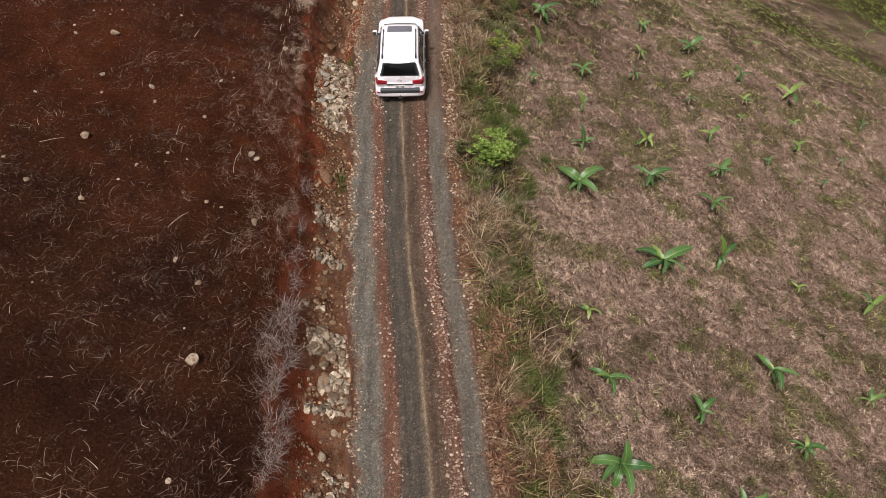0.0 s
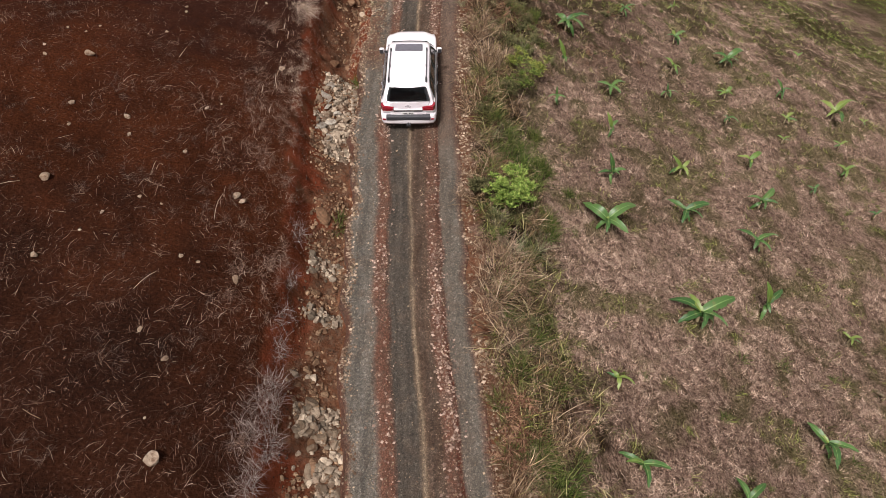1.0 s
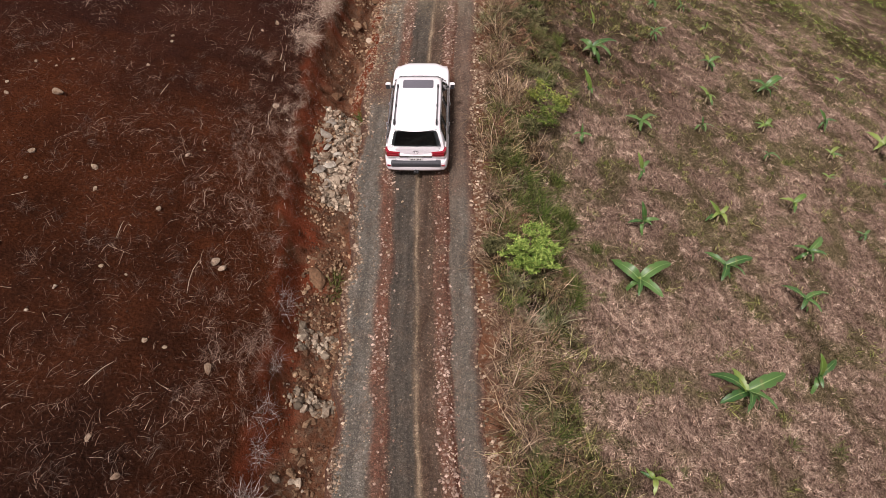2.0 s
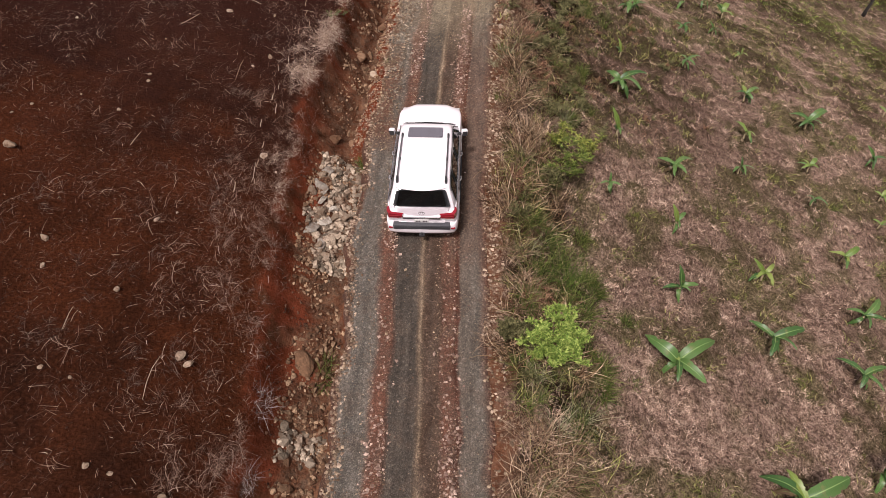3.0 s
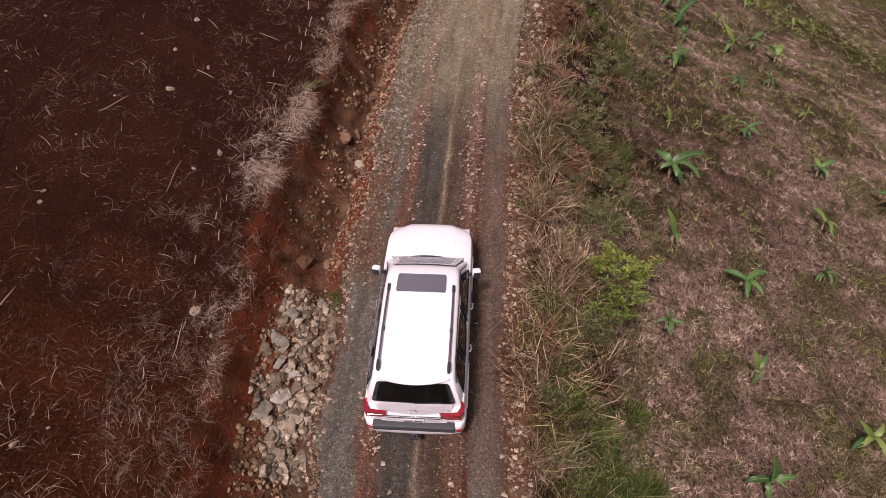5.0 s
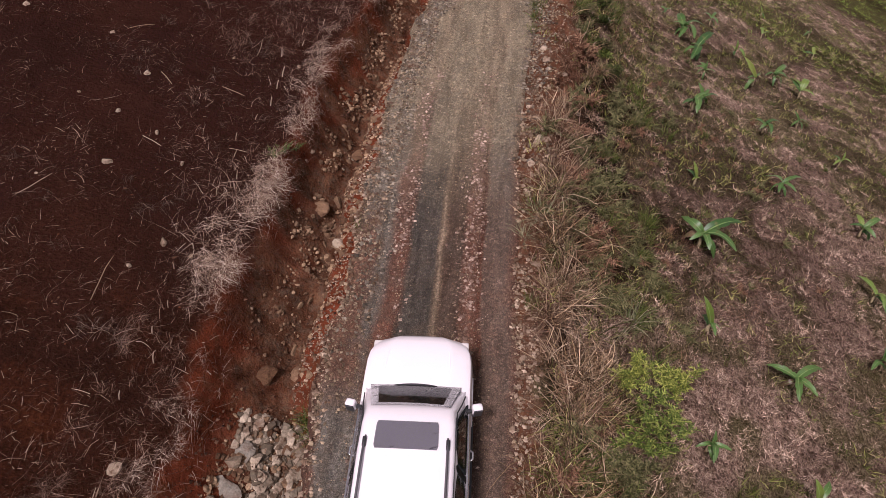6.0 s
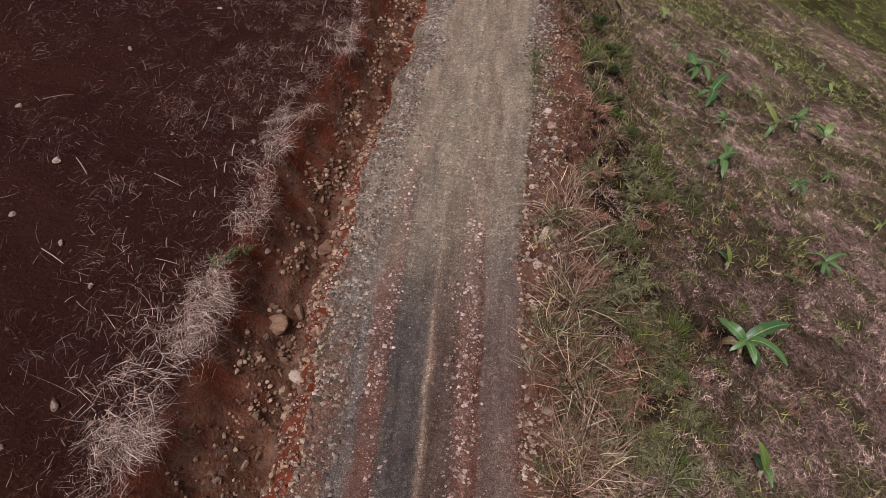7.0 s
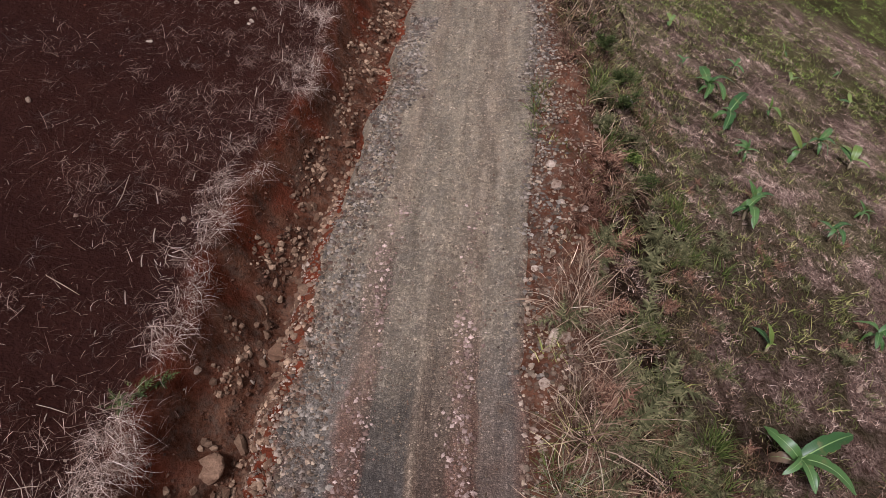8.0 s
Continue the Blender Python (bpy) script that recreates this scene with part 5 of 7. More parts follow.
def build_bushes():
    build_bush(1.85, 17.75, 1.35, 1.05, 201, BRIGHT_LEAF, "bright yellow-green leafy bush on the verge", 84, 0.50)
    build_bush(1.35, 17.9, 0.6, 0.45, 202, GREEN_FERN, "low dark green bush beside a bright one", 40)
    build_bush(2.75, 25.4, 1.45, 0.85, 203, OLIVE_LEAF, "loose olive-green bush on the slope verge", 36, 0.34)
    build_bush(2.5, 26.6, 1.3, 0.5, 204, YELLOW_LEAF, "slender yellow-green bush with feathery tips", 26, 0.30)
    build_bush(3.6, 26.7, 1.1, 0.55, 205, YELLOW_LEAF, "low yellow-green bush on the slope", 22, 0.32)
    build_bush(2.2, 24.3, 0.9, 0.4, 206, GREEN_FERN, "dark green bush on the slope verge", 30)
    for i, (x, y) in enumerate([(2.97, 44.9), (3.32, 43.4), (3.3, 42.3), (3.32, 39.1)]):
        build_bush(x, y, 0.55, 0.34, 220 + i, DULL_LEAF, "small dark green shrub on the upper verge", 20, 0.3)
    build_bush(0.75, 18.1, 0.5, 0.35, 226, GREEN_FERN, "small feathery green bush at the road edge", 22)
    build_bush(3.05, 39.9, 0.4, 0.26, 207, OLIVE_LEAF, "small bright green bush beside a pale rag", 12, 0.35)
    build_bush(3.15, 40.9, 0.5, 0.35, 208, GREEN_FERN, "small dark green bush in rough grass", 20)


# ---------------------------------------------------------------- banana plants
def banana_leaf_mesh(name, seed, length, width, arch, fold, material):
    """A long paddle of a leaf along +x, folded at the midrib, arching, with a wavy and slightly torn rim."""
    rng = np.random.default_rng(seed)
    n, half = 16, 3
    verts, faces = [], []
    wave = rng.uniform(0, 6.28)
    torn = np.where(rng.uniform(0, 1, (n + 1, 2)) < 0.10, rng.uniform(0.2, 0.5, (n + 1, 2)), 0.0)
    for i in range(n + 1):
        t = i / n
        w = width / 2 * math.sin(math.pi * min(1, 0.05 + 0.95 * t) ** 0.85) ** 0.48 if i < n else 0.012
        cx, cz = length * (t - 0.10 * arch * t * t), length * arch * (0.75 * t - 1.15 * t * t)
        for j in range(-half, half + 1):
            s = j / half
            rim = 1 + (0.035 * rng.normal() if abs(j) == half else 0) - (torn[i, int(j > 0)] if abs(j) == half else 0.4 * torn[i, int(j > 0)] if abs(j) == half - 1 else 0)
            verts.append((cx - 0.05 * abs(s) * width, s * w * rim, cz + abs(s) * w * fold + 0.014 * math.sin(wave + 9 * t + 2 * s) * abs(s)))
    m = 2 * half + 1
    for i in range(n):
        for j in range(m - 1):
            a = i * m + j
            faces.append((a, a + 1, a + m + 1, a + m))
    return mesh_from(name, np.array(verts), np.array(faces), material, True)


def midrib_mesh(name, length, arch):
    p = []
    for i in range(7):
        t = i / 6
        p.append((length * (t - 0.10 * arch * t * t), 0, length * arch * (0.75 * t - 1.15 * t * t) + 0.004))
    return mesh_of(name, tube(p, [0.012, 0.009, 0.007, 0.006, 0.005, 0.003, 0.002], 5), MIDRIB)


LEAF_SHAPES = [(0.27, 0.75, 0.22), (0.26, 0.50, 0.32), (0.29, 1.0, 0.16), (0.24, 0.30, 0.42), (0.27, 1.25, 0.14)]


def build_bananas():
    """The young banana plants of the slope: each leaf by its heading, reach and rise."""
    kinds = {}
    for key, material in (("ripe", BANANA_LEAF), ("young", YOUNG_LEAF), ("dead", DEAD_LEAF)):
        kinds[key] = [banana_leaf_mesh("leaf", 300 + 7 * i, 1.0, *shape, material) for i, shape in enumerate(LEAF_SHAPES)]
    ribs = [midrib_mesh("midrib", 1.0, shape[1]) for shape in LEAF_SHAPES]
    stem = mesh_of("stem", tube([(0, 0, -0.12), (0.005, 0, 0.22), (0, 0.01, 0.62), (0.01, 0, 1.05)], [0.068, 0.056, 0.044, 0.022], 9), BANANA_STEM, True)
    sheath = mesh_of("sheath", tube([(0.045, 0, -0.05), (0.06, 0.01, 0.10), (0.085, 0.02, 0.22)], [0.03, 0.022, 0.006], 6), DEAD_LEAF, True)
    labels = {"green": "young banana plant with broad green leaves", "pale": "small banana plant with yellow-green leaves", "dry": "withered banana plant with brown leaves",
              "big": "large banana plant with wide glossy green leaves", "slim": "slim banana plant with one upright leaf", "dark": "banana plant with drooping dark green leaves"}

    def plant(x, y, height, look_of, *leaves):
        rng = np.random.default_rng(int(x * 100) + int(y * 10000))
        p = new("banana_plant")
        longest = max(q[1] for q in leaves)
        part("stem", stem, p, "", Matrix.Diagonal((0.5 + 0.5 * longest,) * 2 + (height, 1)))
        part("sheath", sheath, p, "brown dry leaf sheath", pose(0, 0, 0, 0, 0, float(rng.uniform(0, 360))))

        def leaf_of(yaw, reach, rise, kind, i, up):
            arch = LEAF_SHAPES[i][1]
            lift = rise + math.degrees(math.atan2(0.40 * arch, 1 - 0.10 * arch))
            size = (1.15 if look_of == "pale" else 0.97) * reach / math.hypot(0.40 * arch, 1 - 0.10 * arch)
            size = size * (0.86 if rise > 25 else 1.0)
            wide = size * float(rng.uniform(0.85, 1.1)) * (1.06 if look_of == "big" else 0.85 if rise > 25 else 1.0)
            turn = pose(0, 0, 0, float(rng.uniform(-24, 24)), -lift, yaw)
            if rise > 25:
                along = (turn @ Vector((1, 0, 0, 0))).to_3d()
                across = Vector((0.15, -0.7, 0.6)).cross(along).normalized()
                turn = Matrix((along, across, along.cross(across))).transposed().to_4x4()
            leaf = part("leaf", kinds[kind][i], p, "", Matrix.Translation((0, 0, up)) @ turn @ Matrix.Diagonal((size, wide, size, 1)))
            part("midrib", ribs[i], leaf)
        for k, (yaw, reach, rise, *tone) in enumerate(leaves):
            kind = "dead" if look_of == "dry" else "young" if tone or look_of == "pale" or (look_of == "slim" and rise > 30) else "ripe"
            i = 3 if rise > 25 else int(rng.choice([0, 1, 1, 2]))
            leaf_of(yaw, reach, rise, kind, i, height + 0.02 * k)
        if look_of == "pale":
            leaf_of(float(rng.uniform(0, 360)), longest * 0.8, float(rng.uniform(-10, 20)), "ripe", 1, height * 0.9)
        if look_of in ("green", "big", "dark", "slim"):
            for k in range(1 if look_of == "slim" else 3):
                leaf_of(float(rng.uniform(0, 360)), longest * float(rng.uniform(0.42, 0.6)), float(rng.uniform(-48, -28)), "dead" if k == 2 and rng.uniform() < 0.6 else "ripe", 4, height * 0.8)
        p.matrix_basis = on_land(x, y)
        tagged(p, labels[look_of] + " on the grassy slope", "banana plant", "banana plants on the slope")

    plant(5.15, 6.58, 0.60, "big", (164, 1.60, 79), (176, 1.10, 1), (-149, 0.89, 1), (-16, 0.95, 1), (-81, 0.94, 1))
    plant(8.93, 15.72, 0.60, "big", (149, 1.25, 1), (24, 1.60, 1), (-153, 1.07, 1), (-32, 1.01, 1), (-94, 0.82, 1), (114, 0.86, 1, "young"))
    plant(12.34, 17.25, 0.58, "slim", (169, 1.52, 67), (36, 1.06, 1), (-101, 0.53, 2))
    plant(5.16, 12.30, 0.37, "pale", (133, 0.31, 4), (-21, 0.44, 3), (-104, 0.40, 3))
    plant(5.34, 9.50, 0.47, "green", (155, 0.75, 2), (-8, 0.78, 1), (-85, 0.70, 2), (174, 0.51, 2, "young"))
    plant(8.79, 9.15, 0.45, "green", (108, 0.71, 2), (39, 0.81, 1), (-109, 0.58, 2), (-24, 0.37, 3))
    plant(12.66, 11.57, 0.51, "green", (124, 0.88, 1), (-17, 1.01, 1), (-88, 0.95, 1), (116, 0.40, 3, "young"))
    plant(12.73, 8.47, 0.44, "green", (149, 0.58, 2), (-6, 0.81, 1), (71, 0.54, 2, "young"), (-70, 0.42, 3))
    plant(16.22, 16.70, 0.37, "pale", (129, 0.35, 3), (2, 0.41, 3), (-111, 0.32, 4))
    plant(20.24, 16.56, 0.47, "pale", (33, 0.87, 1), (-142, 0.79, 1), (157, 0.38, 3))
    plant(17.03, 11.05, 0.40, "pale", (165, 0.43, 3), (20, 0.70, 2), (-95, 0.30, 4))
    plant(9.22, 5.86, 0.54, "big", (30, 0.90, 25), (170, 0.80, 5), (300, 0.85, 0), (100, 0.90, 30))
    plant(16.55, 14.10, 0.37, "dry", (158, 0.35, 3), (8, 0.51, 2), (-99, 0.27, 4))
    plant(17.72, 29.53, 0.36, "pale", (135, 0.34, 3), (13, 0.36, 3))
    plant(22.92, 34.00, 0.57, "pale", (120, 1.10, 1), (35, 1.60, 1), (-145, 0.78, 1), (-63, 0.57, 2))
    plant(21.87, 30.72, 0.39, "pale", (141, 0.40, 3), (18, 0.45, 3))
    plant(21.16, 28.35, 0.43, "pale", (126, 0.47, 2), (26, 0.63, 2), (-111, 0.56, 2))
    plant(28.39, 33.31, 0.43, "green", (132, 0.52, 2), (10, 0.54, 2), (150, 0.63, 67))
    plant(24.35, 28.30, 0.38, "green", (139, 0.35, 3), (18, 0.41, 3), (-113, 0.46, 3))
    plant(21.65, 25.28, 0.38, "green", (163, 0.40, 3), (28, 0.44, 3))
    plant(18.12, 25.81, 0.39, "green", (147, 0.38, 3), (41, 0.46, 3), (-116, 0.48, 2))
    plant(25.26, 34.31, 0.37, "pale", (127, 0.35, 3), (24, 0.39, 3))
    plant(22.98, 40.47, 0.40, "pale", (117, 0.46, 2), (35, 0.45, 3))
    plant(42.98, 57.01, 0.46, "green", (138, 0.57, 2), (22, 0.74, 2))
    plant(10.28, 41.13, 0.44, "green", (129, 0.52, 2), (19, 0.67, 2), (-80, 0.70, 2), (-126, 0.53, 2))
    plant(6.92, 40.37, 0.50, "green", (41, 0.84, 1), (-153, 0.62, 2), (-93, 0.91, 1))
    plant(14.87, 48.21, 0.52, "pale", (101, 0.95, 1), (-44, 0.61, 2), (61, 0.93, 1))
    plant(13.62, 40.56, 0.38, "pale", (61, 0.44, 72), (-145, 0.45, 3), (-21, 0.35, 3))
    plant(9.49, 36.66, 0.46, "green", (138, 0.64, 2), (27, 0.83, 1), (-125, 0.62, 2), (-57, 0.57, 2))
    plant(12.61, 35.98, 0.47, "green", (95, 0.71, 2, "young"), (31, 0.91, 1), (171, 0.54, 2), (-76, 0.57, 2))
    plant(15.83, 35.36, 0.56, "dark", (148, 0.97, 1), (29, 1.41, 1), (-134, 0.85, 1), (-27, 0.65, 2))
    plant(5.11, 29.24, 0.45, "slim", (167, 1.19, 63), (-34, 0.27, 4), (-85, 0.43, 3))
    plant(7.45, 28.40, 0.49, "green", (153, 0.81, 1), (28, 0.81, 1), (-58, 0.64, 2), (-107, 0.77, 1))
    plant(10.84, 30.08, 0.43, "dark", (-143, 0.54, 2), (137, 0.62, 74), (-10, 0.57, 2), (-79, 0.55, 2))
    plant(14.76, 31.77, 0.40, "pale", (117, 0.47, 2), (47, 0.62, 2), (-150, 0.46, 2), (-37, 0.32, 4))
    plant(4.35, 25.75, 0.40, "green", (97, 0.58, 78), (-19, 0.44, 3), (-161, 0.39, 3), (-91, 0.49, 2))
    plant(14.26, 29.54, 0.41, "dark", (132, 0.41, 3), (23, 0.43, 3), (-133, 0.52, 2), (-34, 0.59, 2))
    plant(6.92, 25.18, 0.46, "slim", (164, 0.98, 64), (45, 0.60, 2), (-80, 0.35, 3))
    plant(11.78, 32.75, 0.43, "pale", (113, 0.74, 2, "young"), (-32, 0.38, 3), (-88, 0.53, 2))
    plant(19.36, 34.49, 0.48, "green", (170, 1.06, 48), (-7, 0.59, 2), (-102, 0.53, 2))
    plant(18.50, 31.42, 0.40, "pale", (130, 0.35, 3), (37, 0.63, 2), (-89, 0.38, 3))
    plant(6.47, 22.06, 0.47, "green", (-171, 0.64, 2), (162, 1.17, 70), (2, 0.61, 2), (-39, 0.36, 3))
    plant(10.26, 24.12, 0.45, "pale", (169, 0.88, 46), (38, 0.56, 2), (-145, 0.51, 2), (-77, 0.53, 2))
    plant(14.45, 26.29, 0.43, "pale", (31, 0.78, 1), (169, 0.53, 2), (-94, 0.39, 3))
    plant(14.13, 23.34, 0.51, "dark", (42, 1.18, 1), (158, 0.68, 2), (-18, 0.71, 2), (-92, 0.62, 2))
    plant(9.67, 21.10, 0.55, "green", (141, 0.95, 1), (17, 1.16, 1), (-35, 0.77, 1), (-113, 0.88, 1))
    plant(5.81, 19.06, 0.57, "big", (146, 1.23, 1), (31, 1.43, 1), (-53, 0.99, 1), (-102, 0.76, 2), (142, 0.56, 2, "young"))
    plant(13.05, 20.66, 0.53, "green", (139, 1.01, 1), (21, 1.02, 1), (-56, 0.74, 2), (-124, 0.67, 2))
    plant(5.51, 32.43, 0.55, "big", (136, 0.87, 1), (25, 1.36, 1), (-35, 1.07, 1), (-88, 0.71, 2), (-137, 0.61, 2))
    plant(5.98, 35.42, 0.36, "pale", (156, 0.68, 65), (-20, 0.12, 10), (-136, 0.21, 6))
    plant(7.56, 41.35, 0.47, "green", (165, 0.86, 58), (11, 0.63, 2), (-119, 0.67, 2), (56, 0.59, 2))
    plant(8.49, 44.73, 0.42, "green", (108, 0.72, 2), (70, 0.54, 76), (-17, 0.46, 2), (-149, 0.49, 2), (161, 0.46, 2))
    plant(11.97, 47.41, 0.52, "slim", (173, 1.55, 49), (39, 0.48, 2), (-158, 0.47, 2))
    plant(11.97, 50.88, 0.44, "pale", (117, 0.67, 79), (107, 0.45, 3), (-60, 0.64, 2))
    plant(9.05, 48.21, 0.61, "green", (50, 1.60, 1), (-110, 1.45, 1), (168, 0.35, 3))
    plant(13.54, 48.87, 0.51, "dark", (44, 1.20, 1), (-28, 0.66, 2), (-162, 0.61, 2))
    plant(12.87, 43.56, 0.40, "green", (164, 0.66, 50), (-15, 0.36, 3), (-134, 0.39, 3))
    plant(8.81, 50.41, 0.62, "dark", (98, 1.39, 1), (9, 1.10, 1), (146, 0.68, 2), (-108, 1.30, 1), (-72, 1.36, 1))
    plant(11.52, 54.73, 0.48, "dark", (125, 0.75, 2), (-66, 0.67, 2), (56, 0.76, 2))
    plant(8.57, 56.94, 0.43, "pale", (96, 0.70, 2), (52, 0.53, 2), (-107, 0.50, 2))
    plant(15.46, 56.48, 0.39, "pale", (85, 0.60, 2), (18, 0.26, 4))
    plant(18.92, 56.21, 0.40, "pale", (82, 0.70, 2), (-31, 0.24, 5))
    plant(20.28, 60.45, 0.44, "slim", (89, 0.47, 75), (-145, 0.69, 2))
    plant(8.38, 53.09, 0.39, "dark", (129, 0.44, 3), (12, 0.35, 3), (-104, 0.51, 2))
    plant(16.99, 61.30, 0.38, "slim", (157, 0.60, 59), (-47, 0.21, 5))


build_bananas()
build_bushes()
build_tufts()


# ---------------------------------------------------------------- stones
def stone_mesh(name, seed, material, fine=2, flat=0.7, blunt=0.0):
    """An angular lump about 1 across: a ball cut by planes."""
    rng = np.random.default_rng(seed)
    bm = bmesh.new()
    bmesh.ops.create_icosphere(bm, subdivisions=fine, radius=0.5)
    cuts = [(Vector(rng.normal(size=3)).normalized(), rng.uniform(0.20, 0.36) + blunt) for _ in range(10)]
    for v in bm.verts:
        for n, d in cuts:
            over = v.co.dot(n) - d
            if over > 0:
                v.co -= n * over
        v.co *= 1.35 - 1.6 * blunt + 0.03 * rng.normal()
    if fine > 2:
        for v in bm.verts:
            v.co *= 1 + (0.22 - blunt) * (noise.fractal(v.co * 3 + Vector((seed, 0, 0)), 1.0, 2.0, 4))
    stretch = Vector((rng.uniform(0.8, 1.3), rng.uniform(0.7, 1.0), flat * rng.uniform(0.75, 1.15)))
    for v in bm.verts:
        v.co = Vector((v.co.x * stretch.x, v.co.y * stretch.y, v.co.z * stretch.z))
    return mesh_of(name, bm, material)


def pebbles(name, x, y, size, seed, material, label, category, lift=None, flat=0.6, lumpy=False, rest=0.12):
    """Very many small stones or clods in one mesh of kind stuff."""
    rng = np.random.default_rng(seed)
    n = len(x)
    if lumpy:
        bm = bmesh.new()
        bmesh.ops.create_icosphere(bm, subdivisions=1, radius=1.0)
        base = np.array([v.co[:] for v in bm.verts])
        tri = np.array([[v.index for v in f.verts] for f in bm.faces])
        bm.free()
    else:
        base = np.array([(1, 0, 0), (0, 1, 0), (-1, 0, 0), (0, -1, 0), (0.2, 0.1, 1), (0, 0, -0.6)], float)
        tri = np.array([(0, 1, 4), (1, 2, 4), (2, 3, 4), (3, 0, 4), (1, 0, 5), (2, 1, 5), (3, 2, 5), (0, 3, 5)])
    k = len(base)
    v = base[None] * rng.uniform(0.6, 1.15, (n, k, 1)) * rng.uniform(0.65, 1.25, (n, 1, 3)) * (size / 2)[:, None, None]
    v[:, :, 2] *= flat
    a = rng.uniform(0, 6.28, n)
    c, s = np.cos(a)[:, None], np.sin(a)[:, None]
    v = np.stack([v[..., 0] * c - v[..., 1] * s, v[..., 0] * s + v[..., 1] * c, v[..., 2]], -1)
    z = land(x, y) if lift is None else lift
    v = v + np.stack([x, y, z + rest * size], -1)[:, None]
    f = (np.arange(n)[:, None, None] * k + tri[None]).reshape(-1, 3)
    tagged(new(name, mesh_from(name, v.reshape(-1, 3), f, material)), label, category, kind="stuff")


def build_stones():
    rng = np.random.default_rng(9)
    small = [stone_mesh("stone", 600 + i, STONE, 1) for i in range(8)]
    large = [stone_mesh("rock", 620 + i, STONE, 2, 0.8) for i in range(8)]
    earthy = [stone_mesh("boulder", 660 + i, BOULDER, 3, 0.7, 0.14) for i in range(4)]
    brown = [stone_mesh("brown_stone", 680 + i, BROWN_STONE, 1 + i % 2, 0.75) for i in range(8)]
    pale = [stone_mesh("pale_stone", 640 + i, PALE_STONE, 2, 0.65) for i in range(6)]

    def ditch_spots(n, y0, y1, w0, w1):
        y = rng.uniform(y0, y1, n)
        w = rng.uniform(w0, w1, n)
        e, l = bank_edge(y), road_left(y)
        return np.stack([e + w * (l - e), y], -1)

    # heaps of stone in the ditch: how many, from where to where, across which part, sizes
    for n, y0, y1, w0, w1, s0, s1 in ((16, 4, 8, 0.35, 0.9, 0.16, 0.40), (34, 8, 11, 0.25, 0.85, 0.16, 0.42), (10, 11, 13, 0.35, 0.85, 0.14, 0.32), (28, 13, 15.5, 0.30, 0.85, 0.14, 0.40),
                                      (44, 15.5, 20.4, 0.35, 0.9, 0.10, 0.34), (36, 20.5, 22.5, 0.30, 0.88, 0.16, 0.42), (54, 22.5, 24.8, 0.22, 0.88, 0.16, 0.42), (8, 25, 28, 0.4, 0.85, 0.12, 0.30),
                                      (36, 27.5, 32.5, 0.50, 0.92, 0.12, 0.44), (40, 32.5, 37, 0.42, 0.92, 0.12, 0.42), (20, 37, 46, 0.42, 0.92, 0.16, 0.45), (34, 26, 31, 0.30, 0.80, 0.14, 0.38), (40, 30, 38, 0.30, 0.75, 0.12, 0.34)):
        for x, y in ditch_spots(n, y0, y1, w0, w1):
            s = s0 + (s1 - s0) * rng.uniform() ** 2
            ob = new("stone", (brown if (y > 25 or 10.5 < y < 20) and rng.uniform() < 0.9 else small if s < 0.2 else large)[int(rng.integers(8))])
            ob.matrix_basis = Matrix.LocRotScale((x, y, float(land(x, y)) - (0.22 if y > 25 or 10.5 < y < 20 else 0.08) * s), Euler(rng.uniform(-0.5, 0.5, 2).tolist() + [rng.uniform(0, 6.28)]), (s,) * 3)
            tagged(ob, "angular grey-brown stone in the muddy ditch" if s < 0.25 else "large angular grey-brown rock in the ditch", "stone", "ditch stones")
    for x, y, s in ((-4.55, 17.2, 0.75), (-5.35, 25.9, 0.62), (-4.7, 26.2, 0.5), (-5.25, 31.0, 0.6), (-4.55, 33.4, 0.5), (-4.4, 30.2, 0.42), (-3.75, 9.3, 0.5), (-3.55, 8.7, 0.45)):
        ob = new("boulder", earthy[int(rng.integers(4))])
        ob.matrix_basis = Matrix.LocRotScale((x, y, float(land(x, y)) - 0.16 * s), Euler((0.1, -0.1, rng.uniform(0, 6.28))), (s, s, 0.7 * s))
        tagged(ob, "half-buried rounded boulder in the ditch", "boulder", "ditch stones")
    slabs = [stone_mesh("flat_rock", 700 + i, LEDGE, 3, 0.30) for i in range(4)]
    for x, y, s in ((-5.25, 21.6, 0.55), (-5.3, 22.4, 0.6), (-5.15, 23.0, 0.5), (-5.3, 23.4, 0.55), (-5.0, 22.1, 0.5), (-5.2, 24.1, 0.5), (-4.9, 20.9, 0.45), (-4.9, 22.7, 0.5), (-5.0, 21.3, 0.5)):
        ob = new("flat_rock", slabs[int(rng.integers(4))])
        ob.matrix_basis = Matrix.LocRotScale((x, y, float(land(x, y)) - 0.05), Euler((0.05, 0.12, rng.uniform(0, 6.28))), (s,) * 3)
        tagged(ob, "half-buried pale grey flat rock in the ditch", "rock", "ditch stones")
    # loose pale stones on the soil of the field
    spots = [(-6.6, 16.1, 0.30), (-6.4, 15.9, 0.2), (-6.65, 23.1, 0.24), (-10.3, 18.4, 0.2), (-6.45, 7.9, 0.34), (-11.3, 15.2, 0.34), (-12.2, 21.0, 0.32), (-8.3, 19.7, 0.14), (-5.9, 13.0, 0.22), (-10.5, 12.6, 0.2), (-11.9, 18.5, 0.2), (-7.6, 27.9, 0.2), (-9.3, 29.6, 0.18)]
    spots += [(float(a), float(b), float(rng.uniform(0.06, 0.16))) for a, b in zip(rng.uniform(-14, -5.6, 70), rng.uniform(4, 45, 70))]
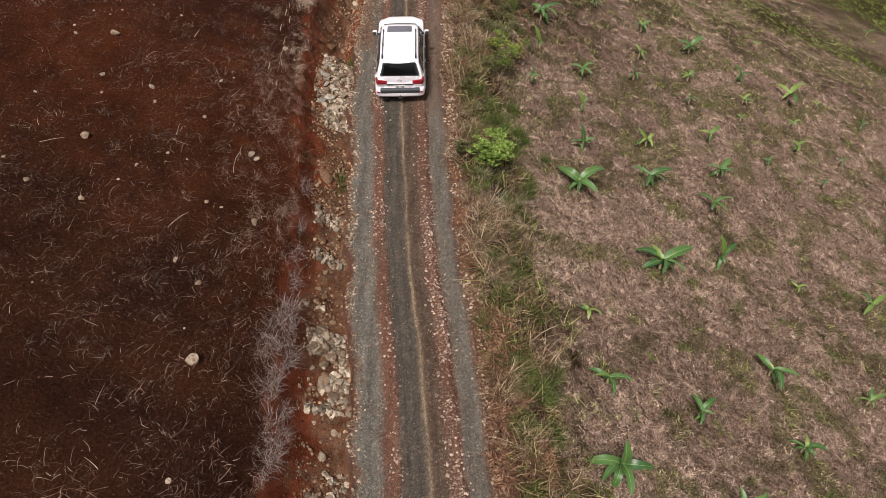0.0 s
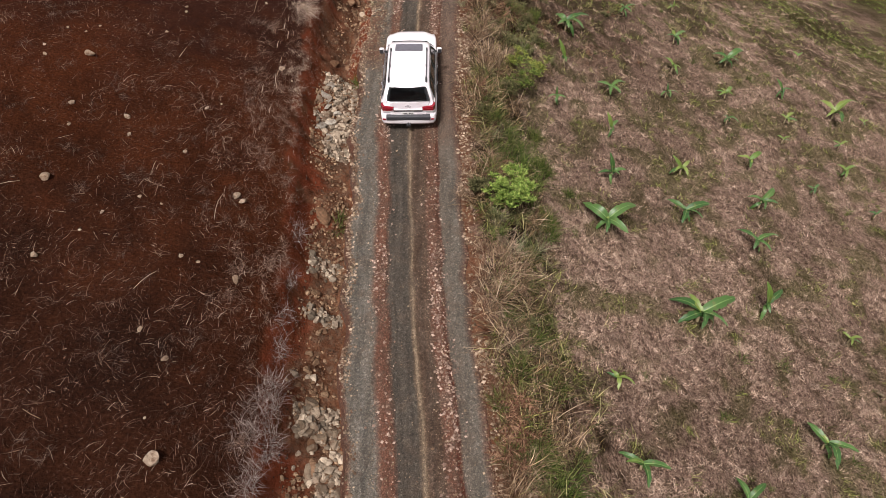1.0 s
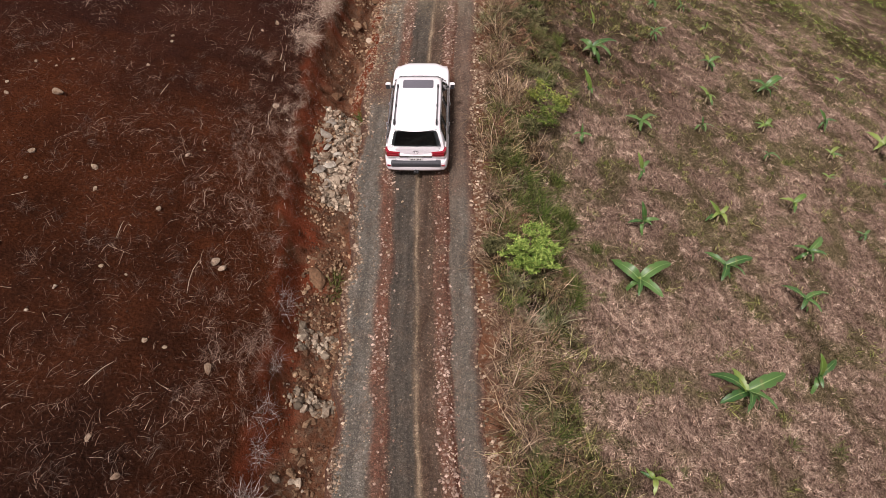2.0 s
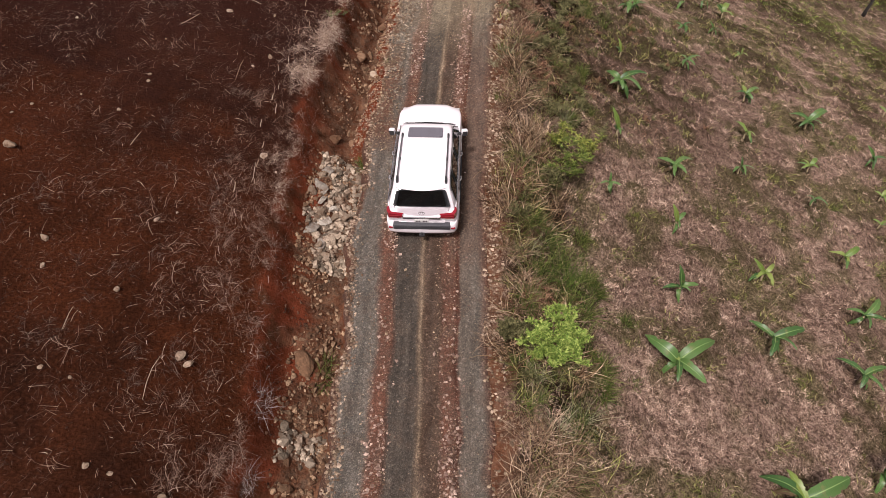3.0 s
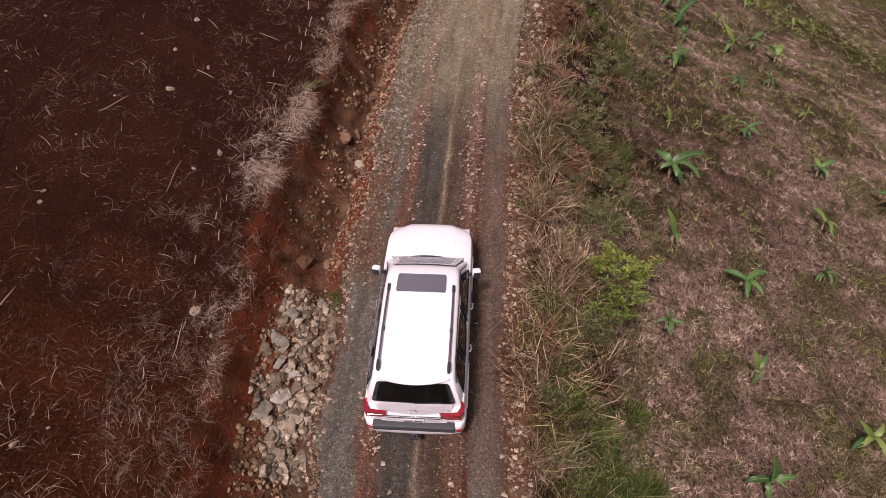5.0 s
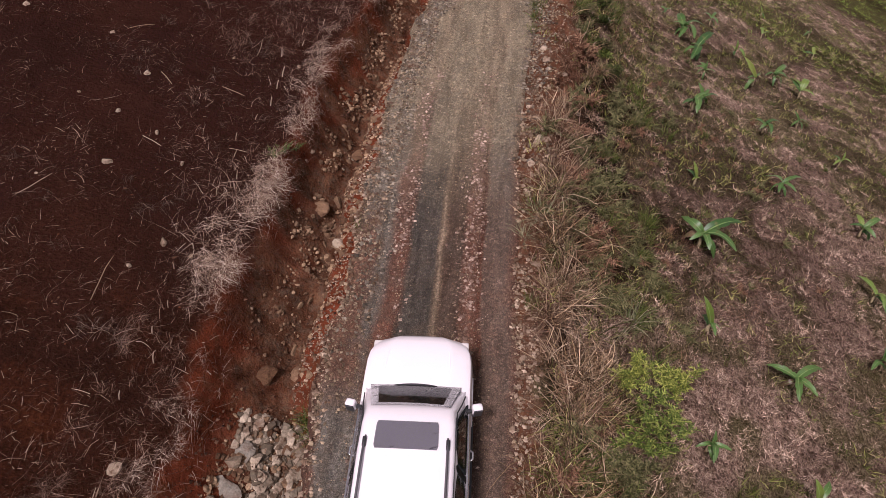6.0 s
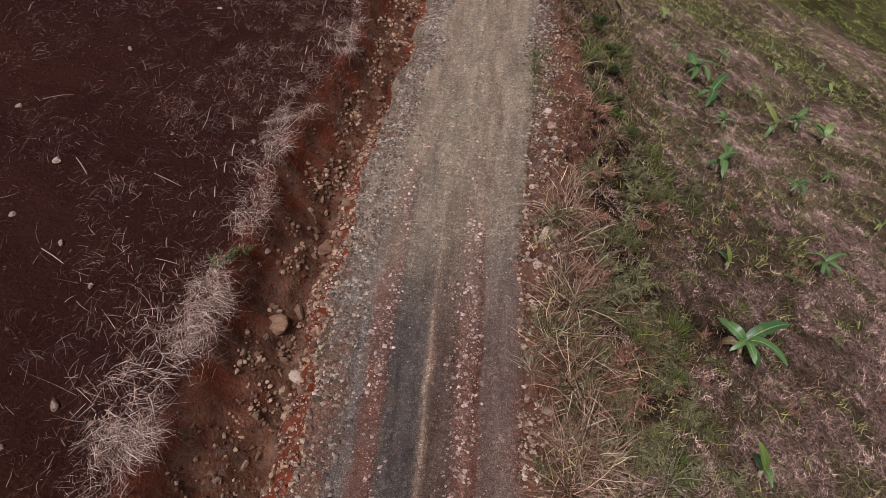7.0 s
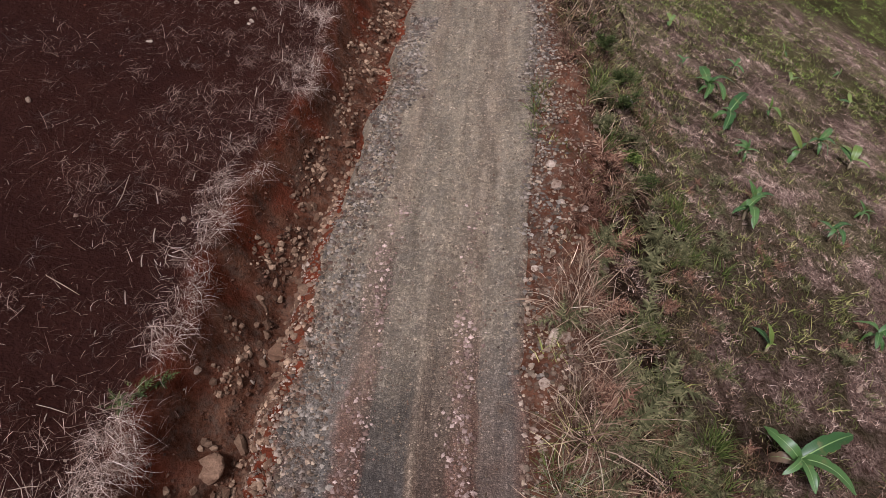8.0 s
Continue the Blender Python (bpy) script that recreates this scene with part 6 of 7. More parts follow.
    for x, y, s in spots:
        ob = new("field_stone", pale[int(rng.integers(6))])
        ob.matrix_basis = Matrix.LocRotScale((x, y, float(land(x, y)) + 0.12 * s), Euler((0.1, 0.1, rng.uniform(0, 6.28))), (s,) * 3)
        tagged(ob, "pale loose stone on dark red ploughed soil", "stone", "field stones")
    # stones on the downhill verge
    for x, y, s in [(0.55, 33.4, 0.32), (0.35, 32.6, 0.2), (0.9, 37.4, 0.26), (0.8, 38.2, 0.3), (1.4, 36.9, 0.22), (0.55, 30.6, 0.25)] + [(float(road_mid(b) + 1.95 + a), float(b), float(0.06 + 0.15 * rng.uniform() ** 2.5)) for a, b in zip(rng.uniform(0.05, 1.9, 80), np.concatenate([rng.uniform(26, 34, 30), rng.uniform(33, 44, 50)]))]:
        ob = new("verge_stone", pale[int(rng.integers(6))])
        ob.matrix_basis = Matrix.LocRotScale((x, y, float(land(x, y)) + 0.1 * s), Euler((0.1, 0.1, rng.uniform(0, 6.28))), (s,) * 3)
        tagged(ob, "pale stone on the bare red roadside verge", "stone", "verge stones")
    for x, y, s in ((6.35, 21.1, 0.2), (8.6, 35.2, 0.2), (9.2, 31.8, 0.16), (4.2, 31.6, 0.15)):
        ob = new("field_stone", pale[1])
        ob.matrix_basis = on_land(x, y, 0.0, 1.0, s)
        tagged(ob, "grey stone in mown dry grass", "stone", "field stones")


def build_gravel():
    rng = np.random.default_rng(12)

    def road_height(n):
        return np.full(n, 0.025)
    # loose gravel: on the reddish strips between the tracks, and along both edges
    parts_of = []
    for n, u0, u1, y0, y1, s0, s1 in ((3600, -1.25, -0.60, 2, 36, 0.02, 0.06), (3600, 0.50, 1.20, 2, 36, 0.02, 0.065), (3200, -1.9, 1.9, 2, 36, 0.015, 0.05), (5200, -1.9, 1.9, 31, 48, 0.02, 0.075), (130, -1.9, 1.9, 2, 47, 0.07, 0.12),
                                      (2600, -1.95, -1.25, 25, 44, 0.03, 0.13)):
        y = rng.uniform(y0, y1, n)
        u = rng.uniform(u0, u1, n)
        parts_of.append((road_mid(y) + u * road_half(y) / 1.95, y, s0 + (s1 - s0) * rng.uniform(0, 1, n) ** 2.5))
    x, y, s = (np.concatenate(q) for q in zip(*parts_of))
    pebbles("road_gravel", x, y, s, 31, PEBBLE, "loose pale gravel on the track", "gravel", road_height(len(x)))
    # pale pebbles left lying on the strips that wheels don't sweep
    n = 9500
    y = rng.uniform(3, 37, n)
    lane = np.where(rng.uniform(0, 1, n) < 0.5, -0.82, 0.90) + 0.15 * rng.normal(size=n)
    keep = rng.uniform(0, 1, n) < 0.2 + smooth(0.42, 0.56, fbm(lane, y * 0.6, 87))
    lane, y = lane[keep], y[keep]
    pebbles("strip_gravel", road_mid(y) + lane, y, 0.025 + 0.10 * rng.uniform(0, 1, len(y)) ** 2.4, 37, STRIP_GRAVEL, "pale pinkish pebbles between the wheel tracks", "gravel", np.full(len(y), 0.025), 0.6)
    parts_of = []
    for n, side, o0, o1, y0, y1, s0, s1 in ((3000, 1, -0.12, 0.55, 2, 48, 0.03, 0.13), (3500, -1, -0.34, 0.12, 2, 48, 0.03, 0.12), (3000, 1, 0.05, 1.7, 32.5, 44.5, 0.03, 0.14)):
        y = rng.uniform(y0, y1, n)
        o = rng.uniform(o0, o1, n) * rng.uniform(0.4, 1, n)
        keep = rng.uniform(0, 1, n) < 0.35 + smooth(0.40, 0.60, fbm(o * 3 + side, y * 1.3, 83))
        y, o, n = y[keep], o[keep], int(keep.sum())
        parts_of.append((np.where(side > 0, road_mid(y) + road_half(y) + o, road_left(y) - o), y, s0 + (s1 - s0) * rng.uniform(0, 1, n) ** 3))
    x, y, s = (np.concatenate(q) for q in zip(*parts_of))
    pebbles("edge_gravel", x, y, s, 32, PEBBLE, "pale gravel along the road edges", "gravel", np.maximum(land(x, y), np.where((x > road_left(y)) & (x < road_mid(y) + road_half(y)), 0.0, -9)), 0.7, True)
    parts_of = []
    for n, side, o0, o1, y0, y1 in ((3000, 1, -0.45, 0.7, 32, 47), (6500, -1, -1.0, 0.12, 25, 45)):
        y = y0 + (y1 - y0) * np.sqrt(rng.uniform(0, 1, n))
        o = o0 + (o1 - o0) * (rng.uniform(0, 1, n) + rng.uniform(0, 1, n)) / 2 + 0.7 * (fbm(y * 0.7, np.zeros(n), 88) - 0.5)
        parts_of.append((np.where(side > 0, road_mid(y) + road_half(y) + o, road_left(y) - o), y, 0.03 + 0.13 * rng.uniform(0, 1, n) ** 2.6))
    x, y, s = (np.concatenate(q) for q in zip(*parts_of))
    pebbles("shoulder_gravel", x, y, s, 38, GREY_GRAVEL, "coarse grey gravel spilling off the road shoulder", "gravel", np.maximum(land(x, y), np.where((x > road_left(y)) & (x < road_mid(y) + road_half(y)), 0.01, -9)), 0.7)
    n = 9000
    y = rng.uniform(4, 34, n)
    o = rng.uniform(-0.15, 0.6, n) * rng.uniform(0.5, 1, n)
    side = np.where(rng.uniform(0, 1, n) < 0.55, 1, -1)
    o = np.where(side < 0, 0.06 - 0.75 * np.abs(o), o)
    keep = rng.uniform(0, 1, n) < 0.15 + smooth(0.40, 0.56, fbm(o + 5 * side, y * 0.7, 85))
    x, y = (np.where(side > 0, road_mid(y) + road_half(y) + o, road_left(y) - o))[keep], y[keep]
    pebbles("verge_gravel", x, y, 0.025 + 0.12 * rng.uniform(0, 1, len(x)) ** 3, 36, PALE_GRAVEL, "pale pinkish pebbles on the red verge", "gravel", np.maximum(land(x, y), 0.0), 0.8)
    # rubble and clods of the ditch, clods of the field
    n = 24000
    y = rng.uniform(2, 48, n)
    w = rng.uniform(0.18, 0.99, n)
    e, l = bank_edge(y), road_left(y)
    heap = np.interp(y, (2, 7.5, 8.5, 10.5, 11.5, 12.8, 13.5, 15, 16, 20, 21, 24.6, 25.2, 28, 30, 48), (0.3, 0.4, 0.9, 0.9, 0.3, 0.3, 0.8, 0.8, 0.6, 0.6, 1.0, 1.0, 0.3, 0.4, 0.85, 0.7))
    keep = rng.uniform(0, 1, n) < heap * smooth(0.36, 0.56, fbm(w * 4, y * 1.1, 81)) * smooth(0.12, 0.4, w + 0.15 - 0.12 * smooth(24.5, 27, y))
    x, y, heap = (e + w * (l - e))[keep], y[keep], heap[keep]
    # the heaped stretch, packed with broken stone
    q = 2600
    y2 = rng.uniform(20.4, 25.0, q)
    w2 = rng.uniform(0.2, 0.97, q)
    inside = w2 + 1.1 * (fbm(w2 * 2, y2 * 1.3, 89) - 0.5) > 0.30
    w2, y2 = w2[inside], y2[inside]
    q = len(y2)
    e2, l2 = bank_edge(y2), road_left(y2)
    pebbles("packed_rubble", e2 + w2 * (l2 - e2), y2, 0.06 + 0.27 * rng.uniform(0, 1, q) ** 2.4, 35, PACKED, "packed pale broken stone in the ditch", "rubble", None, 0.8, True, -0.10)
    q = 1500
    y2 = np.concatenate([rng.uniform(7.6, 11.2, q), rng.uniform(13.0, 15.4, q // 2), rng.uniform(4, 6, q // 4)])
    w2 = rng.uniform(0.22, 0.88, len(y2))
    inside = fbm(w2 * 2.4, y2 * 1.2, 90) > 0.47
    w2, y2 = w2[inside], y2[inside]
    e2, l2 = bank_edge(y2), road_left(y2)
    pebbles("washed_rubble", e2 + w2 * (l2 - e2), y2, 0.06 + 0.26 * rng.uniform(0, 1, len(y2)) ** 2.4, 39, PACKED, "washed pale stones in the muddy ditch", "rubble", None, 0.8, True, -0.08)
    n = 11000
    y3 = rng.uniform(3, 47, n)
    w3 = rng.uniform(0.0, 0.98, n)
    inside = fbm(w3 * 3, y3 * 1.4, 92) > 0.42
    w3, y3 = w3[inside], y3[inside]
    e3, l3 = bank_edge(y3), road_left(y3)
    pebbles("ditch_crumbs", e3 + w3 * (l3 - e3), y3, 0.025 + 0.09 * rng.uniform(0, 1, len(y3)) ** 2.5, 40, EARTH_CRUMB, "brown crumbs of earth in the ditch", "soil", None, 0.7)
    n = 3600
    y4 = rng.uniform(24.5, 38, n)
    w4 = rng.uniform(0.69, 1.0, n)
    e4, l4 = bank_edge(y4), road_left(y4)
    pebbles("shelf_pebbles", e4 + w4 * (l4 - e4), y4, 0.02 + 0.07 * rng.uniform(0, 1, n) ** 2.6, 41, PALE_GRAVEL, "small pinkish pebbles on a shelf of red earth", "gravel", None, 0.7)
    pebbles("ditch_rubble", x, y, 0.035 + (0.08 + 0.12 * heap) * rng.uniform(0, 1, len(x)) ** 2, 33, RUBBLE, "broken stone rubble in the ditch", "rubble", None, 0.75, True, -0.08)
    n = 6000
    y = rng.uniform(0, 52, n)
    x = bank_edge(y) - 10.5 * rng.uniform(0, 1, n) ** 0.8
    pebbles("soil_clods", x, y, 0.02 + 0.07 * rng.uniform(0, 1, n) ** 3, 34, RED_CLOD, "dark red clods of ploughed soil", "soil", None, 0.6)


# ---------------------------------------------------------------- litter and grass cover
def build_litter():
    rng = np.random.default_rng(21)
    n = 60000
    y = rng.uniform(0, 54, n)
    d = 11.5 * rng.uniform(0, 1, n) ** 0.9 + 0.05
    x = bank_edge(y) - d
    thick = fbm(x * 0.8, y * 0.8, 91)
    keep = rng.uniform(0, 1, n) < (smooth(0.38, 0.62, thick) + 0.12 + 0.5 * (1 - smooth(0.2, 1.6, d))) * (0.8 + 0.2 * smooth(12, 20, y))
    x, y = x[keep], y[keep]
    n = len(x)
    way, up = directions(rng, n, -6, 22)
    length = 0.05 + 0.36 * rng.uniform(0, 1, n) ** 2.6
    root = np.stack([x, y, land(x, y) + 0.015 + 0.03 * rng.uniform(0, 1, n)], -1)
    v, f = strips(root, way, up, length, rng.uniform(0.005, 0.010, n), rng.uniform(-0.3, 0.5, n), rng, 2, 1.0, 0.26)
    tagged(new("straw_litter", mesh_from("straw_litter", v, f, STRAW)), "scattered dry stalks on dark red soil", "litter", kind="stuff")
    # raked heaps of bent stalks that lie about the field, each with its own lie
    n, each = 620, 34
    y = rng.uniform(3, 52, n)
    x = bank_edge(y) - 0.8 - 11.0 * rng.uniform(0, 1, n)
    lie, tight = rng.uniform(0, 2 * np.pi, n), rng.uniform(0.5, 1.4, n)
    fill = rng.uniform(0.15, 1.0, n) ** 1.5
    keep = rng.uniform(0, 1, (n, each)) < fill[:, None]
    x, y, lie, tight = (np.repeat(q, each)[keep.ravel()] for q in (x, y, lie, tight))
    n = len(x)
    along, over = 0.34 * tight * rng.normal(size=n), 0.13 * tight * rng.normal(size=n)
    x, y = x + along * np.cos(lie) - over * np.sin(lie), y + along * np.sin(lie) + over * np.cos(lie)
    way, up = directions(rng, n, -4, 32)
    way = way + 0.6 * np.stack([np.cos(lie), np.sin(lie), np.zeros(n)], -1)
    way /= np.linalg.norm(way, axis=1, keepdims=True)
    root = np.stack([x, y, land(x, y) + 0.01 + 0.05 * rng.uniform(0, 1, n)], -1)
    v, f = strips(root, way, up, 0.08 + 0.42 * rng.uniform(0, 1, n) ** 1.8, rng.uniform(0.005, 0.011, n), rng.uniform(-0.1, 0.7, n), rng, 4, 1.3, 0.5)
    tagged(new("stalk_heaps", mesh_from("stalk_heaps", v, f, BROWN_TUFT)), "small heaps of bent dry stalks on ploughed soil", "litter", kind="stuff")
    # tangled bleached stalks near the brink
    n = 14000
    y = rng.uniform(2, 50, n)
    d = 2.6 * rng.uniform(0, 1, n) ** 1.6 - 0.2
    x = bank_edge(y) - d
    keep = rng.uniform(0, 1, n) < (0.08 + smooth(0.42, 0.58, fbm(x * 1.2, y * 0.9, 93))) * (0.35 + 0.65 * smooth(13, 17, y) - 0.4 * smooth(30, 34, y) + 0.5 * smooth(34, 38, y))
    x, y = x[keep], y[keep]
    n = len(x)
    way, up = directions(rng, n, -5, 40)
    root = np.stack([x, y, land(x, y) + 0.02], -1)
    v, f = strips(root, way, up, rng.uniform(0.10, 0.40, n), rng.uniform(0.004, 0.009, n), rng.uniform(0.0, 0.5, n), rng, 3, 1.2, 0.18)
    tagged(new("tangled_stalks", mesh_from("tangled_stalks", v, f, BROWN_TUFT)), "tangled bleached stalks along the field edge", "litter", kind="stuff")
    # thick canes lying about, and cut stubs in a row along the brink
    cane = [mesh_of("dry_cane", tube([(-0.5, 0, 0.03), (-0.15, 0.03 * (i - 1), 0.05), (0.2, 0.02, 0.05), (0.5, 0.06 * (1 - i), 0.035)], [0.005, 0.008, 0.007, 0.003], 6), CANE) for i in range(3)]
    stub = [mesh_of("cut_stub", tube([(0, 0, -0.06), (0.01 * i, 0, 0.12), (0.02, 0.01, 0.26)], [0.012, 0.011, 0.006], 6), CANE) for i in range(3)]
    for x, y, turn, s in [(-7.9, 12.4, 1.0, 0.75), (-6.9, 15.4, 1.62, 1.0), (-6.7, 22.3, 1.60, 1.0), (-8.2, 26.6, 1.6, 1.1), (-9.3, 33.0, 2.3, 1.0), (-7.6, 35.5, 1.6, 0.9), (-7.8, 33.2, -0.6, 1.2), (-10.2, 28.4, 0.9, 0.8), (-9.8, 22.2, 1.3, 0.9),
                          (-8.8, 30.6, 2.6, 0.9), (-10.6, 34.8, 0.4, 0.8), (-7.4, 18.2, 1.8, 0.7), (-9.0, 8.6, 2.7, 0.7), (-8.9, 16.4, 1.6, 0.6), (-12.0, 14.6, 0.3, 0.9), (-6.9, 29.9, 0.2, 0.7), (-7.1, 31.1, 2.9, 0.8)]:
        ob = new("dry_cane", cane[int(rng.integers(3))])
        ob.matrix_basis = on_land(x, y, -0.02, turn, s)
        tagged(ob, "long dry pale cane lying on dark red soil", "cane", "dry canes")
    for k in range(34):
        y = 20.5 + 0.74 * k + rng.uniform(-0.15, 0.15)
        x = float(bank_edge(y)) - rng.uniform(0.7, 1.2)
        ob = new("cut_stub", stub[int(rng.integers(3))])
        ob.matrix_basis = on_land(x, y, 0.0, 0.0, rng.uniform(0.8, 1.3), (rng.normal() * 0.10, 0.33 + rng.normal() * 0.10))
        tagged(ob, "pale split cane stub standing in red soil", "cane stub", "cut cane stubs")
    ob = new("leaning_stick", cane[0])
    ob.matrix_basis = Matrix.Translation((1.75, 34.4, float(land(1.75, 34.4)) + 0.45)) @ pose(0, 0, 0, 0, -68, 70)
    tagged(ob, "thin pale stick standing among ferns", "stick")


def build_grass_cover():
    rng = np.random.default_rng(22)

    def cover(name, n, material, label, chance, length, width, low, high, blades=14, spread=0.11, comb=0.55, x0=0.35, x1=36.0, y1=74.0, power=1.6, segments=2, open_ground=0.0):
        """Clumps of blades that lie or stand round their own middles, with gaps between."""
        y = rng.uniform(0, y1, n)
        o = x0 + x1 * rng.uniform(0, 1, n) ** power
        x = road_mid(y) + 1.95 + o
        keep = rng.uniform(0, 1, n) < chance(x, y, o) * (1 - 0.88 * earth_heap(x, y)) * (1 - 0.85 * bare_strip(x, y)) * (1 - open_ground * gaps(x, y))
        x, y = np.repeat(x[keep], blades), np.repeat(y[keep], blades)
        tone = np.repeat(np.clip(rng.normal(0.5, 0.26, int(keep.sum())), 0, 1), blades)
        size = np.repeat(rng.uniform(0.7, 1.2, int(keep.sum())), blades)
        lie = np.repeat(rng.uniform(0, 2 * np.pi, int(keep.sum())), blades)
        k = len(x)
        x, y = x + spread * rng.normal(size=k), y + spread * rng.normal(size=k)
        way, up = directions(rng, k, low, high)
        # each clump is combed one way
        way = way + comb * np.stack([np.cos(lie), np.sin(lie), np.zeros(k)], -1)
        way /= np.linalg.norm(way, axis=1, keepdims=True)
        root = np.stack([x, y, land(x, y) - 0.01], -1)
        size = size * (length[0] + (length[1] - length[0]) * rng.uniform(0, 1, k) ** 1.3)
        v, f = strips(root, way, up, size, rng.uniform(*width, k), rng.uniform(-0.1, 0.8, k), rng, segments, 1.25, 0.3)
        tagged(new(name, mesh_from(name, v, f, material, tone=np.repeat(tone, 2 * segments + 1))), label, "grass", kind="stuff")

    patchy = lambda x, y, s: smooth(0.30, 0.62, fbm(x * 1.1, y * 1.1, s))
    clumps = lambda x, y, s: 0.22 + 0.78 * smooth(0.42, 0.58, fbm(x * 2.4, y * 2.4, s, 3))
    old = worn
    bare = lambda x, y, o: (0.4 + 0.6 * patchy(x, y, 95)) * (1 - 0.7 * greenness(x, y)) * smooth(0.2, 1.2, o) * clumps(x, y, 96)
    cover("mown_dry_grass", 84000, DRY_FIELD, "mown pinkish-brown dry grass covering the slope", lambda x, y, o: bare(x, y, o) * (1 - 0.85 * old(x, y)), (0.06, 0.21), (0.008, 0.017), 0, 60, 20, 0.085, 0.5, segments=1)
    cover("weathered_dry_grass", 80000, DULL_FIELD, "weathered purplish-brown dry grass on the slope", lambda x, y, o: bare(x, y, o) * (0.15 + 0.85 * old(x, y)), (0.06, 0.21), (0.008, 0.017), 0, 60, 20, 0.085, 0.5, segments=1)
    cover("green_field_grass", 21000, GREEN_FIELD, "short green grass in patches on the slope", lambda x, y, o: np.clip(greenness(x, y) * 0.8 + 0.13 * patchy(x, y, 97), 0, 1) * smooth(0.2, 0.9, o) * clumps(x, y, 98), (0.12, 0.40), (0.010, 0.024), 15, 75)
    far_part = lambda x, y, o: np.clip(lush_band(x, y) + 0.15 * smooth(56, 70, 0.53 * x + 0.85 * y), 0, 1)
    cover("rough_far_grass", 15000, FAR_GREEN, "rough olive-green grass on the far slope", far_part, (0.12, 0.36), (0.012, 0.026), 10, 75, 16, 0.16, 0.55, 4.0, 60.0, 110.0, segments=1)
    # long grass of the verge: straw nearest the track, green behind it
    in_strip = lambda o, a, b: smooth(a - 0.25, a + 0.25, o) * (1 - smooth(b - 0.5, b + 0.5, o))
    mosaic = lambda x, y: fbm(x * 0.75, y * 0.6, 101, 4)
    ragged = lambda x, y: 4.2 * (fbm(x * 0.55, y * 0.55, 105, 3) - 0.5) + 1.6 * (fbm(x * 2.2, y * 2.2, 106, 2) - 0.5)
    cover("long_verge_straw", 5200, LONG_STRAW, "long arching straw-coloured grass along the track", lambda x, y, o: in_strip(o + 0.6 * ragged(x, y), 0.3, 2.5) * (1 - 0.9 * smooth(0.46, 0.56, mosaic(x, y))) * (1 - 0.8 * smooth(29, 32, y)), (0.30, 1.00), (0.009, 0.020), 15, 75, 14, 0.12, 0.9, 0.2, 2.4, 50.0, 1.0, 3, open_ground=0.85)
    cover("long_verge_green", 2300, LONG_GREEN, "long grey-green grass behind the straw verge", lambda x, y, o: in_strip(o + ragged(x, y), 0.7, 2.9 + 0.8 * smooth(28, 34, y)) * (0.05 + 0.80 * smooth(0.50, 0.58, mosaic(x, y))) * (1 - 0.7 * smooth(27, 31, y)), (0.30, 0.90), (0.009, 0.019), 20, 80, 16, 0.13, 0.7, 0.3, 4.0, 50.0, 1.0, 3, open_ground=0.85)
    upper = lambda y: smooth(26, 30, y)
    cover("russet_cover", 9500, LONG_RUST, "low withered russet growth on the upper verge", lambda x, y, o: (upper(y) + (1 - upper(y)) * 0.8 * in_strip(o + ragged(x, y), 0.5, 2.6)) * (1 - smooth(0.46, 0.56, mosaic(x + 9, y))) * (1 - 0.7 * smooth(2.5, 7, o)), (0.14, 0.45), (0.006, 0.014), 0, 60, 14, 0.13, 0.6, 0.3, 8.0, 52.0, 1.2, open_ground=0.85)
    cover("dark_fern_mat", 10000, DARK_MAT, "dense low dark olive fern growth on the upper slope", lambda x, y, o: (upper(y) * in_strip(o + ragged(x, y), 1.3, 5.0) + (1 - upper(y)) * in_strip(o + ragged(x, y), 0.8, 3.0)) * smooth(0.40, 0.56, mosaic(x + 4, y)), (0.14, 0.46), (0.005, 0.012), 0, 65, 18, 0.12, 0.7, 0.6, 8.5, 54.0, 1.1, open_ground=0.85)


def build_rag():
    """A crumpled pale scrap lying by the small bush."""
    rng = np.random.default_rng(30)
    bm = bmesh.new()
    n = 9
    rows = [[bm.verts.new((0.42 * (i / n - 0.5), 0.30 * (j / n - 0.5) + 0.03 * math.sin(i), 0.06 + 0.07 * rng.uniform() + 0.06 * math.sin(i * 1.1 + j * 0.7))) for i in range(n + 1)] for j in range(n + 1)]
    for r, q in zip(rows, rows[1:]):
        for i in range(n):
            bm.faces.new((r[i], r[i + 1], q[i + 1], q[i]))
    bmesh.ops.solidify(bm, geom=list(bm.faces), thickness=0.01)
    ob = new("rag", mesh_of("rag", bm, RAG))
    ob.matrix_basis = on_land(3.38, 42.6, 0.02, 0.7, 1.0)
    tagged(ob, "crumpled pale scrap in rough grass", "scrap")


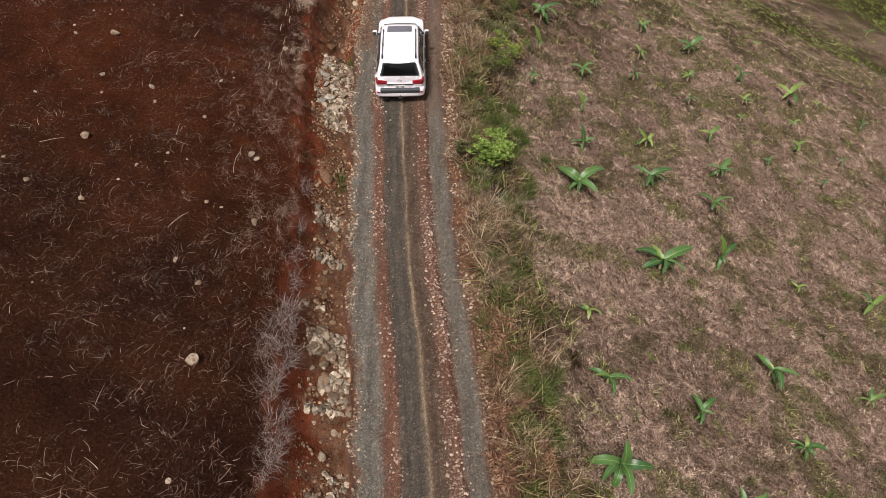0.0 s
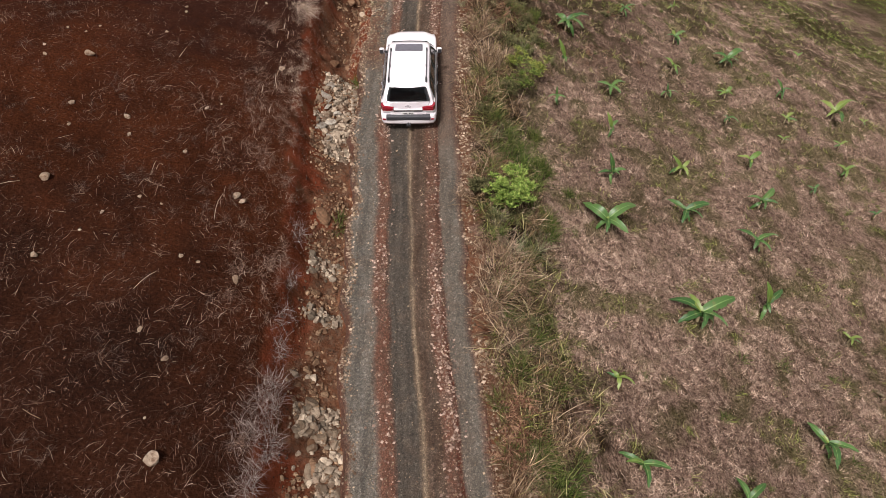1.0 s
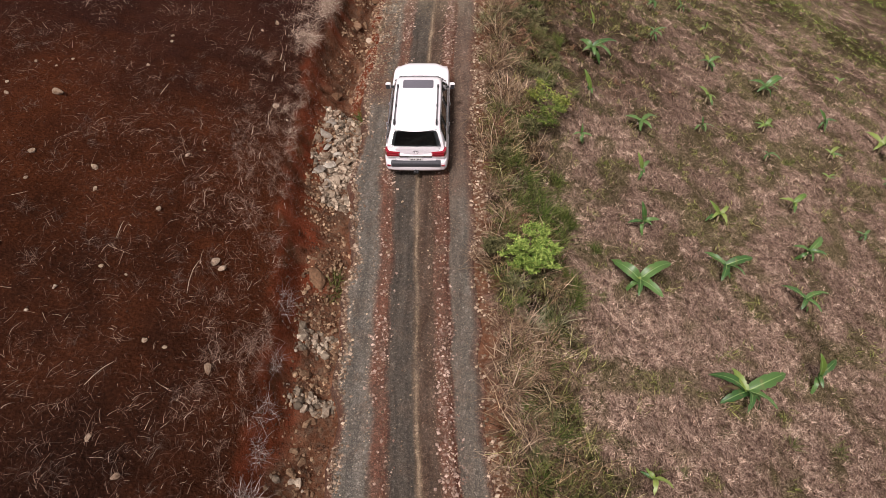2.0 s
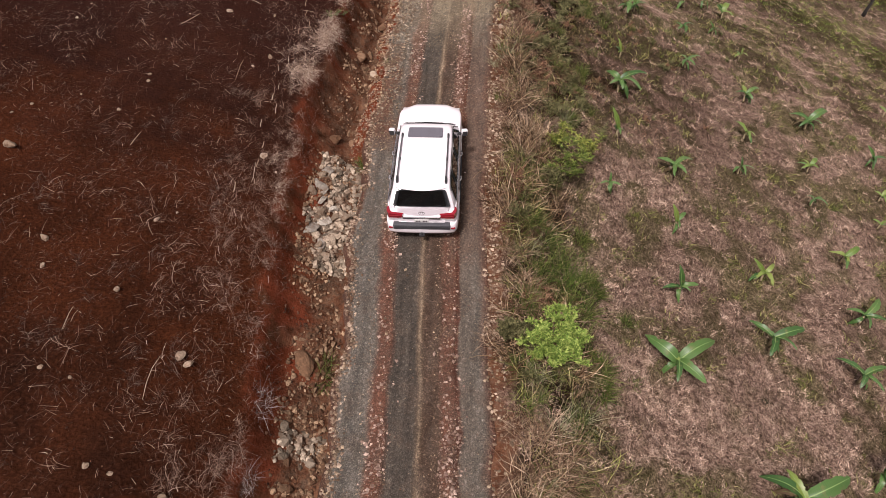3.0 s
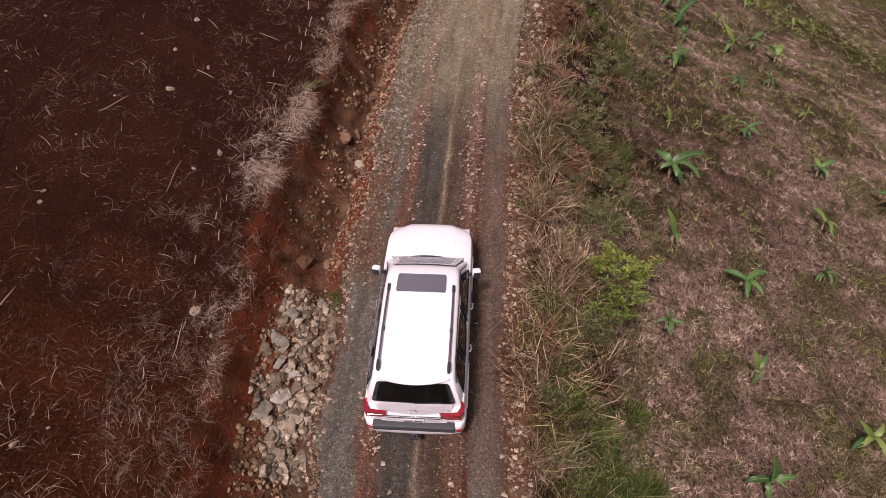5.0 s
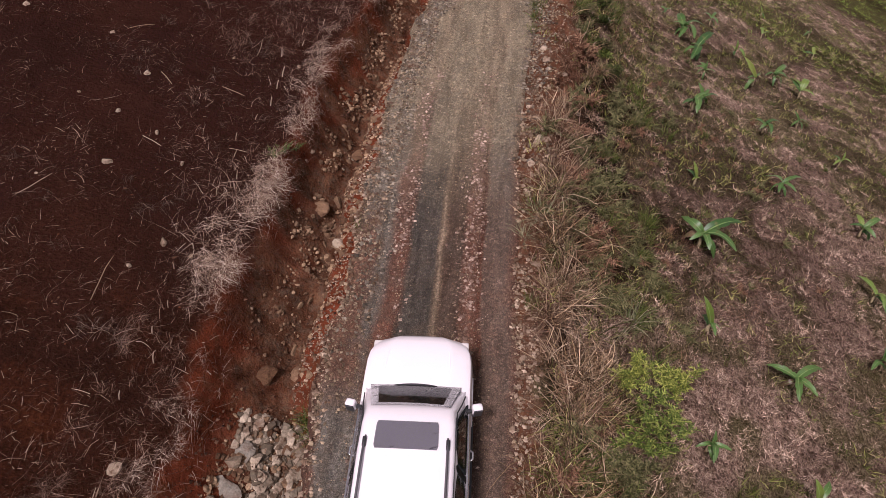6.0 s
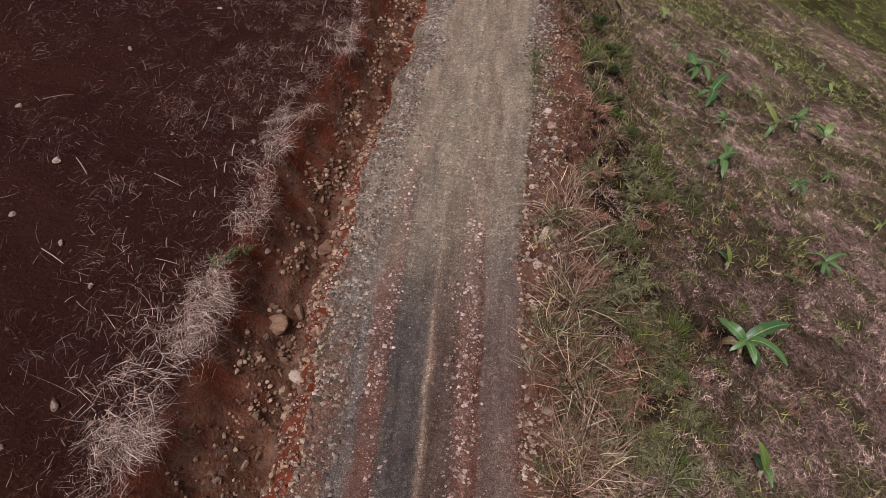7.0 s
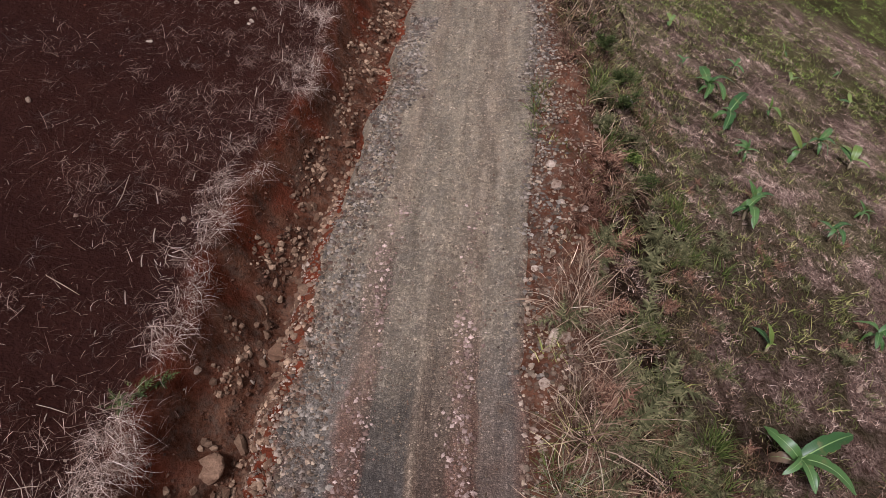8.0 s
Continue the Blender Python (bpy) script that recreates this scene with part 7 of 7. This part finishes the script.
def build_trunk():
    """A dark leaning trunk with broken limbs on the far slope."""
    trunk = new("tree_trunk", mesh_of("tree_trunk", tube([(0, 0, -0.2), (0.05, 0.02, 0.5), (0.22, 0.05, 1.2), (0.40, 0.12, 1.9), (0.72, 0.2, 2.6)], [0.20, 0.15, 0.12, 0.09, 0.05], 9), BURNT, True))
    part("limb", mesh_of("limb", tube([(0.20, 0.05, 1.1), (-0.05, 0.1, 1.6), (-0.22, 0.16, 2.0)], [0.06, 0.045, 0.02], 7), BURNT, True), trunk)
    part("limb", mesh_of("limb", tube([(0.36, 0.10, 1.75), (0.66, -0.1, 1.95), (0.90, -0.2, 2.0)], [0.05, 0.04, 0.02], 7), BURNT, True), trunk)
    trunk.matrix_basis = on_land(34.0, 65.2, 0.0, 0.3)
    tagged(trunk, "dark leaning tree trunk with broken limbs in rough grass", "tree trunk")


build_stones()
build_trunk()
build_gravel()
build_litter()
build_grass_cover()
build_rag()
